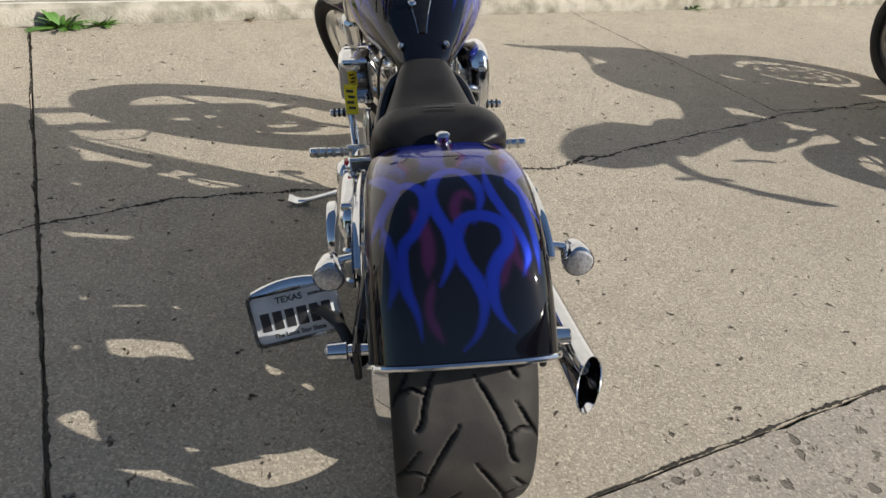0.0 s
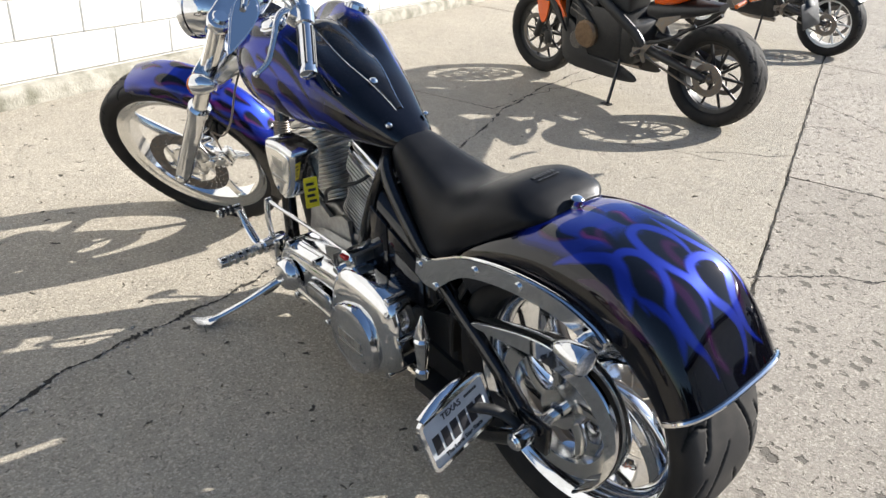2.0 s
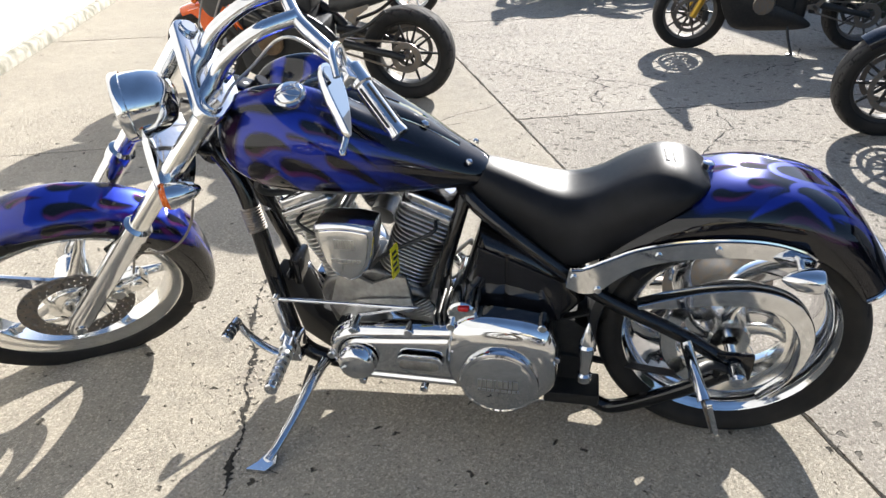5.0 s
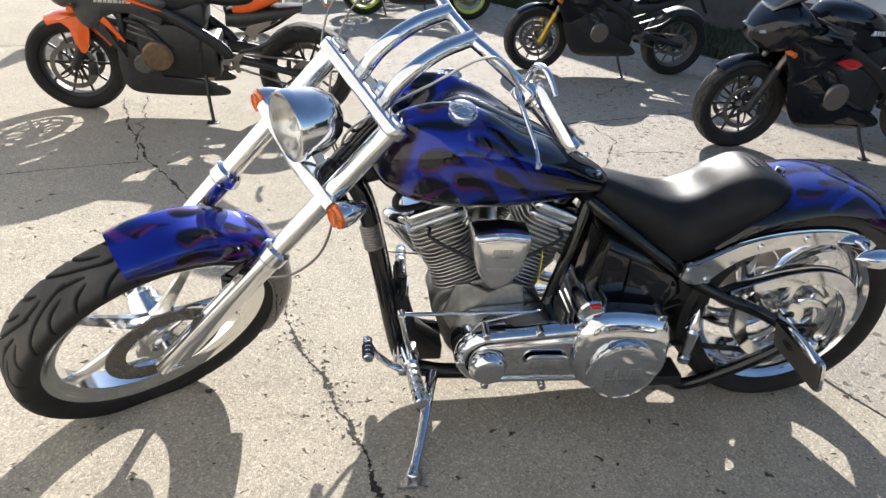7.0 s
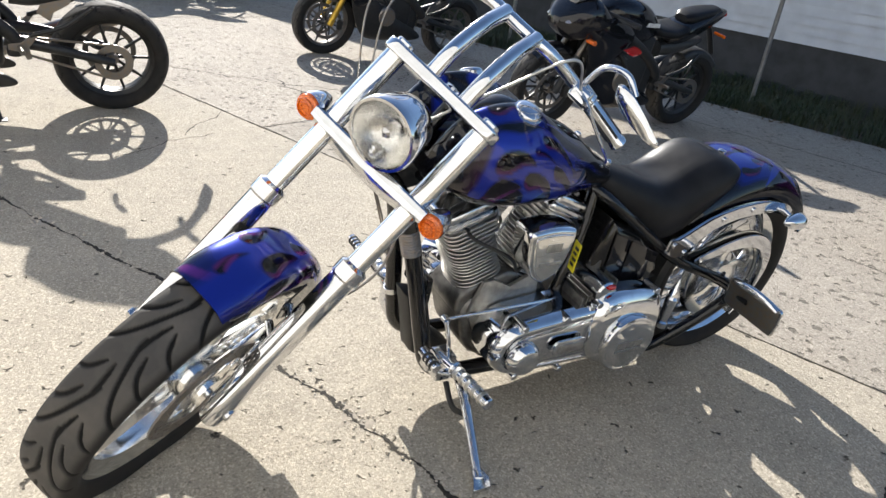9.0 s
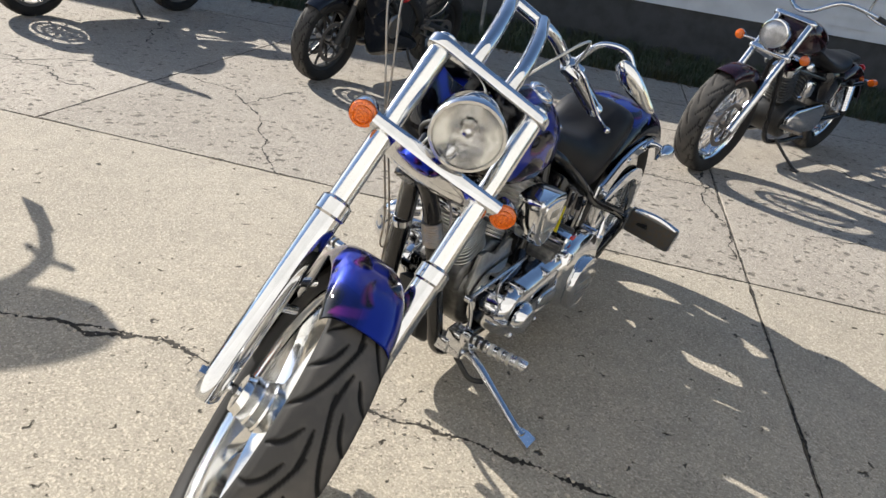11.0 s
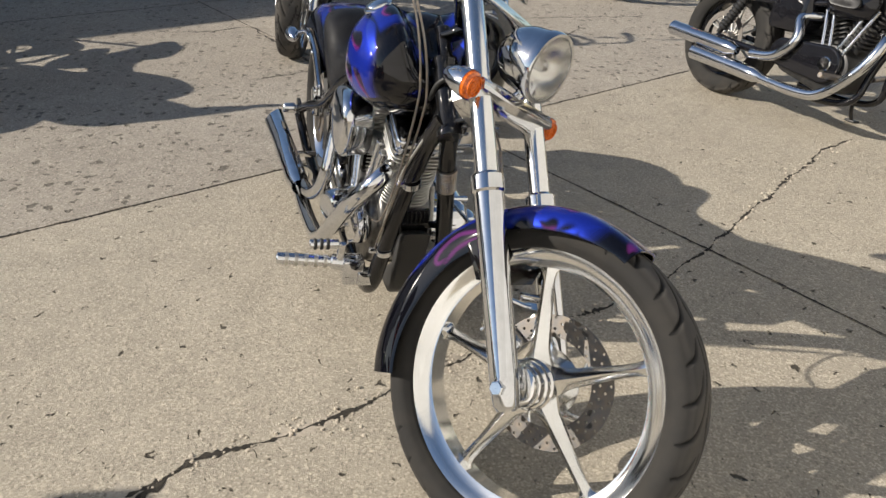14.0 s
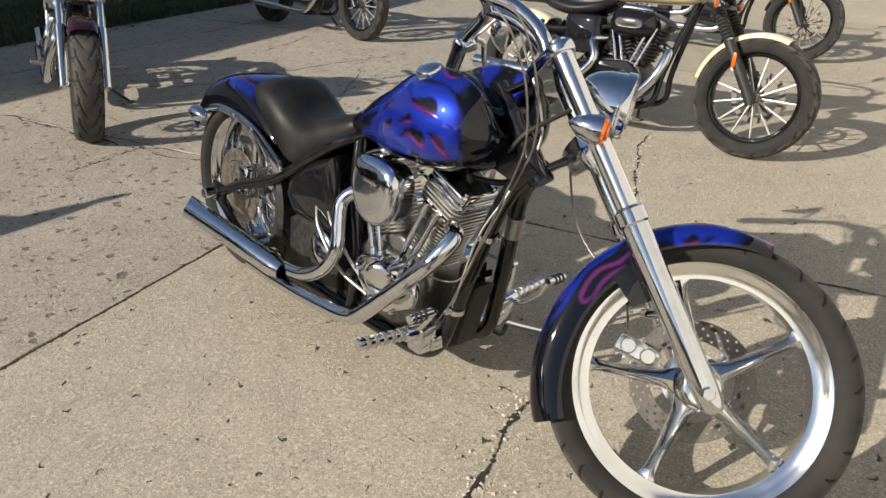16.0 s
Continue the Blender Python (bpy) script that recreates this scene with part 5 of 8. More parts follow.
bmesh.ops.remove_doubles(bm, verts=bm.verts, dist=0.0002)
bdisc = part("brake_disc", bm, DISC, front_wheel, "drilled dark steel brake disc")
bm = bmesh.new()
lathe(bm, [(-0.0655, 0.03), (-0.0655, 0.066), (-0.0635, 0.072), (-0.060, 0.072), (-0.060, 0.03)], FWM, 40, closed=True)
for k in range(5):
    blade(bm, FWM, 2 * math.pi * k / 5, 0.06, 0.103, 0.35, 0.024, 0.02, 0.005, 0.005, -0.0655, 4)
part("disc_carrier", bm, POLISH, bdisc)
bm = bmesh.new()
cyl(bm, (-LEG - 0.024, 0, 0), (LEG + 0.026, 0, 0), 0.011, seg=18)
cyl(bm, (LEG + 0.020, 0, 0), (LEG + 0.038, 0, 0), 0.015, seg=6)
cyl(bm, (-LEG - 0.020, 0, 0), (-LEG - 0.034, 0, 0), 0.015, seg=18)
fk("front_axle", bm, CHROME)
bm = bmesh.new()
CAL = pose(-0.070, -0.092, 0.112, 38, 0, 0)
box(bm, (0, 0, 0), (0.050, 0.052, 0.108), CAL, 0.012)
box(bm, (-0.020, 0.045, -0.030), (0.016, 0.075, 0.040), CAL, 0.006)
caliper = fk("front_caliper", bm, POLISH, "polished two-piston brake caliper")
for k in (-1, 1):
    for x0, x1 in ((0.020, 0.034), (-0.020, -0.032)):
        bm = bmesh.new()
        cyl(bm, CAL @ Vector((x0, 0.002, k * 0.026)), CAL @ Vector((x1, 0.002, k * 0.026)), 0.019, seg=20)
        fk("piston_cover", bm, POLISH, "", caliper)
for k in range(5):
    bm = bmesh.new()
    box(bm, (0, -0.028, -0.040 + 0.020 * k), (0.044, 0.010, 0.007), CAL, 0.002)
    fk("fin", bm, POLISH, "", caliper)
# fork legs
for s in (-1, 1):
    bm = bmesh.new()
    lathe(bm, [(-0.045, 0.001), (-0.045, 0.018), (-0.035, 0.026), (0.02, 0.0295), (0.383, 0.0305), (0.388, 0.0345), (0.418, 0.0345), (0.423, 0.0285), (0.426, 0.024)], Matrix.Translation((s * LEG, 0, 0)), 32)
    leg = fk("fork_leg", bm, CHROME, "polished fork leg")
    bm = bmesh.new()
    lathe(bm, [(0.41, 0.0245), (0.800, 0.0245)], Matrix.Translation((s * LEG, 0, 0)), 32)
    fk("stanchion", bm, POLISH, "", leg)
    bm = bmesh.new()
    cyl(bm, (s * (LEG - 0.02), -0.01, 0.235), (s * 0.066, -0.03, 0.262), 0.010)
    fk("fender_lug", bm, CHROME, "", leg)
    bm = bmesh.new()
    cyl(bm, (s * (LEG - 0.02), -0.01, 0.180), (s * 0.066, -0.045, 0.190), 0.010)
    fk("fender_lug", bm, CHROME, "", leg)
    # turn signals on the lower clamp
    bm = bmesh.new()
    cyl(bm, (s * 0.145, 0, 0.597), (s * 0.165, 0, 0.598), 0.009)
    sm = Matrix.Translation((s * 0.184, 0, 0.602)) @ axis((0, 0, 0), (0, 0.78, -0.63), (1, 0, 0))
    lathe(bm, [(-0.062, 0.0005), (-0.058, 0.008), (-0.045, 0.018), (-0.02, 0.027), (0.0, 0.0305), (0.012, 0.0305)], sm, 30)
    sig = fk("turn_signal", bm, CHROME, "chrome bullet turn signal with amber lens")
    bm = bmesh.new()
    lathe(bm, [(0.010, 0.0295), (0.018, 0.0285), (0.023, 0.021), (0.025, 0.010), (0.0255, 0.0005)], sm, 30)
    for r in (0.020, 0.011):
        lathe(bm, [(0.0225, r - 0.002), (0.0265, r - 0.0015), (0.0265, r + 0.0015), (0.0215, r + 0.002)], sm, 30)
    fk("lens", bm, AMBER, "amber lens", sig)
# clamps between the legs
bm = bmesh.new()
prism(bm, hull([(-LEG, 0, 0.034), (LEG, 0, 0.034), (-0.05, -0.055, 0.03), (0.05, -0.055, 0.03)]), 0.799, 0.827, I4, 0.006, 3)
for s in (-1, 1):
    cyl(bm, (s * LEG, 0, 0.825), (s * LEG, 0, 0.837), 0.022, seg=24)
cyl(bm, (0, -0.06, 0.825), (0, -0.06, 0.843), 0.020, seg=6)
fk("top_clamp", bm, CHROME, "chrome top fork clamp")
bm = bmesh.new()
rings = []
for k in range(13):
    x = -0.163 + 0.326 * k / 12
    f = 1 - (x / 0.163) ** 2
    rings.append([(x, y, z) for y, z in ((0.030 + 0.004 * f, 0.612), (0.034 + 0.004 * f, 0.602), (0.030 + 0.004 * f, 0.588 - 0.006 * f), (0.0, 0.580 - 0.020 * f), (-0.045 - 0.03 * f, 0.580 - 0.018 * f), (-0.045 - 0.035 * f, 0.610), (0.0, 0.616))])
loft(bm, rings)
fk("lower_clamp", bm, CHROME, "chrome lower fork clamp")
bm = bmesh.new()
cyl(bm, (0, -0.15, 0.575), (0, -0.15, 0.84), 0.018, seg=20)
box(bm, (0, -0.09, 0.596), (0.045, 0.12, 0.016))
box(bm, (0, -0.09, 0.812), (0.045, 0.12, 0.014))
fk("steering_stem", bm, BLACK)
# headlamp
HD = Vector((0, 0.78, -0.626))
HL = axis(Vector((0, 0.100, 0.664)), HD, (1, 0, 0))
bm = bmesh.new()
lathe(bm, [(-0.116, 0.0005), (-0.115, 0.018), (-0.110, 0.036), (-0.099, 0.052), (-0.080, 0.064), (-0.054, 0.0712), (-0.02, 0.0745), (-0.012, 0.0745), (-0.010, 0.0785), (0.006, 0.0795), (0.012, 0.0770), (0.012, 0.071), (0.002, 0.070)], HL, 48)
headlamp = fk("headlamp", bm, CHROME, "chrome bullet headlamp")
bm = bmesh.new()
lathe(bm, [(-0.055, 0.0005), (-0.052, 0.02), (-0.035, 0.045), (-0.01, 0.064), (0.004, 0.0705)], HL, 40)
fk("reflector", bm, REFLECTOR, "", headlamp)
bm = bmesh.new()
lathe(bm, [(-0.05, 0.0005), (-0.05, 0.014), (-0.02, 0.014), (-0.012, 0.010), (-0.010, 0.0005)], HL, 20)
fk("bulb", bm, CHROME, "", headlamp)
GLS = bpy.data.materials.new("lamp_glass")
GLS.use_nodes = True
_b = GLS.node_tree.nodes["Principled BSDF"]
_b.inputs["Transmission Weight"].default_value, _b.inputs["Roughness"].default_value, _b.inputs["IOR"].default_value = 0.96, 0.07, 1.18
_w = GLS.node_tree.nodes.new("ShaderNodeTexWave")
_w.inputs["Scale"].default_value = 45
_p = GLS.node_tree.nodes.new("ShaderNodeBump")
_p.inputs["Strength"].default_value, _p.inputs["Distance"].default_value = 0.35, 0.002
_t = GLS.node_tree.nodes.new("ShaderNodeTexCoord")
GLS.node_tree.links.new(_t.outputs["Object"], _w.inputs["Vector"])
GLS.node_tree.links.new(_w.outputs["Fac"], _p.inputs["Height"])
GLS.node_tree.links.new(_p.outputs["Normal"], _b.inputs["Normal"])
bm = bmesh.new()
lathe(bm, [(0.004, 0.0705), (0.012, 0.066), (0.019, 0.045), (0.022, 0.02), (0.0225, 0.0005)], HL, 40)
ob = fk("lens", bm, GLS, "ribbed glass lens", headlamp)
ob.visible_shadow = False
bm = bmesh.new()
tube(bm, [(0, 0.02, 0.615), (0, 0.045, 0.625), (0, 0.06, 0.645)], 0.014, 12)
fk("lamp_mount", bm, CHROME, "", headlamp)

# handlebar
bm = bmesh.new()
tube(bm, [*((-0.335, -0.272, 1.040), (-0.26, -0.235, 1.048), (-0.18, -0.195, 1.054), (-0.10, -0.130, 1.052), (-0.045, -0.108, 1.047), (0.045, -0.108, 1.047), (0.10, -0.130, 1.052), (0.18, -0.195, 1.054), (0.26, -0.235, 1.048), (0.335, -0.272, 1.040))], 0.0150, 16, 5)
handlebar = fk("handlebar", bm, CHROME, "chrome pull-back handlebar on tall risers")
for s in (-1, 1):
    bm = bmesh.new()
    tube(bm, [(s * 0.048, -0.022, 0.822), (s * 0.048, -0.018, 0.90), (s * 0.047, -0.050, 0.985), (s * 0.046, -0.108, 1.050)], [0.019, 0.018, 0.0175, 0.0185], 16)
    fk("riser", bm, CHROME, "", handlebar)
    g0, g1 = Vector((s * 0.215, -0.213, 1.052)), Vector((s * 0.338, -0.274, 1.040))
    bm = bmesh.new()
    lathe(bm, [(0, 0.001), (0, 0.019), (0.12, 0.019), (0.125, 0.021), (0.135, 0.021), (0.138, 0.017), (0.138, 0.001)], axis(g0, g1 - g0), 24)
    grip = fk("grip", bm, CHROME, "chrome ribbed grip", handlebar)
    for k in range(6):
        a = 2 * math.pi * k / 6
        m_ = axis(g0, g1 - g0)
        bm = bmesh.new()
        tube(bm, [m_ @ Vector((0.0185 * math.cos(a), 0.0185 * math.sin(a), h)) for h in (0.012, 0.06, 0.112)], 0.0035, 8, 2)
        fk("rubber_band", bm, GRIPRUBBER, "", grip)
    bm = bmesh.new()
    cyl(bm, g0 + (g0 - g1) * 0.32, g0 + (g1 - g0) * 0.04, 0.024, seg=22)
    box(bm, (s * 0.195, -0.185, 1.045), (0.05, 0.035, 0.04), r=0.008)
    fk("control_housing", bm, CHROME, "", handlebar)
    bm = bmesh.new()
    tube(bm, [(s * 0.185, -0.165, 1.045), (s * 0.215, -0.150, 1.035), (s * 0.27, -0.165, 1.010), (s * 0.315, -0.175, 0.990), (s * 0.348, -0.165, 0.973)], [0.010, 0.0085, 0.0075, 0.007, 0.0065], 10, flat=0.6)
    lathe(bm, [(-0.009, 0.0005), (-0.006, 0.006), (0, 0.009), (0.006, 0.006), (0.009, 0.0005)], Matrix.Translation((s * 0.350, -0.165, 0.972)), 16)
    fk("lever", bm, CHROME, "", handlebar)
    # teardrop mirror on a curved stalk
    bm = bmesh.new()
    tube(bm, [(s * 0.185, -0.170, 1.065), (s * 0.20, -0.120, 1.110), (s * 0.25, -0.080, 1.120), (s * 0.295, -0.088, 1.100)], 0.0075, 10)
    mirror = fk("mirror", bm, CHROME, "chrome teardrop mirror", handlebar)
    ex = Vector((-0.54, -0.46, -0.70)).normalized()
    ez = Vector((-0.10, -1.0, -0.10))
    ez = (ez - ex * ez.dot(ex)).normalized()
    ez = math.cos(radians(22)) * ez - math.sin(radians(22)) * ez.cross(ex)
    MM = Matrix((ex, ez.cross(ex), ez)).transposed().to_4x4()
    MM.translation = Vector((-0.286, 0.842, 0.966))
    MM = FORK.inverted() @ MM
    if s > 0:
        MM = Matrix.Scale(-1, 4, (1, 0, 0)) @ MM
    drop = [(-0.082, 0.004), (-0.068, 0.028), (-0.035, 0.036), (0.005, 0.028), (0.055, 0.008), (0.098, -0.018), (0.055, -0.026), (0.0, -0.032), (-0.045, -0.030), (-0.074, -0.016)]
    S = [(p.x * 0.88, p.y * 0.88) for p in spline([(*p, 0) for p in drop + drop[:1]], 4)[:-1]]
    bm = bmesh.new()
    rings = []
    for h, k in ((0.004, 0.93), (0.004, 1.0), (-0.004, 1.0), (-0.014, 0.86), (-0.020, 0.55), (-0.022, 0.15)):
        rings.append([MM @ Vector((x * k, y * k, h)) for x, y in S])
    loft(bm, rings)
    fk("mirror_shell", bm, CHROME, "", mirror)
    bm = bmesh.new()
    prism(bm, [(x * 0.90, y * 0.88) for x, y in S], 0.0035, 0.0052, MM, 0.0004, 1)
    fk("mirror_glass", bm, GLASS, "", mirror)

# front fender


def front_fender_point(f, g):
    a = radians(172 - 131 * f)
    e = 0.08 * smoothstep(0.57, 0.64, f) + 0.05 * smoothstep(0.70, 1.0, f) ** 2
    th = float(np.interp(e + (1 - 2 * e) * g, FRONT_ARC[0], FRONT_ARC[1]))
    c, s = math.cos(th), math.sin(th)
    w = 0.078 * math.copysign(abs(c) ** 0.6, -c) * (1 - 0.06 * smoothstep(0.93, 1.0, f))
    r = 0.298 + 0.012 * smoothstep(0.3, 0.0, f) + (0.072 - 0.010 * smoothstep(0.8, 1, f)) * abs(s) ** 0.7
    return FORK @ Vector((w, r * math.cos(a), r * math.sin(a)))


EYES = [(0.130, -0.090, 0.020, 0.100, 0.006), (0.060, 0.012, 0.012, 0.070, 0.006), (0.150, -0.038, 0.024, 0.095, 0.006), (0.262, -0.020, 0.017, 0.070, -0.004), (0.185, 0.098, 0.014, 0.030, 0.004), (0.160, 0.040, 0.019, 0.070, -0.006), (0.262, 0.045, 0.013, 0.060, 0.004), (0.250, -0.082, 0.018, 0.090, 0.006), (0.345, -0.048, 0.018, 0.080, 0.006), (0.350, 0.012, 0.016, 0.080, -0.004), (0.440, -0.025, 0.018, 0.080, 0.004), (0.520, 0.018, 0.020, 0.050, 0.0)]
LICKS = [(0.006, (0.36, 0.070), (0.44, 0.062), (0.52, 0.074), (0.60, 0.066)), (0.008, (0.20, 0.118), (0.15, 0.112), (0.12, 0.088), (0.08, 0.060)), (0.007, (0.30, -0.075), (0.38, -0.090), (0.47, -0.070), (0.56, -0.055)), (0.010, (0.44, 0.010), (0.50, 0.045), (0.56, 0.035), (0.64, 0.050)), (0.009, (0.46, -0.045), (0.53, -0.020), (0.60, -0.030), (0.68, -0.020))]
BLOOM = [(0.010, (0.012, 0.075), (0.018, 0.045), (0.030, 0.015), (0.050, -0.010)), (0.006, (0.010, -0.030), (0.030, -0.040), (0.060, -0.038)), (0.0040, (0.330, 0.088), (0.373, 0.097), (0.428, 0.085), (0.494, 0.096), (0.505, 0.112), (0.470, 0.118)), (0.0036, (0.330, 0.122), (0.390, 0.112), (0.440, 0.112), (0.490, 0.124)), (0.007, (0.11, 0.02), (0.07, 0.0), (0.11, -0.03)), (0.007, (0.40, -0.06), (0.47, -0.075), (0.53, -0.050)), (0.008, (0.22, -0.070), (0.30, -0.050), (0.38, -0.060))]


def front_flames(U, V):
    aV = np.abs(V)
    base = (1 - smoothstep(0.11, 0.05, U - 0.3 * (V - 0.05)) * (0.7 * smoothstep(-0.005, 0.03, V) + 0.3 * smoothstep(0.04, 0.07, V))) * smoothstep(0.34, 0.26, U) * smoothstep(0.118, 0.098, aV + 0.02 * np.sin(U * 55)) * (1 - 0.7 * smoothstep(0.055, 0.095, -V + 0.012 * np.sin(U * 38)))
    base = np.maximum(base, smoothstep(0.60, 0.50, U) * smoothstep(0.064, 0.050, aV + 0.012 * np.sin(U * 46)) * (U > 0.2))
    hole, crescent = drops(U, V, EYES, 0.005)
    blue = np.maximum(base * (1 - hole), strokes(U, V, LICKS, 0.004)) * (1 - 0.4 * smoothstep(0.35, 0.62, U)) * (aV < 2)
    return blue, np.maximum(0.55 * crescent, 0.60 * strokes(U, V, BLOOM, 0.004)) * (aV < 2)


front_fender = shell("front_fender", bike, front_fender_point, 150, 60, lambda f, g: (FORK.translation - front_fender_point(f, g)).normalized(), 0.005,
                     lambda f, g: ((1 - f) * 131 * math.pi / 180 * 0.36, (g - 0.5) * FRONT_ARC[2] * (1 - 0.16 * smoothstep(0.57, 0.64, f) - 0.10 * smoothstep(0.70, 1.0, f) ** 2)), front_flames, "black front fender with blue and pink flames")
for s in (-1, 1):
    bm = bmesh.new()
    prism(bm, [(-0.085, 0.30), (-0.005, 0.32), (0.02, 0.26), (-0.02, 0.215), (-0.07, 0.22)], s * 0.076, s * 0.080, FX, 0.001 * s)
    part("fender_bracket", moved(bm, FORK), BLACK, front_fender)

# cables and hoses
for name, pts, r, mt in (
        ("throttle_cable", [FORK @ Vector((0.19, -0.17, 1.05)), (0.165, 1.17, 1.10), (0.145, 1.25, 1.05), (0.108, 1.290, 0.94), (0.088, 1.302, 0.82), (0.085, 1.287, 0.73), (0.092, 1.210, 0.52), (0.112, 1.165, 0.40), (0.125, 1.05, 0.37)], 0.0025, STEEL),
        ("idle_cable", [FORK @ Vector((0.20, -0.16, 1.05)), (0.180, 1.20, 1.12), (0.150, 1.295, 1.06), (0.100, 1.325, 0.92), (0.075, 1.318, 0.80), (0.070, 1.285, 0.71), (0.082, 1.200, 0.50), (0.105, 1.150, 0.34), (0.10, 1.09, 0.24)], 0.0025, STEEL),
        ("brake_hose", [FORK @ Vector((0.0, -0.06, 0.60)), FORK @ Vector((-0.10, -0.08, 0.56)), FORK @ Vector((-0.15, -0.105, 0.46)), FORK @ Vector((-0.145, -0.095, 0.36)), FORK @ Vector((-0.105, -0.05, 0.285)), FORK @ Vector((-0.085, -0.07, 0.22)), FORK @ Vector((-0.075, -0.09, 0.165))], 0.0032, STEEL),
        ("clutch_cable", [FORK @ Vector((-0.19, -0.17, 1.05)), FORK @ Vector((-0.15, -0.05, 1.06)), FORK @ Vector((-0.08, -0.06, 0.92)), (-0.02, 1.26, 0.80), (0.04, 1.24, 0.66), (0.078, 1.185, 0.52), (0.10, 1.15, 0.34), (0.09, 1.08, 0.20)], 0.0034, SATIN),
        ("wiring_loom", [FORK @ Vector((0.03, -0.02, 0.70)), (0.02, 1.25, 0.80), (0.03, 1.20, 0.74), (0.03, 1.12, 0.70)], 0.006, GRIPRUBBER),
        ("breather_hose", [(-0.02, 1.03, 0.62), (-0.07, 1.12, 0.625), (-0.09, 1.14, 0.66), (-0.05, 1.10, 0.69)], 0.009, GRIPRUBBER),
        ("oil_return_line", [(0.13, 0.60, 0.42), (0.15, 0.66, 0.38), (0.14, 0.74, 0.30), (0.12, 0.80, 0.24)], 0.006, SATIN),
        ("oil_feed_line", [(0.13, 0.54, 0.42), (0.16, 0.60, 0.36), (0.15, 0.70, 0.26), (0.12, 0.80, 0.21)], 0.006, SATIN)):
    bm = bmesh.new()
    tube(bm, pts, r, 10, 8)
    part(name, bm, mt, bike)
# sale tag hung on the engine
bm = bmesh.new()
TG = Matrix.Translation((-0.195, 0.785, 0.535)) @ Matrix.Rotation(radians(-14), 4, "Z") @ Matrix.Rotation(radians(90), 4, "X")
prism(bm, rounded(0.036, 0.085, 0.003, 3), -0.0006, 0.0006, TG, 0.0002, 1)
tag = part("price_tag", bm, YELLOW, bike, "yellow paper tag with dark marks")
for k in range(4):
    for sgn in (-1, 1):
        bm = bmesh.new()
        box(bm, (0.002 * (-1) ** k, -0.024 + 0.016 * k, sgn * 0.0009), (0.020, 0.008, 0.0008), TG, 0.0002)
        part("tag_mark", bm, INK, tag)

# ---------------- ground ----------------
TH = radians(29.8)                     # bearing of the long joints
EA, EB = Vector((math.cos(TH), math.sin(TH), 0)), Vector((-math.sin(TH), math.cos(TH), 0))


def ab(a, b, z=0.0):
    """Point from its distance along and across the joints."""
    return EA * a + EB * b + Vector((0, 0, z))


bm = bmesh.new()
N = 40
g = [[bm.verts.new(((i / N - 0.5) * 2 * abs(i / N - 0.5) * 2 * 400, (j / N - 0.5) * 2 * abs(j / N - 0.5) * 2 * 400, -0.022)) for j in range(N + 1)] for i in range(N + 1)]
for i in range(N):
    for j in range(N):
        bm.faces.new((g[i][j], g[i + 1][j], g[i + 1][j + 1], g[i][j + 1]))
ground = part("ground", bm, EARTH)
tagged(ground, "dark bare soil under the concrete yard", "ground", kind="structure")

yard = tagged(new("pavement"), "beige exposed-aggregate concrete yard in large cracked slabs", "pavement", kind="structure")
A_J = [-0.165 + 3.485 * k for k in range(-6, 8)]
B_J = [-3.80, -2.75, 0.77, 4.38]


def slab(a0, a1, b0, b1, material, seed):
    """One slab with worn, slightly uneven rims."""
    rnd = random.Random(seed)
    gap = 0.0022
    a0, a1, b0, b1 = a0 + gap, a1 - gap, b0 + gap, b1 - gap
    pts = []
    for (p, q) in (((a0, b0), (a1, b0)), ((a1, b0), (a1, b1)), ((a1, b1), (a0, b1)), ((a0, b1), (a0, b0))):
        n = max(2, int(math.hypot(q[0] - p[0], q[1] - p[1]) / 0.045))
        for k in range(n):
            t = k / n
            j = -abs(rnd.gauss(0, 0.0017)) - (0.009 * rnd.random() if rnd.random() < 0.07 else 0)
            d = Vector((q[0] - p[0], q[1] - p[1])).normalized()
            pts.append((p[0] + (q[0] - p[0]) * t + d.y * j * (1 if k else 0), p[1] + (q[1] - p[1]) * t - d.x * j * (1 if k else 0)))
    bm = bmesh.new()
    ins = inset(pts, 0.003)
    top = [bm.verts.new(ab(p[0], p[1], 0.0)) for p in ins]
    rim = [bm.verts.new(ab(p[0], p[1], -0.006)) for p in pts]
    low = [bm.verts.new(ab(p[0], p[1], -0.021)) for p in pts]
    n = len(pts)
    for k in range(n):
        k2 = (k + 1) % n
        bm.faces.new((rim[k], rim[k2], top[k2], top[k]))
        bm.faces.new((low[k], low[k2], rim[k2], rim[k]))
    bm.faces.new(top)
    return part("slab", bm, material, yard)


k = 0
for i in range(len(A_J) - 1):
    for j in range(len(B_J) - 1):
        k += 1
        if (i, j) == (7, 2):                # poured in one with its neighbour
            continue
        slab(A_J[i], A_J[i + 2] if (i, j) == (6, 2) else A_J[i + 1], B_J[j], B_J[j + 1], SLAB if j == 2 else ROUGHSLAB, k)


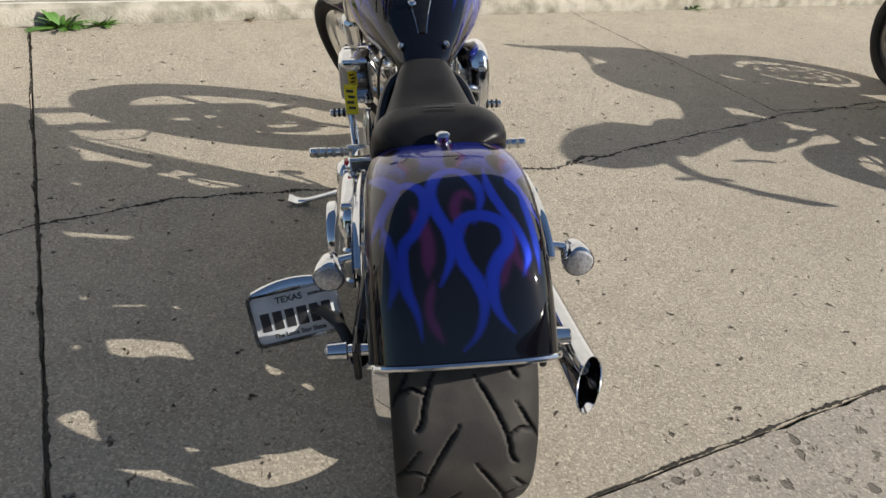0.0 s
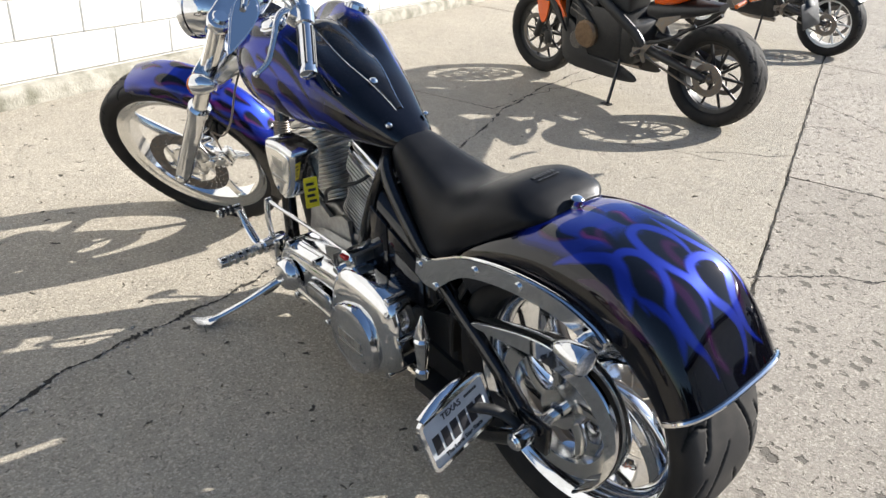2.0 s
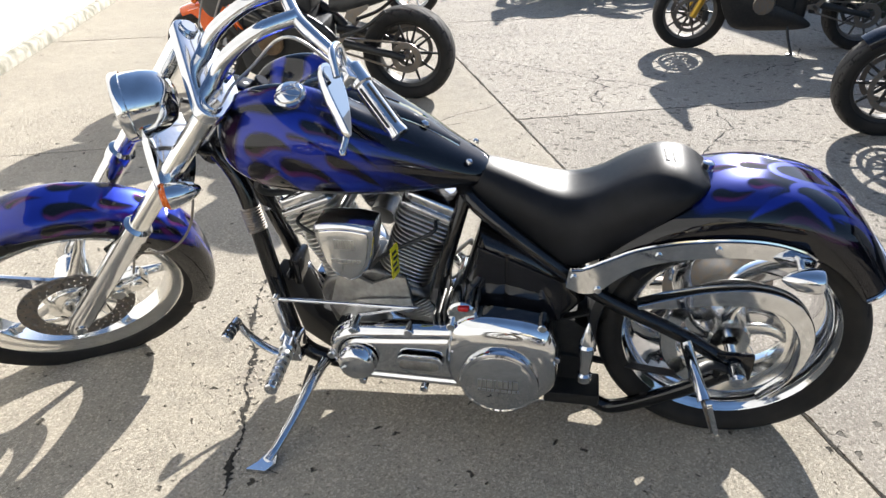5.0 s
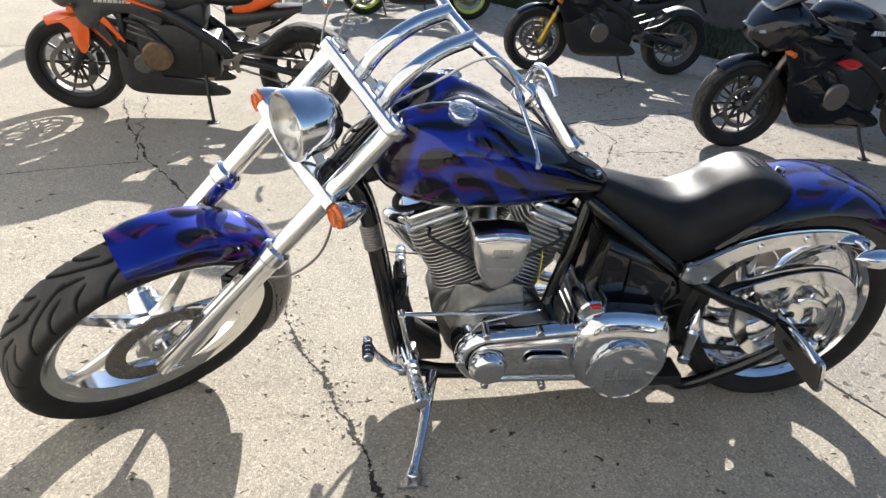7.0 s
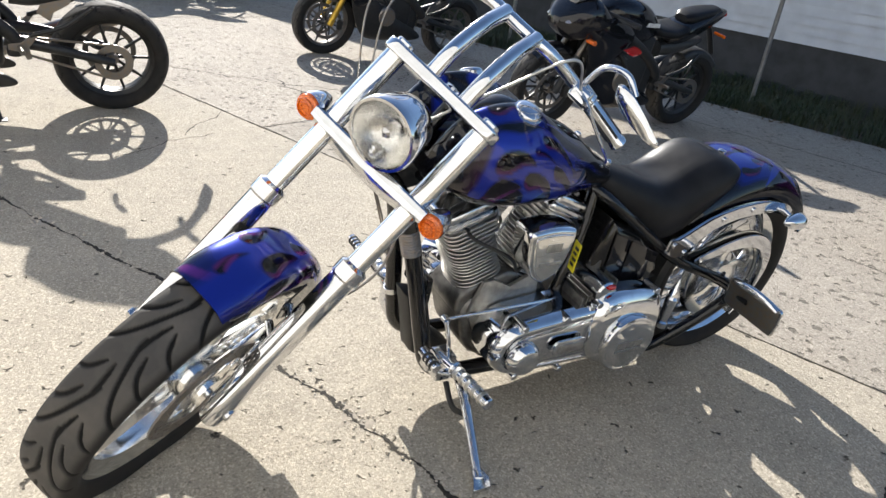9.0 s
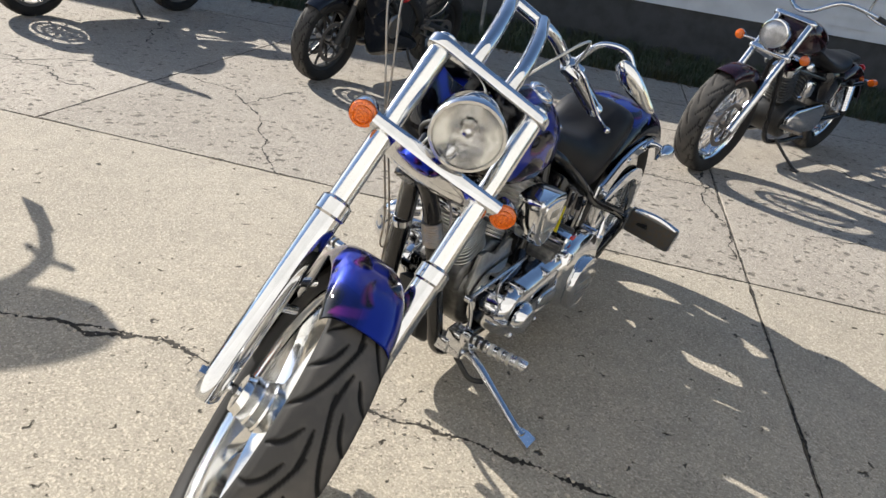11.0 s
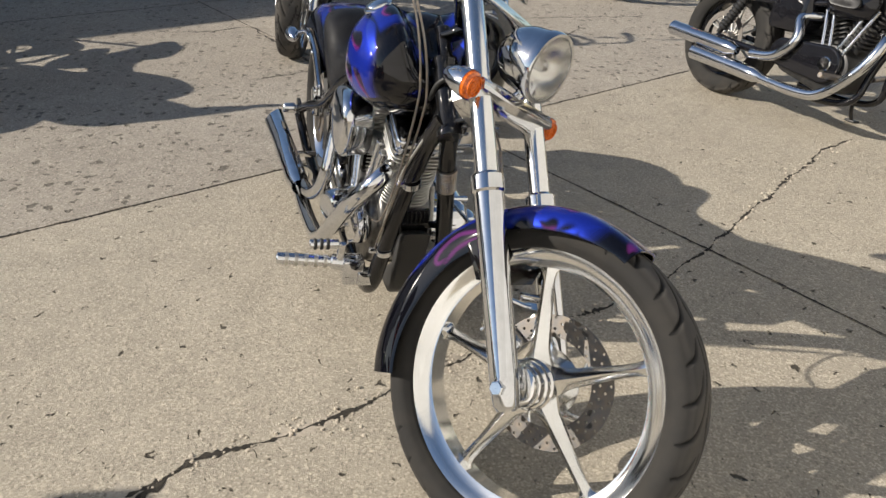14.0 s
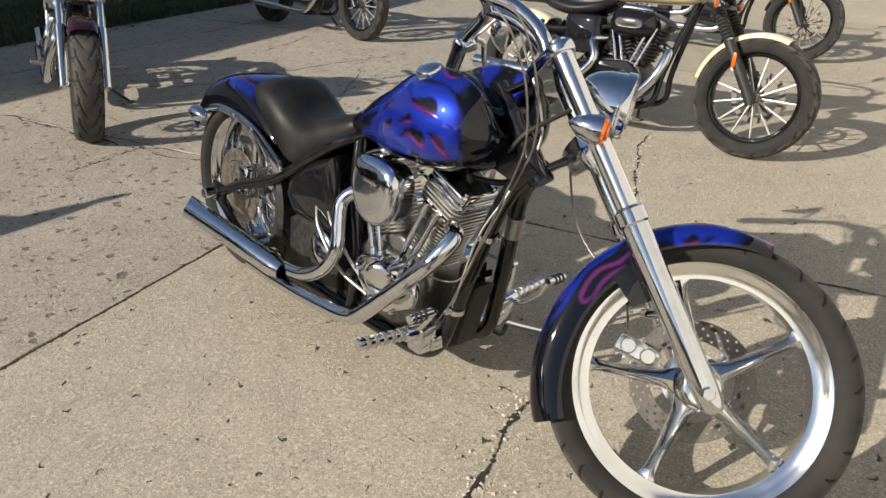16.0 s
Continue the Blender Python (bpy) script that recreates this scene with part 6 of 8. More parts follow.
def crack(pts, width, seed, jag=0.02, material=DIRT_SHADE, name="crack", low=0.0):
    """A dirt-filled crack with ragged, varying edges, lying in the concrete; the default colour also holds its shade.
    """
    rnd = random.Random(seed)
    P = [Vector((*p, 0)) for p in pts]
    for _ in range(7):
        Q = [P[0]]
        for a, b in zip(P, P[1:]):
            if (b - a).length > 0.012:
                t = (b - a)
                nn = Vector((-t.y, t.x, 0)).normalized()
                Q.append((a + b) / 2 + nn * rnd.gauss(0, jag * min(1.0, t.length / 0.3)))
            Q.append(b)
        P = Q
    bm = bmesh.new()
    prev = None
    for i, p in enumerate(P):
        t = (P[min(i + 1, len(P) - 1)] - P[max(i - 1, 0)]).normalized()
        nn = Vector((-t.y, t.x, 0))
        e = min(1.0, i / 4, (len(P) - 1 - i) / 4)
        w = width * (0.35 + rnd.random() ** 2 * 1.3 + 0.5 * math.sin(i * 0.21 + seed)) * 0.5
        w = max(0.0012, w * e)
        l, r = w * rnd.uniform(0.5, 1.5), w * rnd.uniform(0.5, 1.5)
        now = [bm.verts.new(p + nn * l + Vector((0, 0, 0.0012 - low))), bm.verts.new(p + Vector((0, 0, 0.0022 - low))), bm.verts.new(p - nn * r + Vector((0, 0, 0.0012 - low)))]
        if prev:
            for q in (0, 1):
                bm.faces.new((prev[q], prev[q + 1], now[q + 1], now[q]))
        prev = now
    return part(name, bm, material, yard)


FRONT = [(-2.51, 0.867), (-2.24, 1.014), (-2.02, 1.218), (-1.80, 1.408), (-1.62, 1.56), (-1.30, 1.85), (-1.05, 2.05), (-0.78, 2.21), (-0.59, 2.28), (-0.17, 2.475), (0.07, 2.625), (0.40, 2.74), (0.65, 2.93), (1.20, 3.38), (1.68, 3.755), (2.35, 4.15), (2.9, 4.4)]
crack(FRONT, 0.013, 3, 0.011)
for i, (pts, w, j) in enumerate((
        ([(1.33, 1.685), (1.78, 1.44), (2.30, 1.20), (2.55, 1.13), (3.05, 1.17)], 0.009, 0.02), ([(2.39, 1.19), (2.50, 0.85), (2.50, 0.66)], 0.012, 0.03), ([(4.18, 3.33), (3.77, 2.25), (3.64, 2.03), (3.42, 1.50)], 0.008, 0.02),
        ([(2.82, 2.52), (2.55, 2.66), (2.29, 2.757)], 0.006, 0.015), ([(3.79, 2.05), (3.30, 1.95), (2.88, 1.85)], 0.012, 0.03), ([(0.19, -0.55), (-0.05, -0.10), (-0.39, 0.40)], 0.010, 0.025),
        ([(1.67, 3.80), (2.11, 3.98), (3.02, 4.28)], 0.007, 0.02), ([(1.37, -1.46), (1.07, -1.43), (0.82, -1.56), (0.72, -1.58), (0.58, -1.26), (0.43, -0.94), (0.17, -0.47)], 0.014, 0.02), ([(0.55, -0.26), (0.36, -0.35), (0.17, -0.47), (0.05, -0.40)], 0.010, 0.02), ([(-1.41, -2.70), (-1.78, -2.96), (-2.09, -3.21)], 0.012, 0.02), ([(0.42, 2.752), (0.535, 2.895), (0.61, 2.915), (0.665, 2.935)], 0.018, 0.012), ([(-2.5, -2.0), (-1.6, -1.9), (-0.6, -1.75), (0.2, -2.0)], 0.012, 0.03),
        ([(4.0, 1.0), (4.5, 0.6), (5.2, 0.5)], 0.010, 0.03), ([(1.9, 3.1), (2.2, 2.85), (2.35, 2.6)], 0.004, 0.02), ([(-0.5, -0.3), (-1.3, -0.9), (-1.9, -1.7)], 0.008, 0.03))):
    crack(pts, w, 20 + i, j)
for i, pts in enumerate(([(0.02, 2.60), (0.12, 2.645), (0.22, 2.68)], [(0.46, 2.79), (0.56, 2.86), (0.68, 2.935)], [(-0.30, 2.40), (-0.17, 2.475)], [(1.10, 3.30), (1.25, 3.42)])):
    crack(pts, 0.050, 60 + i, 0.008, GRAVEL, "crumbled_edge", 0.0009)
# dirt packed into the joints between the slabs, in the shade-darkened crack colour
for i, a in enumerate(A_J[4:9]):
    crack([ab(a, b)[:2] for b in ((-3.8, -2.75, -1.0, 0.77) if i == 3 else (-3.8, -2.75, -1.0, 0.77, 2.6, 4.37))], 0.0075, 80 + i, 0.003, DIRT_SHADE, "joint_dirt")
crack([ab(A_J[7], b)[:2] for b in (2.45, 3.0, 3.6, 4.37)], 0.0060, 88, 0.003, DIRT_SHADE, "joint_dirt")
for i, b in enumerate(B_J[1:3]):
    crack([ab(a, b)[:2] for a in (-8, -5, -2, 0, 1, 2, 3, 4, 5, 7, 10)], 0.009, 90 + i, 0.003, DIRT_SHADE, "joint_dirt")
# loose crumbs and stones along the cracks
rnd = random.Random(11)
bm = bmesh.new()


def stone(bm, c, s, rnd):
    r = [Vector((rnd.uniform(0.6, 1) * s * math.cos(a), rnd.uniform(0.6, 1) * s * math.sin(a), 0)) for a in [k * math.pi / 3 + rnd.random() * 0.4 for k in range(6)]]
    h = s * rnd.uniform(0.3, 0.7)
    lo = [bm.verts.new(Vector(c) + v) for v in r]
    hi = [bm.verts.new(Vector(c) + v * 0.6 + Vector((0, 0, h))) for v in r]
    for k in range(6):
        bm.faces.new((lo[k], lo[(k + 1) % 6], hi[(k + 1) % 6], hi[k]))
    bm.faces.new(hi)


for a, b in zip(FRONT, FRONT[1:]):
    L = math.hypot(b[0] - a[0], b[1] - a[1])
    for _ in range(int(L * 70)):
        t = rnd.random()
        stone(bm, (a[0] + (b[0] - a[0]) * t + rnd.gauss(0, 0.022), a[1] + (b[1] - a[1]) * t + rnd.gauss(0, 0.022), 0.001), rnd.uniform(0.002, 0.009), rnd)
for x, y in ((0.12, 2.645), (0.56, 2.87), (-0.22, 2.45), (1.18, 3.36)):
    for _ in range(34):
        stone(bm, (x + rnd.gauss(0, 0.05), y + rnd.gauss(0, 0.022), 0.0005), rnd.uniform(0.002, 0.008), rnd)
for _ in range(500):
    stone(bm, (rnd.uniform(-3.5, 4), rnd.uniform(-2, 4), 0.0005), rnd.uniform(0.0015, 0.005), rnd)
crumbs = part("crumbs", bm, GRAVEL)
tagged(crumbs, "loose concrete crumbs and small stones on the yard", "gravel", kind="stuff")

# ---------------- white block wall ----------------
wall = tagged(new("wall_north"), "white-painted concrete block wall with a stained footing", "wall", kind="structure")
WB = 4.435
bm = bmesh.new()
for a0, a1, b0, b1, z0, z1 in ((-16, 30, WB + 0.012, WB + 0.30, 0.098, 4.2),):
    v = [ab(a, b, z) for z in (z0, z1) for a, b in ((a0, b0), (a1, b0), (a1, b1), (a0, b1))]
    vs = [bm.verts.new(p) for p in v]
    for q in ((0, 1, 2, 3), (4, 5, 6, 7), (0, 1, 5, 4), (1, 2, 6, 5), (2, 3, 7, 6), (3, 0, 4, 7)):
        bm.faces.new([vs[i] for i in q])
part("mortar_bed", bm, MORTAR, wall)
bm = bmesh.new()
rings = []
rnd = random.Random(5)
for i in range(0, 231):
    a = -16 + 0.2 * i
    d = rnd.gauss(0, 0.006)
    rings.append([ab(a, WB - 0.055 + d, -0.021), ab(a, WB - 0.050 + d, 0.058 + rnd.gauss(0, 0.005)), ab(a, WB - 0.035, 0.085 + rnd.gauss(0, 0.006)), ab(a, WB + 0.02, 0.102), ab(a, WB + 0.25, 0.102), ab(a, WB + 0.25, -0.021)])
loft(bm, rings)
part("footing", bm, FOOTING, wall, "rough stained concrete footing")
blk = {}
BLW, BLH, JT = 0.397, 0.195, 0.008


def block_mesh(w):
    if w not in blk:
        bm = bmesh.new()
        m_ = Matrix(((1, 0, 0, 0), (0, 0, 1, 0), (0, 1, 0, 0), (0, 0, 0, 1)))
        prism(bm, [(-w / 2, -BLH / 2), (w / 2, -BLH / 2), (w / 2, BLH / 2), (-w / 2, BLH / 2)], 0.0, 0.02, m_, 0.004, 1)
        o = part("block", bm, WALLPAINT, wall)
        blk[w] = o.data
        bpy.data.objects.remove(o)
    return blk[w]


count = 0
for row in range(8):
    for c in range(-16, 24):
        w = BLW
        a = c * (BLW + JT) + (0.2 if row % 2 else 0.0)
        if not -5.5 < a < 9.5:
            continue
        o = new("block", block_mesh(w))
        o.parent = wall
        o.matrix_world = Matrix.Translation(ab(a, WB + rnd.gauss(0, 0.0008), 0.106 + JT + BLH / 2 + row * (BLH + JT))) @ Matrix.Rotation(TH, 4, "Z")

# weeds at the wall's foot
for (a, b, s, n) in ((-0.02, 4.33, 0.16, 46), (0.18, 4.36, 0.12, 26), (1.0, 4.38, 0.06, 14), (4.5, 4.37, 0.09, 16), (-3.2, 4.36, 0.12, 20)):
    bm = bmesh.new()
    c0 = ab(a, b, 0.0)
    for k in range(n):
        an, ln, tilt = rnd.uniform(0, 6.28), s * rnd.uniform(0.4, 1.0), rnd.uniform(0.15, 1.1)
        d = Vector((math.cos(an), math.sin(an), 0))
        side = Vector((-d.y, d.x, 0))
        p0 = c0 + d * rnd.uniform(0, 0.3) * s
        w = ln * rnd.uniform(0.10, 0.2)
        q = [p0 + d * ln * math.cos(tilt) * t + Vector((0, 0, ln * (math.sin(tilt) * t - 0.3 * t * t) + 0.002)) for t in (0, 0.35, 0.7, 1.0)]
        rows_ = [[q[i] - side * w * x, q[i] + Vector((0, 0, 0.15 * w)), q[i] + side * w * x] for i, x in enumerate((0.15, 1.0, 0.75, 0.05))]
        loft(bm, rows_, close=False, caps=False)
    weed = part("weed", bm, LEAF if s > 0.07 else DEADLEAF)
    tagged(weed, "low green weed at the foot of the white wall" if s > 0.07 else "dry brown weed at the foot of the white wall", "plant", "weeds by the wall")

# ---------------- verge, grey building, path ----------------
bm = bmesh.new()
rnd = random.Random(8)


def tuft(bm, a, b, h):
    for _ in range(5):
        an = rnd.uniform(0, 6.28)
        p = ab(a + rnd.gauss(0, 0.02), b + rnd.gauss(0, 0.02), -0.021)
        d = Vector((math.cos(an), math.sin(an), 0))
        s = Vector((-d.y, d.x, 0)) * 0.004
        t = p + d * h * 0.25 + Vector((0, 0, h * 0.7))
        e = p + d * h * 0.7 + Vector((0, 0, h))
        v = [bm.verts.new(x) for x in (p - s, p + s, t + s * 0.8, t - s * 0.8, e)]
        bm.faces.new((v[0], v[1], v[2], v[3])), bm.faces.new((v[3], v[2], v[4]))


for _ in range(9000):
    a, b = rnd.uniform(-8, 11), -3.85 - rnd.random() ** 1.3 * 2.1
    if -7.2 < b and not (a < -3.5 and -5.4 < b < -4.9):
        tuft(bm, a, b, rnd.uniform(0.05, 0.16))
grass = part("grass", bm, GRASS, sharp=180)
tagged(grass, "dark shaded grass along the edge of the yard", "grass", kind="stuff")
bm = bmesh.new()
for _ in range(900):
    a, b = rnd.uniform(-6, 10), -3.80 + rnd.gauss(0, 0.10)
    p = ab(a, b, 0.004 if b > -3.8 else -0.015)
    an, s = rnd.uniform(0, 6.28), rnd.uniform(0.012, 0.03)
    d, e = Vector((math.cos(an), math.sin(an), 0.2)) * s, Vector((-math.sin(an), math.cos(an), 0.3)) * s * 0.5
    vs = [bm.verts.new(x) for x in (p - d, p - e + Vector((0, 0, 0.004)), p + d, p + e + Vector((0, 0, 0.006)))]
    bm.faces.new(vs)
leaves = part("leaf_litter", bm, DEADLEAF)
tagged(leaves, "dry brown leaves along the grass edge", "leaves", kind="stuff")

house = thing("house", I4, "grey clapboard house on a dark block foundation", "house")
HB, HA0, HA1 = -5.8, -3.5, 16.0
bm = bmesh.new()


def slabbox(bm, a0, a1, b0, b1, z0, z1):
    vs = [bm.verts.new(ab(a, b, z)) for z in (z0, z1) for a, b in ((a0, b0), (a1, b0), (a1, b1), (a0, b1))]
    for q in ((0, 1, 2, 3), (4, 5, 6, 7), (0, 1, 5, 4), (1, 2, 6, 5), (2, 3, 7, 6), (3, 0, 4, 7)):
        bm.faces.new([vs[i] for i in q])


slabbox(bm, HA0, HA1, HB - 6, HB, -0.021, 0.55)
part("foundation", bm, FOUND, house, "dark grey foundation")
bm = bmesh.new()
slabbox(bm, HA0 - 0.02, HA1, HB - 6, HB - 0.002, 0.55, 3.2)
part("wall", bm, SIDING, house)
for k in range(25):
    bm = bmesh.new()
    z = 0.55 + 0.105 * k
    rings = [[ab(a, HB + 0.028, z), ab(a, HB + 0.010, z + 0.105), ab(a, HB - 0.001, z + 0.105), ab(a, HB - 0.001, z)] for a in (HA0, HA1)]
    loft(bm, rings)
    part("clapboard", bm, SIDING, house)
bm = bmesh.new()
slabbox(bm, HA0 - 0.10, HA0 + 0.02, HB - 0.10, HB + 0.04, 0.30, 3.2)
part("corner_board", bm, WHITEPLASTIC, house, "white corner board")
bm = bmesh.new()
rings = [[ab(a, HB + 0.45, 3.18), ab(a, HB + 0.45, 3.30), ab(a, HB - 3.0, 5.1), ab(a, HB - 6.4, 3.30), ab(a, HB - 6.4, 3.18)] for a in (HA0 - 0.4, HA1 + 0.4)]
loft(bm, rings)
part("roof", bm, DARKPLASTIC, house)

bm = bmesh.new()
slabbox(bm, -14, -3.7, -6.9, -5.6, -0.021, 0.02)
path = part("path", bm, WALK)
tagged(path, "pale concrete footpath beyond the grass", "path", kind="structure")
for a, b in ((-4.3, -5.05), (2.02, -4.40), (5.15, -4.50)):
    bm = bmesh.new()
    lathe(bm, [(-0.05, 0.022), (1.75, 0.022), (1.76, 0.028), (1.78, 0.026), (1.80, 0.012), (1.805, 0.0005)], Matrix.Translation(ab(a, b)), 14)
    post = part("fence_post", bm, GALV)
    tagged(post, "thin grey metal fence post in the grass", "post", "fence posts")

# dark hedge beyond the house
rnd = random.Random(21)
bm = bmesh.new()
for _ in range(22000):
    a, z = rnd.uniform(-12, -3.4), rnd.random() ** 0.8 * 2.8
    b = -8.4 + rnd.gauss(0, 0.28) - 0.25 * math.sin(a * 2.1) + 0.2 * (z - 1)
    p = ab(a, b, z + 0.02 + 0.15 * math.sin(a * 3.3))
    d = Vector((rnd.gauss(0, 1), rnd.gauss(0, 1), rnd.gauss(0, 0.8))).normalized() * rnd.uniform(0.08, 0.16)
    e = d.cross(Vector((rnd.gauss(0, 1), rnd.gauss(0, 1), rnd.gauss(0, 1)))).normalized() * d.length * 0.45
    bm.faces.new([bm.verts.new(x) for x in (p - d, p - e, p + d, p + e)])
for k in range(13):
    a = -15.5 + 1.0 * k
    tube(bm, [ab(a, -8.4, -0.02), ab(a + 0.1, -8.45, 0.8), ab(a - 0.1, -8.35, 1.9)], [0.05, 0.035, 0.012], 7)
hedge = part("hedge", bm, HEDGE, sharp=180)
tagged(hedge, "tall dark shaded hedge beyond the footpath", "hedge", kind="stuff")

# ---------------- other parked motorcycles ----------------


def wheel(bike_, y, R, W, rim_r, spokes, rim_mat, spoke_mat, name, disc_x=(), wire=False):
    """A road wheel standing in the plane x = 0 with its axle at height R."""
    m = Matrix.Translation((0, y, R)) @ SIDE
    w = tyre(name, bike_, m, R, W, rim_r, REAR_TREAD, 0.13, 0.0075, 0.004, 0.0035)
    bm = bmesh.new()
    lathe(bm, rim_profile(rim_r + 0.006, W * 0.72, 0.010), m, 48, closed=True)
    part("rim", bm, rim_mat, w)
    bm = bmesh.new()
    cyl(bm, (-0.06, y, R), (0.06, y, R), 0.030, seg=20)
    cyl(bm, (-0.10, y, R), (0.10, y, R), 0.012, seg=14)
    part("hub", bm, STEEL, w)
    for k in range(spokes):
        bm = bmesh.new()
        a = 2 * math.pi * k / spokes
        if wire:
            s = 1 if k % 2 else -1
            p = m @ Vector((0.030 * math.cos(a), 0.030 * math.sin(a), s * 0.04))
            q = m @ Vector(((rim_r - 0.03) * math.cos(a + s * 0.25), (rim_r - 0.03) * math.sin(a + s * 0.25), 0))
            cyl(bm, p, q, 0.0022, seg=6)
        else:
            blade(bm, m, a, 0.025, rim_r - 0.030, 0.0, 0.013 if spokes > 10 else 0.020, 0.009 if spokes > 10 else 0.014, 0.022, 0.014, 0, 4)
        part("spoke", bm, spoke_mat, w)
    for x in disc_x:
        dm = Matrix.Translation((x, y, R)) @ SIDE
        bm = bmesh.new()
        disc(bm, dm, 0.112, 0.142, -0.002, 0.002, seg=44)
        d = part("brake_disc", bm, DISC, w)
        for k in range(6):
            bm = bmesh.new()
            blade(bm, dm, k * math.pi / 3, 0.03, 0.116, 0.3, 0.012, 0.010, 0.004, 0.004, 0, 4)
            part("disc_arm", bm, SATINBLACK, d)
    return w


def arch(y, z, R, w, depth, a0, a1, n=22, nc=12, thick=0.004):
    """A fender bent round an axle at (y, z): angles in degrees from straight ahead."""
    bm = bmesh.new()
    rows_ = []
    for i in range(n + 1):
        a = radians(a0 + (a1 - a0) * i / n)
        ring = []
        for t, rr in ((0, 0.0), (1, -thick)):
            line = []
            for j in range(nc + 1):
                th = math.pi * j / nc
                c, s = math.cos(th), math.sin(th)
                r = R - depth + depth * abs(s) ** 0.6 + rr
                line.append(Vector((-w / 2 * math.copysign(abs(c) ** 0.6, c) * (1 + rr * 2), y + r * math.cos(a), z + r * math.sin(a))))
            ring += line if t == 0 else line[::-1]
        rows_.append(ring)
    loft(bm, rows_)
    return bm


def body(sections, n=24, ex=0.7, m=5):
    """A smooth body along y through sections (y, half width, z top, z bottom)."""
    bm = bmesh.new()
    S1 = spline([(a, b, 0) for a, b, c, d in sections], m)
    S2 = spline([(a, c, d) for a, b, c, d in sections], m)
    rings = []
    for p, q in zip(S1, S2):
        zm = (q.y + q.z) / 2
        ring = []
        for j in range(n):
            th = 2 * math.pi * j / n
            c, s = math.cos(th), math.sin(th)
            ring.append((max(0.002, p.y) * math.copysign(abs(c) ** ex, c), p.x, zm + max(0.002, (q.y - q.z) / 2) * math.copysign(abs(s) ** ex, s)))
        rings.append(ring)
    loft(bm, rings)
    return bm


def panel(pts, x0, bulge, thick=0.010, side=1, steps=6):
    """A moulded side panel: outline in (y, z) at |x| = x0, swelling outwards in the middle."""
    S = [(p.x, p.y) for p in spline([(*p, 0) for p in pts + pts[:1]], steps)[:-1]]
    cy, cz = sum(p[0] for p in S) / len(S), sum(p[1] for p in S) / len(S)
    bm = bmesh.new()
    rings = []
    for k, b in ((1.0, -thick), (1.0, 0.0), (0.97, 0.006), (0.75, 0.5 * bulge), (0.45, 0.85 * bulge), (0.12, bulge)):
        rings.append([(side * (x0 + b), cy + (y - cy) * k, cz + (z - cz) * k) for y, z in S])
    loft(bm, rings)
    return bm


def rod(bike_, name, p, q, r, material, label=""):
    bm = bmesh.new()
    cyl(bm, p, q, r, seg=14)
    return part(name, bm, material, bike_, label)


def pipe(bike_, name, pts, r, material, label=""):
    bm = bmesh.new()
    tube(bm, pts, r, 14, 5)
    return part(name, bm, material, bike_, label)


def block(bike_, name, c, s, material, r=0.012, label=""):
    bm = bmesh.new()
    box(bm, c, s, r=r)
    return part(name, bm, material, bike_, label)


def placed(rear, front, lean):
    """Pose of a bike from where its wheels touch the ground; lean: degrees to its left."""
    d = Vector(front) - Vector(rear)
    return pose(rear[0], rear[1], 0, 0, 0, math.degrees(math.atan2(-d.x, d.y))) @ pose(0, 0, 0, 0, -lean, 0), d.length


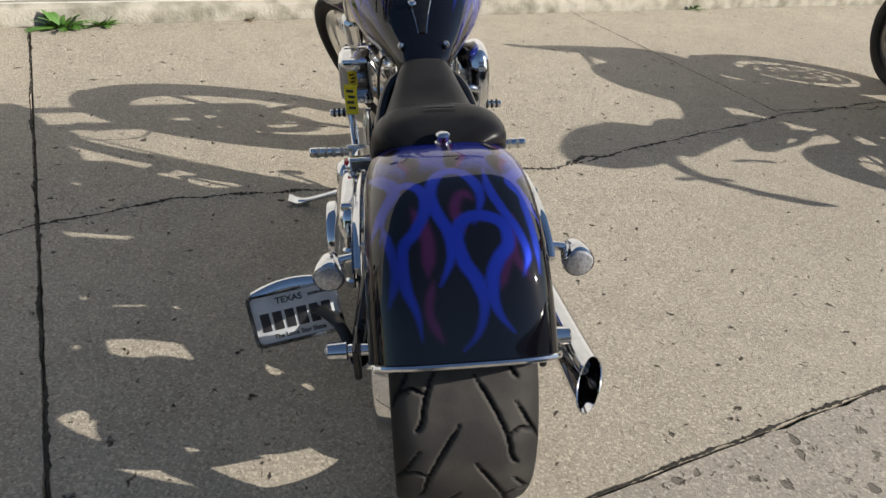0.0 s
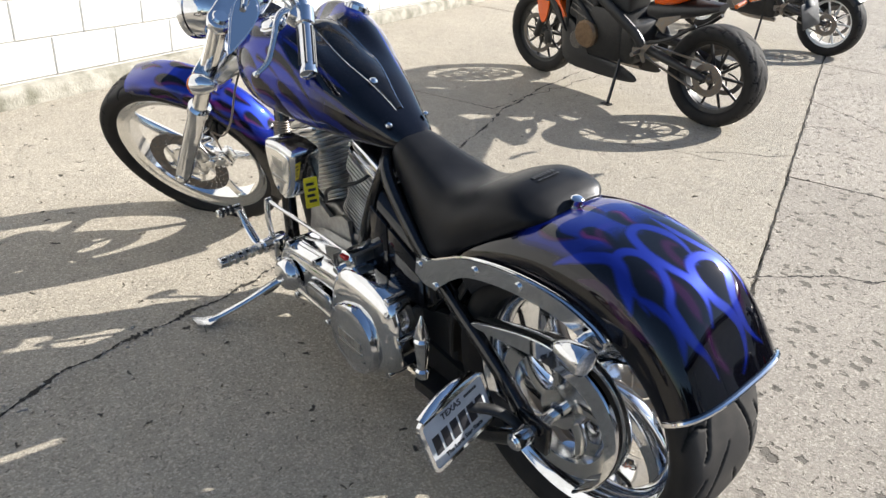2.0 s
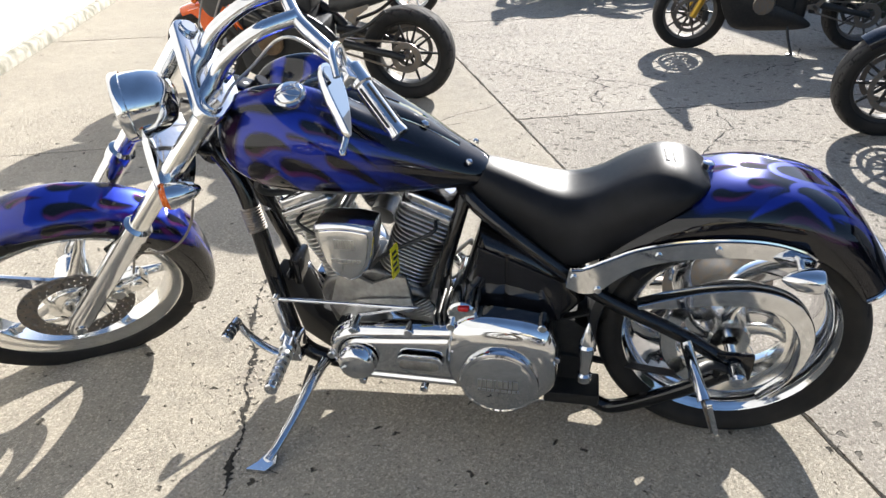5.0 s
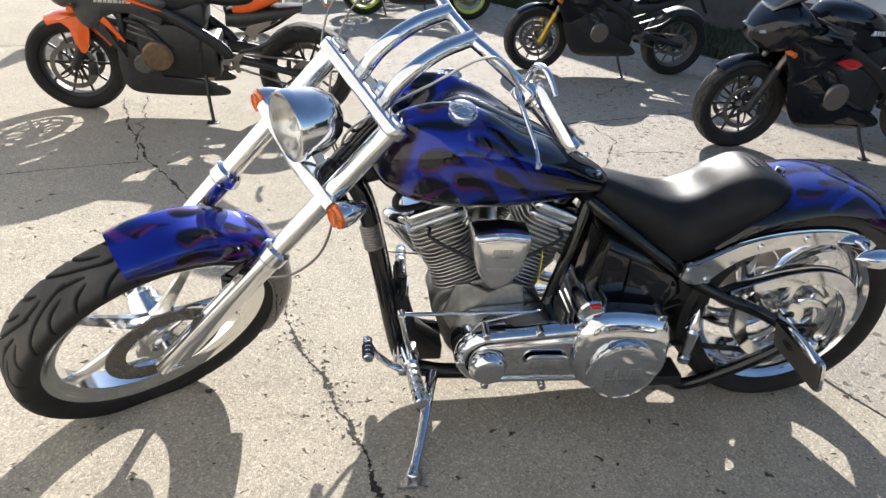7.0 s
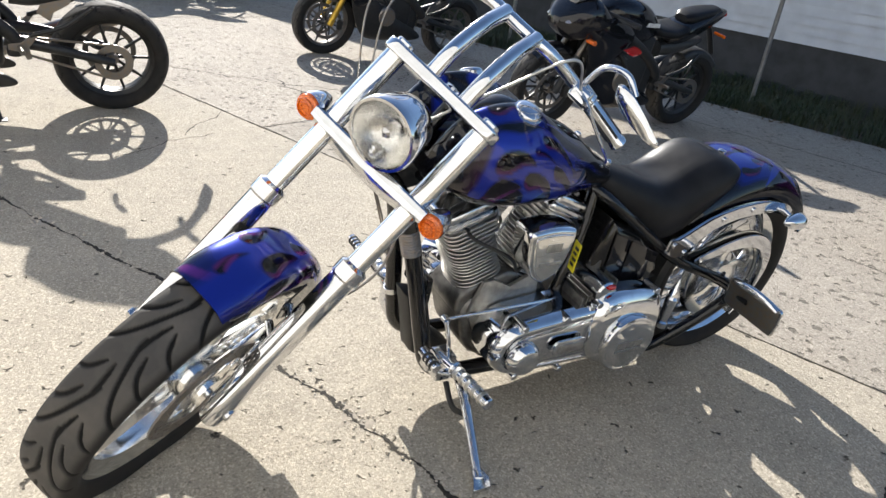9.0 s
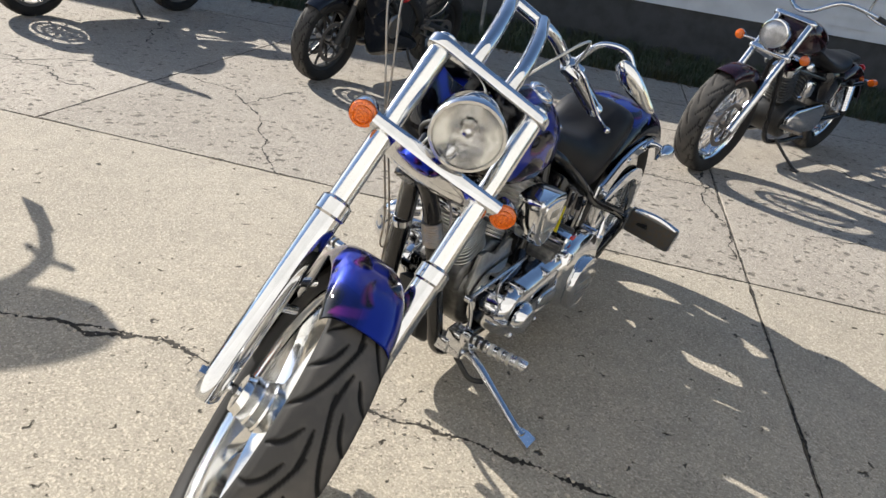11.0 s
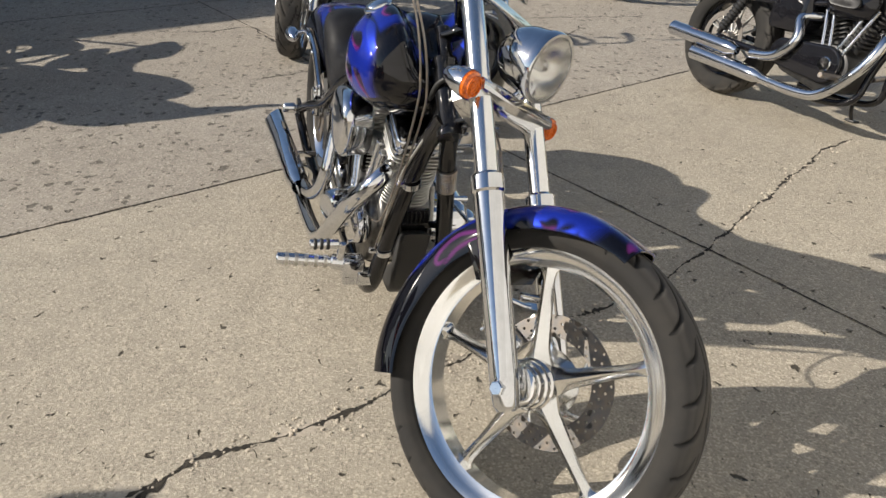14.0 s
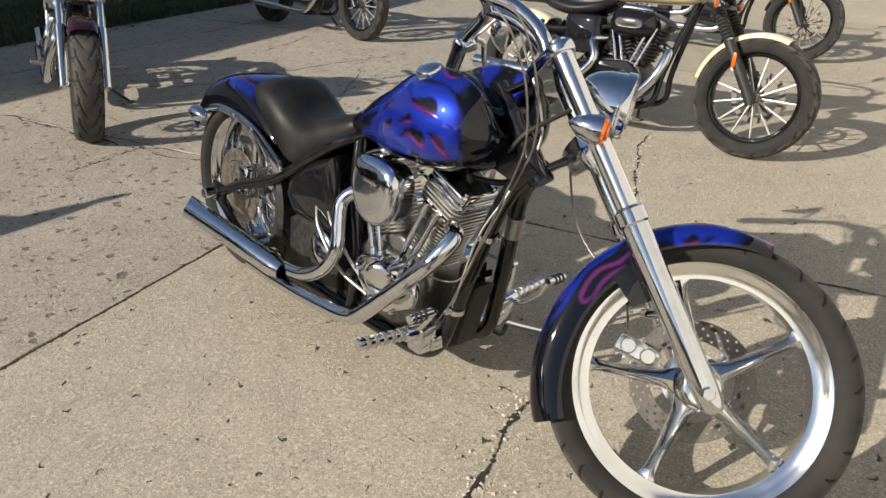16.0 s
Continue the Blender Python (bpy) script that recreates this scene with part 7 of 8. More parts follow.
def sport_bike(rear, front, label, main, accent, lower, wheel_mat, lean=9, tail=None, stripe=None, gold=None, marks=False, faired=True, half=False):
    """A faired sports motorcycle on its side stand."""
    m, L = placed(rear, front, lean)
    b = thing("motorcycle", m, label, "motorcycle", "other motorcycles in the yard")
    fy = L
    wheel(b, fy, 0.298, 0.12, 0.222, 10, wheel_mat, wheel_mat, "front_wheel", (-0.07, 0.07))
    wheel(b, 0, 0.305, 0.165, 0.224, 10, wheel_mat, wheel_mat, "rear_wheel", (0.09,))
    top = (fy - 0.255, 0.86)
    for s in (-1, 1):
        bm = bmesh.new()
        cyl(bm, (s * 0.095, fy - 0.01, 0.29), (s * 0.095, fy - 0.12, 0.56), 0.027, seg=16)
        leg = part("fork_leg", bm, gold or SATINBLACK, b)
        rod(leg, "stanchion", (s * 0.095, fy - 0.115, 0.55), (s * 0.095, top[0], top[1]), 0.0205, STEEL)
        block(b, "caliper", (s * 0.085, fy - 0.115, 0.30), (0.04, 0.05, 0.09), SATINBLACK)
        rod(b, "handlebar", (s * 0.09, top[0] - 0.01, 0.875), (s * 0.33, top[0] - 0.10, 0.855), 0.012, SATINBLACK)
        rod(b, "grip", (s * 0.22, top[0] - 0.06, 0.863), (s * 0.34, top[0] - 0.105, 0.855), 0.018, GRIPRUBBER)
        pipe(b, "lever", [(s * 0.20, top[0] - 0.02, 0.862), (s * 0.27, top[0] - 0.03, 0.855), (s * 0.33, top[0] - 0.07, 0.85)], 0.006, SATINBLACK)
        mirror_ = pipe(b, "mirror", [(s * 0.10, fy - 0.10, 0.99), (s * 0.18, fy - 0.12, 1.06), (s * 0.23, fy - 0.14, 1.08)], 0.009, SATINBLACK)
        bm = body([(fy - 0.115, 0.03, 1.105, 1.06), (fy - 0.13, 0.06, 1.118, 1.05), (fy - 0.15, 0.068, 1.12, 1.05), (fy - 0.155, 0.06, 1.115, 1.055)], 16)
        moved(bm, Matrix.Translation((s * 0.275, 0, 0)))
        part("mirror_shell", bm, SATINBLACK, mirror_)
    front_f = arch(fy, 0.298, 0.322, 0.135, 0.05, 66 if half else 48, 150)
    part("front_fender", front_f, accent, b)
    # fairing
    nose = body([(fy + 0.10, 0.05, 0.80, 0.74), (fy + 0.06, 0.12, 0.86, 0.70), (fy - 0.02, 0.19, 0.94, 0.66), (fy - 0.12, 0.21, 0.97, 0.68), (fy - 0.24, 0.20, 0.90, 0.72), (fy - 0.30, 0.17, 0.85, 0.74)])
    nose_p = part("nose_fairing", nose, main, b)
    scr = body([(fy + 0.02, 0.08, 0.93, 0.90), (fy - 0.06, 0.13, 1.04, 0.94), (fy - 0.14, 0.135, 1.13, 0.96), (fy - 0.17, 0.12, 1.15, 1.00), (fy - 0.18, 0.09, 1.15, 1.06)], 20)
    part("windscreen", scr, SMOKE, nose_p)
    for s in (-1, 1):
        bm = panel([(fy + 0.085, 0.785), (fy + 0.02, 0.845), (fy - 0.05, 0.80), (fy + 0.00, 0.765)], 0.105, 0.03, side=s)
        part("headlamp", bm, CLEARLENS, nose_p)
        if half:
            bm = panel([(fy - 0.02, 0.82), (fy - 0.20, 0.87), (fy - 0.45, 0.82), (fy - 0.62, 0.74), (fy - 0.50, 0.68), (fy - 0.30, 0.66), (fy - 0.20, 0.58), (fy - 0.13, 0.60), (fy - 0.07, 0.72)], 0.175, 0.03, side=s)
            part("side_fairing", bm, main, b)
            bm = panel([(fy - 0.10, 0.76), (fy - 0.19, 0.70), (fy - 0.30, 0.50), (fy - 0.35, 0.40), (fy - 0.24, 0.52), (fy - 0.15, 0.64)], 0.165, 0.012, side=s)
            part("radiator_shroud", bm, lower, b)
            bm = panel([(fy - 0.30, 0.50), (fy - 0.40, 0.46), (fy - 0.50, 0.30), (fy - 0.78, 0.265), (fy - 0.93, 0.205), (fy - 0.88, 0.165), (fy - 0.55, 0.160), (fy - 0.34, 0.185), (fy - 0.29, 0.32)], 0.135, 0.020, side=s)
            part("belly_pan", bm, DARKPLASTIC, b)
            bm = panel([(fy + 0.03, 0.60), (fy - 0.10, 0.625), (fy - 0.145, 0.56), (fy - 0.125, 0.44), (fy - 0.085, 0.40), (fy - 0.05, 0.47), (fy - 0.03, 0.55)], 0.118, 0.010, 0.006, side=s)
            part("fork_guard", bm, accent, b)
        elif faired:
            bm = panel([(fy - 0.02, 0.80), (fy - 0.20, 0.86), (fy - 0.45, 0.80), (fy - 0.50, 0.70), (fy - 0.36, 0.56), (fy - 0.22, 0.50), (fy - 0.14, 0.58), (fy - 0.08, 0.70)], 0.185, 0.035, side=s)
            part("side_fairing", bm, main, b)
            bm = panel([(fy - 0.16, 0.56), (fy - 0.36, 0.60), (fy - 0.55, 0.45), (fy - 0.88, 0.30), (fy - 0.90, 0.22), (fy - 0.55, 0.20), (fy - 0.34, 0.22), (fy - 0.24, 0.34)], 0.155, 0.03, side=s)
            part("belly_pan", bm, lower, b)
        if stripe:
            bm = panel([(fy + 0.04, 0.835), (fy - 0.16, 0.838), (fy - 0.40, 0.778), (fy - 0.60, 0.700), (fy - 0.41, 0.752), (fy - 0.17, 0.806)], 0.207, 0.004, 0.008, side=s)
            part("stripe", bm, stripe, b)
            bm = panel([(fy - 0.13, 0.735), (fy - 0.22, 0.700), (fy - 0.33, 0.560), (fy - 0.36, 0.50), (fy - 0.27, 0.590), (fy - 0.18, 0.670)], 0.184, 0.004, 0.008, side=s)
            part("stripe", bm, stripe, b)
            bm = panel([(fy + 0.03, 0.885), (fy - 0.20, 0.925), (fy - 0.46, 0.905), (fy - 0.20, 0.905), (fy + 0.00, 0.868)], 0.192, 0.004, 0.008, side=s)
            part("stripe", bm, stripe, b)
            bm = bmesh.new()
            mm_ = Matrix.Translation((s * 0.208, fy - 0.33, 0.745)) @ Matrix.Rotation(radians(90 * s), 4, "Z") @ Matrix.Rotation(radians(90), 4, "X")
            bars(bm, 0.20, 0.03, ((0.0, 0.55),), mm_, 3)
            part("marking", bm, SATIN, b)
        if marks:
            bm = bmesh.new()
            mm_ = Matrix.Translation((s * 0.158, fy - 0.66, 0.825)) @ Matrix.Rotation(radians(90 * s), 4, "Z") @ Matrix.Rotation(radians(82), 4, "X")
            bars(bm, 0.17, 0.04, ((0.0, 0.7),), mm_, 12)
            part("marking", bm, WHITEPLASTIC, b)
            bm = panel([(fy - 0.40, 0.66), (fy - 0.50, 0.69), (fy - 0.58, 0.65), (fy - 0.50, 0.62)], 0.226, 0.004, 0.006, side=s)
            part("marking", bm, REDLENS, b)
    # tank, seat, tail
    part("fuel_tank", body([(fy - 0.30, 0.08, 0.90, 0.76), (fy - 0.38, 0.14, 0.965, 0.70), (fy - 0.52, 0.165, 0.975, 0.66), (fy - 0.68, 0.15, 0.93, 0.66), (fy - 0.80, 0.10, 0.85, 0.68), (fy - 0.84, 0.06, 0.81, 0.70)]), main if not stripe else DARKPLASTIC, b)
    part("rider_seat", body([(fy - 0.78, 0.07, 0.82, 0.74), (fy - 0.86, 0.12, 0.80, 0.72), (fy - 1.00, 0.145, 0.80, 0.72), (fy - 1.12, 0.13, 0.83, 0.74), (fy - 1.16, 0.08, 0.83, 0.77)]), LEATHER, b)
    part("pillion_seat", body([(fy - 1.12, 0.06, 0.88, 0.82), (fy - 1.18, 0.10, 0.915, 0.83), (fy - 1.34, 0.095, 0.95, 0.87), (fy - 1.46, 0.06, 0.965, 0.91)]), LEATHER, b)
    tl = part("tail", body([(fy - 0.98, 0.09, 0.76, 0.66), (fy - 1.10, 0.13, 0.83, 0.68), (fy - 1.28, 0.12, 0.90, 0.76), (fy - 1.46, 0.08, 0.945, 0.85), (fy - 1.56, 0.04, 0.95, 0.90)]), tail or main, b)
    block(tl, "tail_light", (0, fy - 1.565, 0.915), (0.08, 0.03, 0.03), REDLENS)
    if not half:
        bm = bmesh.new()
        tube(bm, [(0, fy - 1.42, 0.86), (0, fy - 1.52, 0.74), (0, fy - 1.62, 0.60)], 0.03, 10, flat=0.5)
        part("plate_hanger", bm, SATINBLACK, tl)
    for s in (-1, 1):
        rod(tl, "rear_signal", (s * 0.03, fy - 1.53, 0.77), (s * 0.13, fy - 1.54, 0.765), 0.012, AMBER)
        rod(nose_p, "front_signal", (s * 0.17, fy - 0.09, 0.70), (s * 0.245, fy - 0.10, 0.70), 0.017, AMBER)
    # engine and chassis
    block(b, "engine", (0, fy - 0.60, 0.44), (0.30, 0.40, 0.34), SATINBLACK, 0.04)
    part("cylinder_block", moved((lambda q: (box(q, (0, 0, 0), (0.28, 0.20, 0.26), r=0.02), q)[1])(bmesh.new()), pose(0, fy - 0.47, 0.60, 20, 0, 0)), DARKPLASTIC, b)
    rod(b, "clutch_cover", (0.14, fy - 0.68, 0.42), (0.185, fy - 0.68, 0.42), 0.085, BRONZE)
    rod(b, "alternator_cover", (-0.14, fy - 0.53, 0.42), (-0.190, fy - 0.53, 0.42), 0.092, BRONZE if stripe else STEEL)
    rod(b, "generator_cover", (-0.135, fy - 0.44, 0.36), (-0.165, fy - 0.44, 0.36), 0.060, DARKCAST)
    block(b, "gearbox", (0, fy - 0.78, 0.40), (0.27, 0.22, 0.26), SATINBLACK, 0.04)
    block(b, "airbox", (0, fy - 0.62, 0.66), (0.24, 0.40, 0.14), DARKPLASTIC, 0.03)
    part("undertray", body([(0.48, 0.09, 0.68, 0.58), (0.36, 0.10, 0.70, 0.58), (0.15, 0.085, 0.72, 0.64), (0.02, 0.05, 0.73, 0.69)]), DARKPLASTIC, b)
    for s in (-1, 1):
        pipe(b, "coolant_hose", [(s * 0.13, fy - 0.36, 0.62), (s * 0.16, fy - 0.46, 0.60), (s * 0.155, fy - 0.56, 0.50), (s * 0.13, fy - 0.62, 0.42)], 0.016, GRIPRUBBER)
        for k in range(4):
            bm = bmesh.new()
            box(bm, (s * 0.146, 0, -0.07 + 0.035 * k), (0.012, 0.17, 0.012), r=0.003)
            moved(bm, pose(0, fy - 0.47, 0.60, 20, 0, 0))
            part("cylinder_rib", bm, DARKCAST, b)
    if half:
        for s in (-1, 1):
            bm = bmesh.new()
            prism(bm, [(0.20, 0.66), (0.34, 0.62), (0.36, 0.58), (0.30, 0.54), (0.285, 0.585), (0.21, 0.635)], s * 0.150, s * 0.158, SIDE, 0.002 * s)
            part("peg_bracket", bm, STEEL, b)
            rod(tl, "hanger_signal", (s * 0.03, fy - 1.80, 0.93), (s * 0.16, fy - 1.81, 0.925), 0.014, AMBER)
        part("tail_tip", body([(fy - 1.28, 0.080, 1.05, 0.90), (fy - 1.42, 0.100, 1.14, 0.93), (fy - 1.58, 0.100, 1.19, 0.96), (fy - 1.72, 0.080, 1.21, 1.01), (fy - 1.82, 0.035, 1.20, 1.10)]), main, tl)
        bm = bmesh.new()
        tube(bm, [(0, fy - 1.48, 0.94), (0, fy - 1.66, 0.97), (0, fy - 1.80, 0.92), (0, fy - 1.88, 0.80)], 0.045, 10, flat=0.35)
        part("plate_hanger", bm, SATINBLACK, tl)
        bm = bmesh.new()
        prism(bm, rounded(0.18, 0.13, 0.012, 4), -0.003, 0.003, pose(0, fy - 1.89, 0.76, 72, 0, 0), 0.001)
        part("plate_carrier", bm, SATINBLACK, tl)
    block(b, "radiator", (0, fy - 0.335, 0.55), (0.30, 0.035, 0.26), SATINBLACK)
    for s in (-1, 1):
        bm = bmesh.new()
        tube(bm, [(s * 0.03, fy - 0.27, 0.83), (s * 0.13, fy - 0.42, 0.76), (s * 0.15, fy - 0.70, 0.62), (s * 0.13, fy - 0.92, 0.46), (s * 0.12, fy - 0.94, 0.34)], 0.028, 12, flat=1.3)
        part("frame_spar", bm, SATINBLACK, b)
        bm = bmesh.new()
        tube(bm, [(s * 0.11, fy - 0.90, 0.42), (s * 0.13, 0.30, 0.385), (s * 0.125, 0.0, 0.315)], [0.035, 0.028, 0.022], 12)
        part("swingarm", bm, SATINBLACK, b)
        bm = bmesh.new()
        prism(bm, [(0.36, 0.47), (0.38, 0.48), (0.44, 0.42), (0.50, 0.41), (0.50, 0.385), (0.44, 0.375), (0.42, 0.335), (0.40, 0.34), (0.41, 0.40)], s * 0.165, s * 0.172, SIDE, 0.002 * s)
        part("heel_plate", bm, STEEL, b)
        rod(b, "foot_peg", (s * 0.16, 0.45, 0.40), (s * 0.26, 0.44, 0.40), 0.013, STEEL)
        bm = bmesh.new()
        tube(bm, [(s * 0.14, 0.10, 0.62), (s * 0.17, 0.24, 0.52), (s * 0.165, 0.40, 0.46)], 0.012, 10)
        part("subframe_tube", bm, SATINBLACK, b)
    bm = bmesh.new()
    lathe(bm, [(-0.003, 0.06), (-0.003, 0.098), (0.003, 0.098), (0.003, 0.06)], Matrix.Translation((-0.095, 0, 0.305)) @ SIDE, 40, closed=True)
    part("sprocket", bm, STEEL, b)
    bm = bmesh.new()
    hp = hull([(0, 0.305, 0.102), (0.52, 0.40, 0.04)], 40)
    ip = inset(hp, 0.012)
    loft(bm, [[(-0.100, *p) for p in hp], [(-0.090, *p) for p in hp], [(-0.090, *p) for p in ip], [(-0.100, *p) for p in ip]], wrap=True)
    part("chain", bm, STEEL, b)
    if not half:
        part("rear_hugger", arch(0, 0.305, 0.335, 0.17, 0.05, 60, 135), DARKPLASTIC, b)
    pipe(b, "header_pipe", [(0.04, fy - 0.36, 0.55), (0.05, fy - 0.30, 0.36), (0.06, fy - 0.45, 0.22), (0.10, fy - 0.80, 0.20)], 0.022, STEEL)
    bm = bmesh.new()
    tube(bm, [(0.14, fy - 0.85, 0.26), (0.19, 0.35, 0.34), (0.205, 0.10, 0.42), (0.21, -0.06, 0.47)], [0.035, 0.055, 0.058, 0.05], 16)
    part("muffler", bm, SATINBLACK if not stripe else STEEL, b)
    st = pipe(b, "side_stand", [(-0.13, 0.62, 0.30), (-0.20, 0.60, 0.16), (-0.285, 0.57, 0.05)], 0.011, SATINBLACK)
    block(st, "foot", (-0.29, 0.575, 0.048), (0.05, 0.07, 0.012), SATINBLACK, 0.004)
    return b


def cruiser(rear, front, label, paint_, wheels="cast", lean=8, chrome_front=True, steer=0.0, exhaust_mat=CHROME, engine_mat=CHROME, fender_mat=None, guards=False, spoke_mat=SATIN):
    """A V-twin cruiser on its side stand."""
    m, L = placed(rear, front, lean)
    b = thing("motorcycle", m, label, "motorcycle", "other motorcycles in the yard")
    fy, R = L, 0.325
    rk = radians(31)
    U = Vector((0, -math.sin(rk), math.cos(rk)))
    wire = wheels == "wire"
    sm = CHROME if wire else spoke_mat
    wheel(b, fy, R, 0.150 if chrome_front else 0.115, 0.245, 36 if wire else 13, CHROME if wire else BLACK, sm, "front_wheel", (-0.065,), wire)
    wheel(b, 0, 0.315, 0.15, 0.215, 36 if wire else 13, CHROME if wire else BLACK, sm, "rear_wheel", (0.08,), wire)
    ax = Vector((0, fy, R))
    fm = CHROME if chrome_front else SATINBLACK
    for s in (-1, 1):
        e = Vector((s * 0.105, 0, 0))
        leg = rod(b, "fork_leg", ax + e - U * 0.03, ax + e + U * 0.33, 0.0285, fm)
        rod(leg, "stanchion", ax + e + U * 0.32, ax + e + U * 0.76, 0.0205, CHROME)
        if not chrome_front:
            bm = bmesh.new()
            lathe(bm, [(0.0095 * k, 0.034 if k % 2 else 0.027) for k in range(17)], axis(ax + e + U * 0.34, U), 16)
            part("fork_gaiter", bm, GRIPRUBBER, leg)
            block(leg, "reflector", tuple(ax + e + U * 0.22 + Vector((s * 0.03, 0, 0))), (0.008, 0.02, 0.075), AMBER, 0.003)
        sg = rod(b, "turn_signal_stalk", ax + e + U * 0.54, ax + e + U * 0.54 + Vector((s * 0.09, 0.03, 0)), 0.007, CHROME)
        bm = bmesh.new()
        lathe(bm, [(-0.05, 0.0005), (-0.04, 0.018), (-0.01, 0.030), (0.004, 0.030)], axis(ax + e + U * 0.54 + Vector((s * 0.115, 0.03, 0)), (0, 1, 0)), 20)
        part("signal_shell", bm, CHROME if chrome_front else SATINBLACK, sg)
        bm = bmesh.new()
        lathe(bm, [(0.003, 0.030), (0.012, 0.027), (0.018, 0.015), (0.019, 0.0005)], axis(ax + e + U * 0.54 + Vector((s * 0.115, 0.03, 0)), (0, 1, 0)), 20)
        part("signal_lens", bm, AMBER, sg)
    for k in (0.50, 0.74):
        bm = bmesh.new()
        prism(bm, hull([(-0.105, 0, 0.034), (0.105, 0, 0.034), (0, -0.05, 0.03)]), -0.012, 0.012, Matrix.Translation(ax + U * k) @ Matrix.Rotation(rk, 4, "X"), 0.004)
        part("fork_clamp", bm, fm, b)
    hm = axis(ax + U * 0.63 + Vector((0, 0.12, 0.0)), (0, 1, -0.08), (1, 0, 0))
    bm = bmesh.new()
    lathe(bm, [(-0.13, 0.0005), (-0.12, 0.035), (-0.08, 0.070), (-0.03, 0.085), (0.0, 0.088), (0.012, 0.088), (0.014, 0.080), (0.0, 0.078)], hm, 36)
    hl = part("headlamp", bm, CHROME if chrome_front else GLOSSDARK, b)
    bm = bmesh.new()
    lathe(bm, [(0.002, 0.079), (0.010, 0.070), (0.018, 0.035), (0.020, 0.0005)], hm, 32)
    part("lens", bm, CLEARLENS, hl)
    bm = bmesh.new()
    topc = ax + U * 0.78
    tube(bm, [topc + Vector(v) for v in ((-0.40, -0.36, 0.06), (-0.30, -0.24, 0.10), (-0.18, -0.06, 0.12), (-0.05, 0, 0.03), (0.05, 0, 0.03), (0.18, -0.06, 0.12), (0.30, -0.24, 0.10), (0.40, -0.36, 0.06))], 0.0125, 12, 6)
    hb = part("handlebar", bm, CHROME if chrome_front else SATINBLACK, b)
    for s in (-1, 1):
        rod(hb, "grip", topc + Vector((s * 0.325, -0.27, 0.092)), topc + Vector((s * 0.405, -0.365, 0.058)), 0.018, GRIPRUBBER)
        pipe(hb, "lever", [topc + Vector(v) for v in ((s * 0.29, -0.19, 0.095), (s * 0.36, -0.24, 0.07), (s * 0.43, -0.33, 0.05))], 0.006, CHROME)
        mi = pipe(hb, "mirror", [topc + Vector(v) for v in ((s * 0.28, -0.22, 0.11), (s * 0.31, -0.16, 0.20), (s * 0.36, -0.15, 0.25))], 0.007, CHROME if chrome_front else SATINBLACK)
        bm = body([(0.0, 0.03, 0.03, -0.03), (-0.012, 0.062, 0.045, -0.045), (-0.022, 0.064, 0.047, -0.047), (-0.026, 0.058, 0.04, -0.04)], 18)
        moved(bm, Matrix.Translation(topc + Vector((s * 0.37, -0.15, 0.27))))
        part("mirror_shell", bm, CHROME if chrome_front else SATINBLACK, mi)
    part("front_fender", arch(fy, R, R + (0.035 if chrome_front else 0.018), 0.150 if chrome_front else 0.122, 0.075 if chrome_front else 0.026, 62 if chrome_front else 68, 152 if chrome_front else 168), fender_mat or paint_, b)
    part("rear_fender", arch(0, 0.315, 0.365 if chrome_front else 0.345, 0.215 if chrome_front else 0.185, 0.10 if chrome_front else 0.05, 20 if chrome_front else 60, 165 if chrome_front else 150), fender_mat or paint_, b)
    part("fuel_tank", body([(fy - 0.36, 0.06, 0.90, 0.82), (fy - 0.40, 0.12, 0.965, 0.77), (fy - 0.52, 0.140, 0.975, 0.755), (fy - 0.68, 0.125, 0.935, 0.75), (fy - 0.82, 0.085, 0.86, 0.745), (fy - 0.88, 0.05, 0.81, 0.75)]), paint_, b)
    part("seat", body([(fy - 0.86, 0.06, 0.79, 0.72), (fy - 0.95, 0.13, 0.745, 0.67), (fy - 1.10, 0.155, 0.725, 0.64), (fy - 1.25, 0.14, 0.745, 0.66), (fy - 1.34, 0.10, 0.745, 0.69), (fy - 1.52, 0.08, 0.745, 0.69), (fy - 1.60, 0.05, 0.72, 0.69)]), LEATHER, b)
    # engine
    cy = fy - 0.72
    bm = bmesh.new()
    prism(bm, hull([(cy, 0.32, 0.12), (cy - 0.22, 0.33, 0.09)]), -0.12, 0.12, SIDE, 0.02)
    eng = part("engine", bm, SATINBLACK, b)
    for sg in (-1, 1):
        cm = Matrix.Translation((0, cy, 0.345)) @ Matrix.Rotation(-radians(22.5) * sg, 4, "X")
        bm = bmesh.new()
        prism(bm, rounded(0.11, 0.11, 0.03, 3), 0.08, 0.31, cm, 0.002, 1)
        cl = part("cylinder", bm, SATINBLACK, eng)
        for k in range(9):
            bm = bmesh.new()
            prism(bm, rounded(0.145, 0.145, 0.03, 3), 0.12 + 0.021 * k, 0.129 + 0.021 * k, cm, 0.002, 1)
            part("cooling_fin", bm, SATINBLACK if not chrome_front else DARKCAST, cl)
        bm = bmesh.new()
        prism(bm, rounded(0.15, 0.15, 0.03, 4), 0.305, 0.36, cm, 0.012)
        part("rocker_cover", bm, engine_mat, cl)
        for dx in (-0.02, 0.02):
            p, q = Vector((0.12, cy + dx + 0.03 * sg, 0.38)), cm @ Vector((0.085, dx, 0.31))
            rod(cl, "pushrod_tube", p, q, 0.010, CHROME)
    bm = panel([(cy - 0.14, 0.64), (cy - 0.09, 0.71), (cy + 0.09, 0.71), (cy + 0.14, 0.64), (cy + 0.09, 0.57), (cy - 0.09, 0.57)], 0.115, 0.055, 0.02, 1)
    ac = part("air_cleaner", bm, GLOSSDARK if not chrome_front else CHROME, eng)
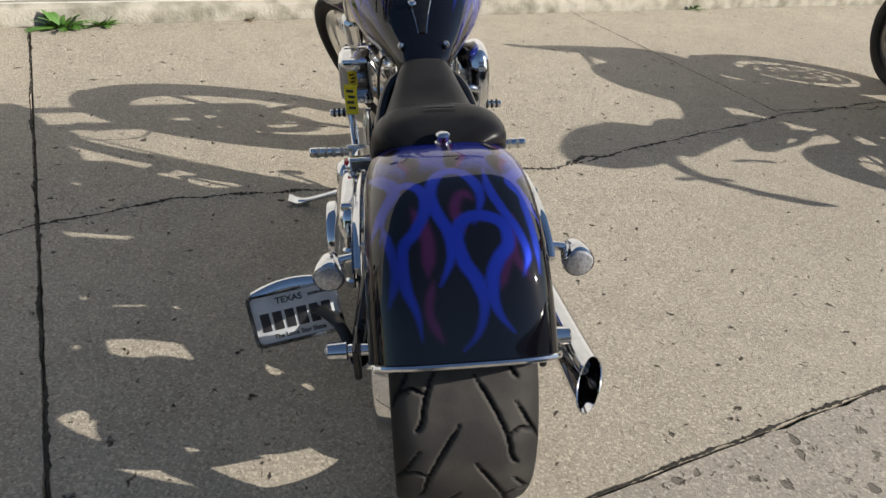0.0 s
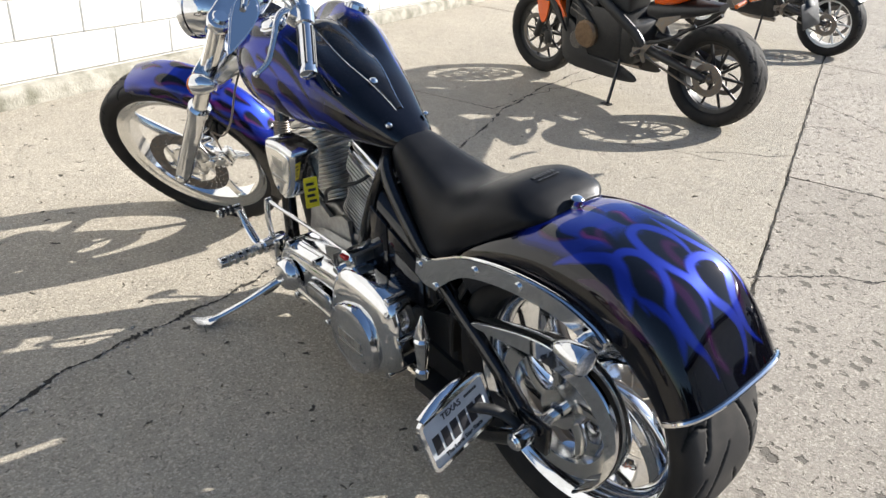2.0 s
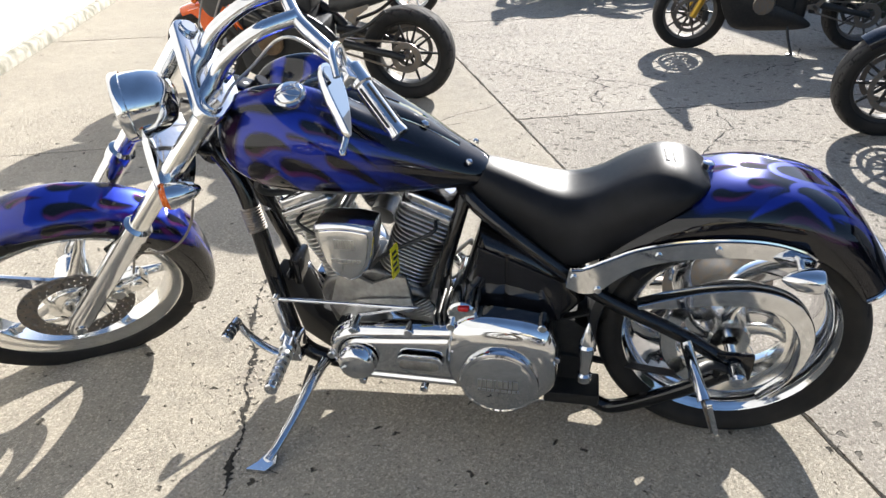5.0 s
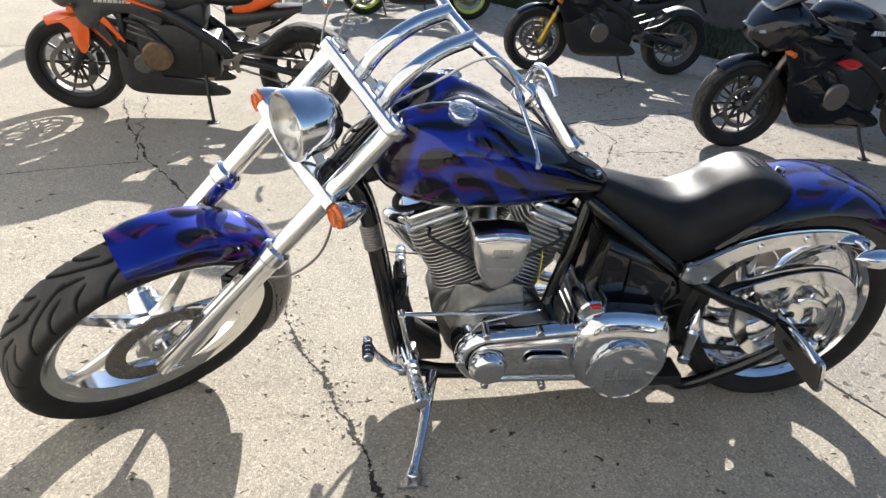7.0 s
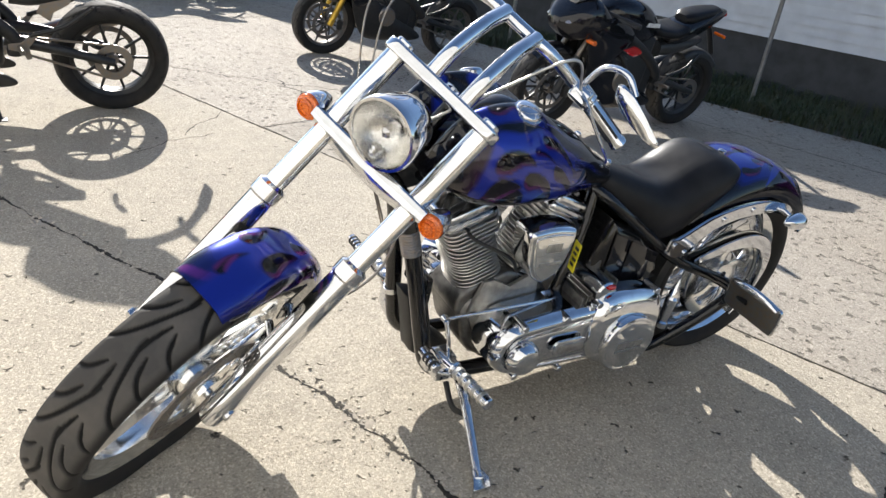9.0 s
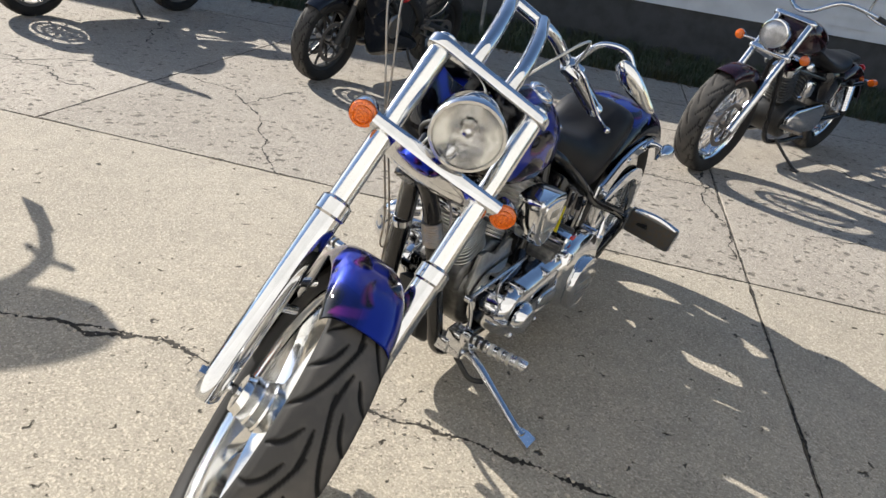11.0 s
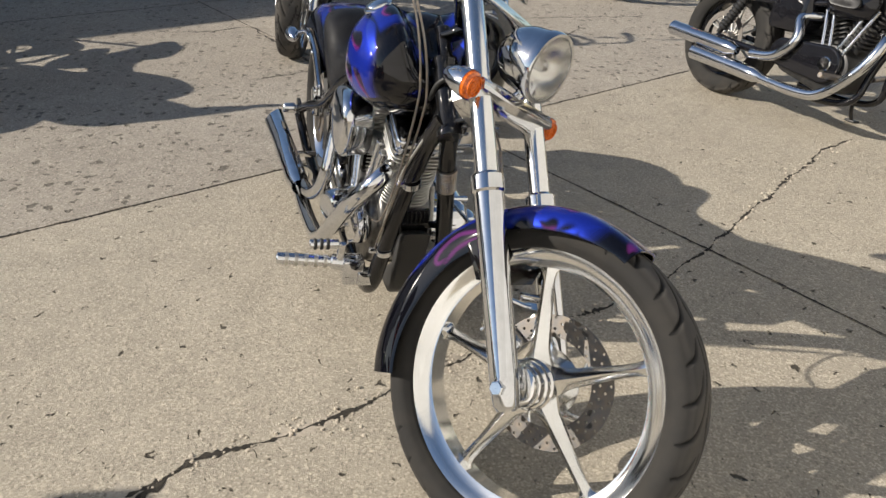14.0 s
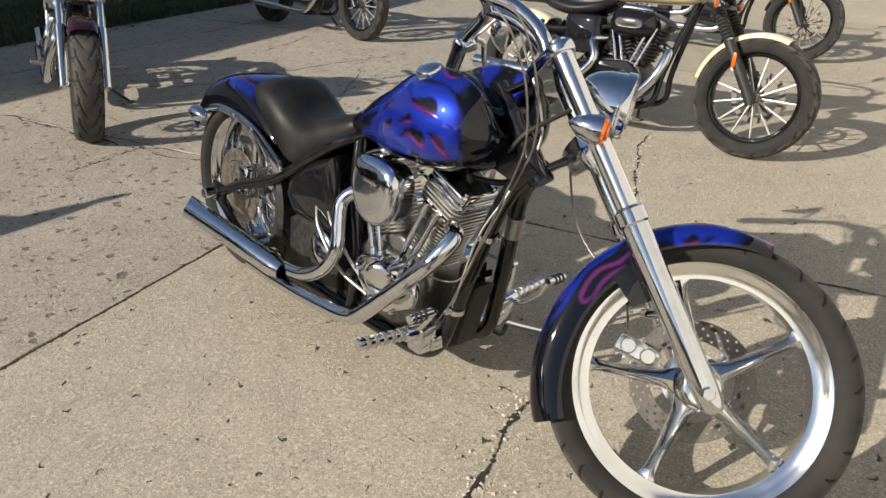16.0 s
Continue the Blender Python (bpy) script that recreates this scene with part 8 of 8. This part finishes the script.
    bm = panel([(cy - 0.085, 0.64), (cy - 0.06, 0.665), (cy + 0.06, 0.665), (cy + 0.085, 0.64), (cy + 0.06, 0.615), (cy - 0.06, 0.615)], 0.168, 0.008, 0.004, 1)
    part("inset_plate", bm, SATIN if chrome_front else DARKPLASTIC, ac)
    bm = bmesh.new()
    prism(bm, hull([(cy, 0.34, 0.09), (cy - 0.26, 0.34, 0.07)]), 0.118, 0.150, SIDE, 0.012, 3)
    part("gear_cover", bm, GLOSSDARK if not chrome_front else CHROME, eng)
    rod(eng, "points_cover", (0.148, cy + 0.01, 0.345), (0.162, cy + 0.01, 0.345), 0.036, CHROME)
    bm = bmesh.new()
    prism(bm, hull([(cy, 0.33, 0.085), (cy - 0.33, 0.34, 0.10)]), -0.165, -0.118, SIDE, 0.015, 3)
    part("primary_cover", bm, engine_mat, eng)
    block(eng, "horn", (-0.14, cy, 0.56), (0.05, 0.10, 0.11), CHROME, 0.02)
    for s in (-1, 1):
        pipe(b, "down_tube", [ax + U * 0.60 + Vector((s * 0.02, -0.06, 0.05)), (s * 0.07, fy - 0.50, 0.40), (s * 0.10, fy - 0.53, 0.22), (s * 0.11, fy - 0.70, 0.17), (s * 0.11, 0.45, 0.17)], 0.017, GLOSSDARK)
        pipe(b, "frame_tube", [(s * 0.05, fy - 0.60, 0.66), (s * 0.10, 0.55, 0.60), (s * 0.13, 0.25, 0.56), (s * 0.125, -0.10, 0.56)], 0.016, GLOSSDARK)
        pipe(b, "swingarm", [(s * 0.12, 0.48, 0.30), (s * 0.12, 0.2, 0.305), (s * 0.12, 0.0, 0.315)], 0.020, GLOSSDARK)
        sh = rod(b, "shock", (s * 0.14, 0.02, 0.34), (s * 0.14, 0.16, 0.60), 0.016, SATINBLACK)
        bm = bmesh.new()
        lathe(bm, [(0.011 * k, 0.031 if k % 2 else 0.023) for k in range(21)], axis((s * 0.14, 0.036, 0.368), (0, 0.14, 0.26)), 14)
        part("spring", bm, CHROME if chrome_front else SATINBLACK, sh)
        rod(b, "foot_peg", (s * 0.13, fy - 0.62, 0.30), (s * 0.27, fy - 0.63, 0.31), 0.014, STEEL)
        sg = rod(b, "rear_signal", (s * 0.06, -0.27, 0.56), (s * 0.14, -0.28, 0.56), 0.008, CHROME)
        rod(sg, "lens", (s * 0.14, -0.24, 0.56), (s * 0.14, -0.31, 0.56), 0.026, AMBER)
    block(b, "oil_tank", (0.0, 0.42, 0.55), (0.29, 0.25, 0.23), GLOSSDARK, 0.05)
    bm = bmesh.new()
    lathe(bm, [(0, 0.03), (0.02, 0.028), (0.028, 0.015), (0.029, 0.0005)], axis((0, -0.31, 0.615), (0, -1, 0.3)), 20)
    part("tail_light", bm, REDLENS, b)
    pipe(b, "front_exhaust", [(0.06, cy + 0.17, 0.53), (0.12, cy + 0.24, 0.50), (0.165, cy + 0.20, 0.36), (0.185, cy + 0.08, 0.22), (0.195, cy - 0.06, 0.185), (0.20, cy - 0.40, 0.195)], 0.026, exhaust_mat)
    pipe(b, "rear_exhaust", [(0.06, cy - 0.16, 0.54), (0.13, cy - 0.22, 0.52), (0.165, cy - 0.18, 0.42), (0.18, cy - 0.26, 0.32), (0.19, cy - 0.40, 0.29)], 0.026, exhaust_mat)
    for dz, y1 in ((0.195, -0.05), (0.285, -0.26)):
        bm = bmesh.new()
        lathe(bm, [(0, 0.022), (0.05, 0.038), (0.10, 0.040), (0.45, 0.041), (0.50, 0.042), (0.50, 0.036), (0.42, 0.030)], axis((0.20, y1 + 0.50, dz), (0.02, -1, 0.03)), 24)
        part("muffler", bm, exhaust_mat, b)
    if guards:
        for s in (-1, 1):
            pipe(b, "engine_guard", [(s * 0.06, fy - 0.48, 0.55), (s * 0.20, fy - 0.45, 0.56), (s * 0.30, fy - 0.47, 0.45), (s * 0.24, fy - 0.50, 0.28), (s * 0.10, fy - 0.53, 0.22)], 0.014, CHROME)
    st = pipe(b, "side_stand", [(-0.12, cy + 0.05, 0.20), (-0.22, cy + 0.0, 0.11), (-0.30, cy - 0.03, 0.05)], 0.010, SATINBLACK)
    block(st, "foot", (-0.305, cy - 0.03, 0.048), (0.05, 0.06, 0.012), SATINBLACK, 0.004)
    return b


sport_bike((2.84, 3.13), (2.64, 4.53), "orange and grey sports motorcycle with black alloy wheels", GREYPLASTIC, ORANGE, DARKPLASTIC, SATINBLACK, 9, tail=ORANGE, stripe=ORANGE, half=True)
sport_bike((5.25, 0.11), (4.97, 1.45), "black sports motorcycle with gold fork legs parked on weathered concrete", GLOSSDARK, GLOSSDARK, SATINBLACK, DISC, 9, gold=mat("gold_fork", (0.55, 0.36, 0.06), 0.3, 0.9))
sport_bike((3.05, -1.05), (2.79, 0.33), "gloss black fully faired sports motorcycle with white tank marking", GLOSSDARK, GLOSSDARK, GLOSSDARK, SATINBLACK, 9, marks=True)
cruiser((0.20, -2.33), (0.37, -0.78), "maroon and chrome cruiser motorcycle with wire wheels", MAROON, "wire", 8)
cruiser((-2.16, 0.05), (-2.62, 1.42), "cream and black cruiser motorcycle with cast spoke wheels and chrome exhausts", CREAM, "cast", 8, chrome_front=False, engine_mat=SATINBLACK)
cruiser((-4.80, -1.40), (-5.24, 0.05), "black cruiser motorcycle with orange fork reflectors", GLOSSDARK, "cast", 8, chrome_front=False, engine_mat=CHROME, spoke_mat=DISC)
cruiser((-2.10, -4.22), (-2.42, -2.73), "black and chrome cruiser motorcycle with pale cast spokes", GLOSSDARK, "cast", 8, chrome_front=False, engine_mat=CHROME)
sport_bike((8.25, 2.05), (8.02, 3.42), "green and black sports motorcycle far across the yard", GREEN, GREEN, DARKPLASTIC, LIME, 9)
sport_bike((5.97, 4.33), (5.80, 5.72), "white and black street motorcycle with red tail light", DARKPLASTIC, WHITEPLASTIC, SATINBLACK, WHITEPLASTIC, 9, faired=False)
sport_bike((9.75, 3.10), (9.55, 4.50), "lime and black street motorcycle far across the yard", DARKPLASTIC, LIME, DARKPLASTIC, LIME, 9)
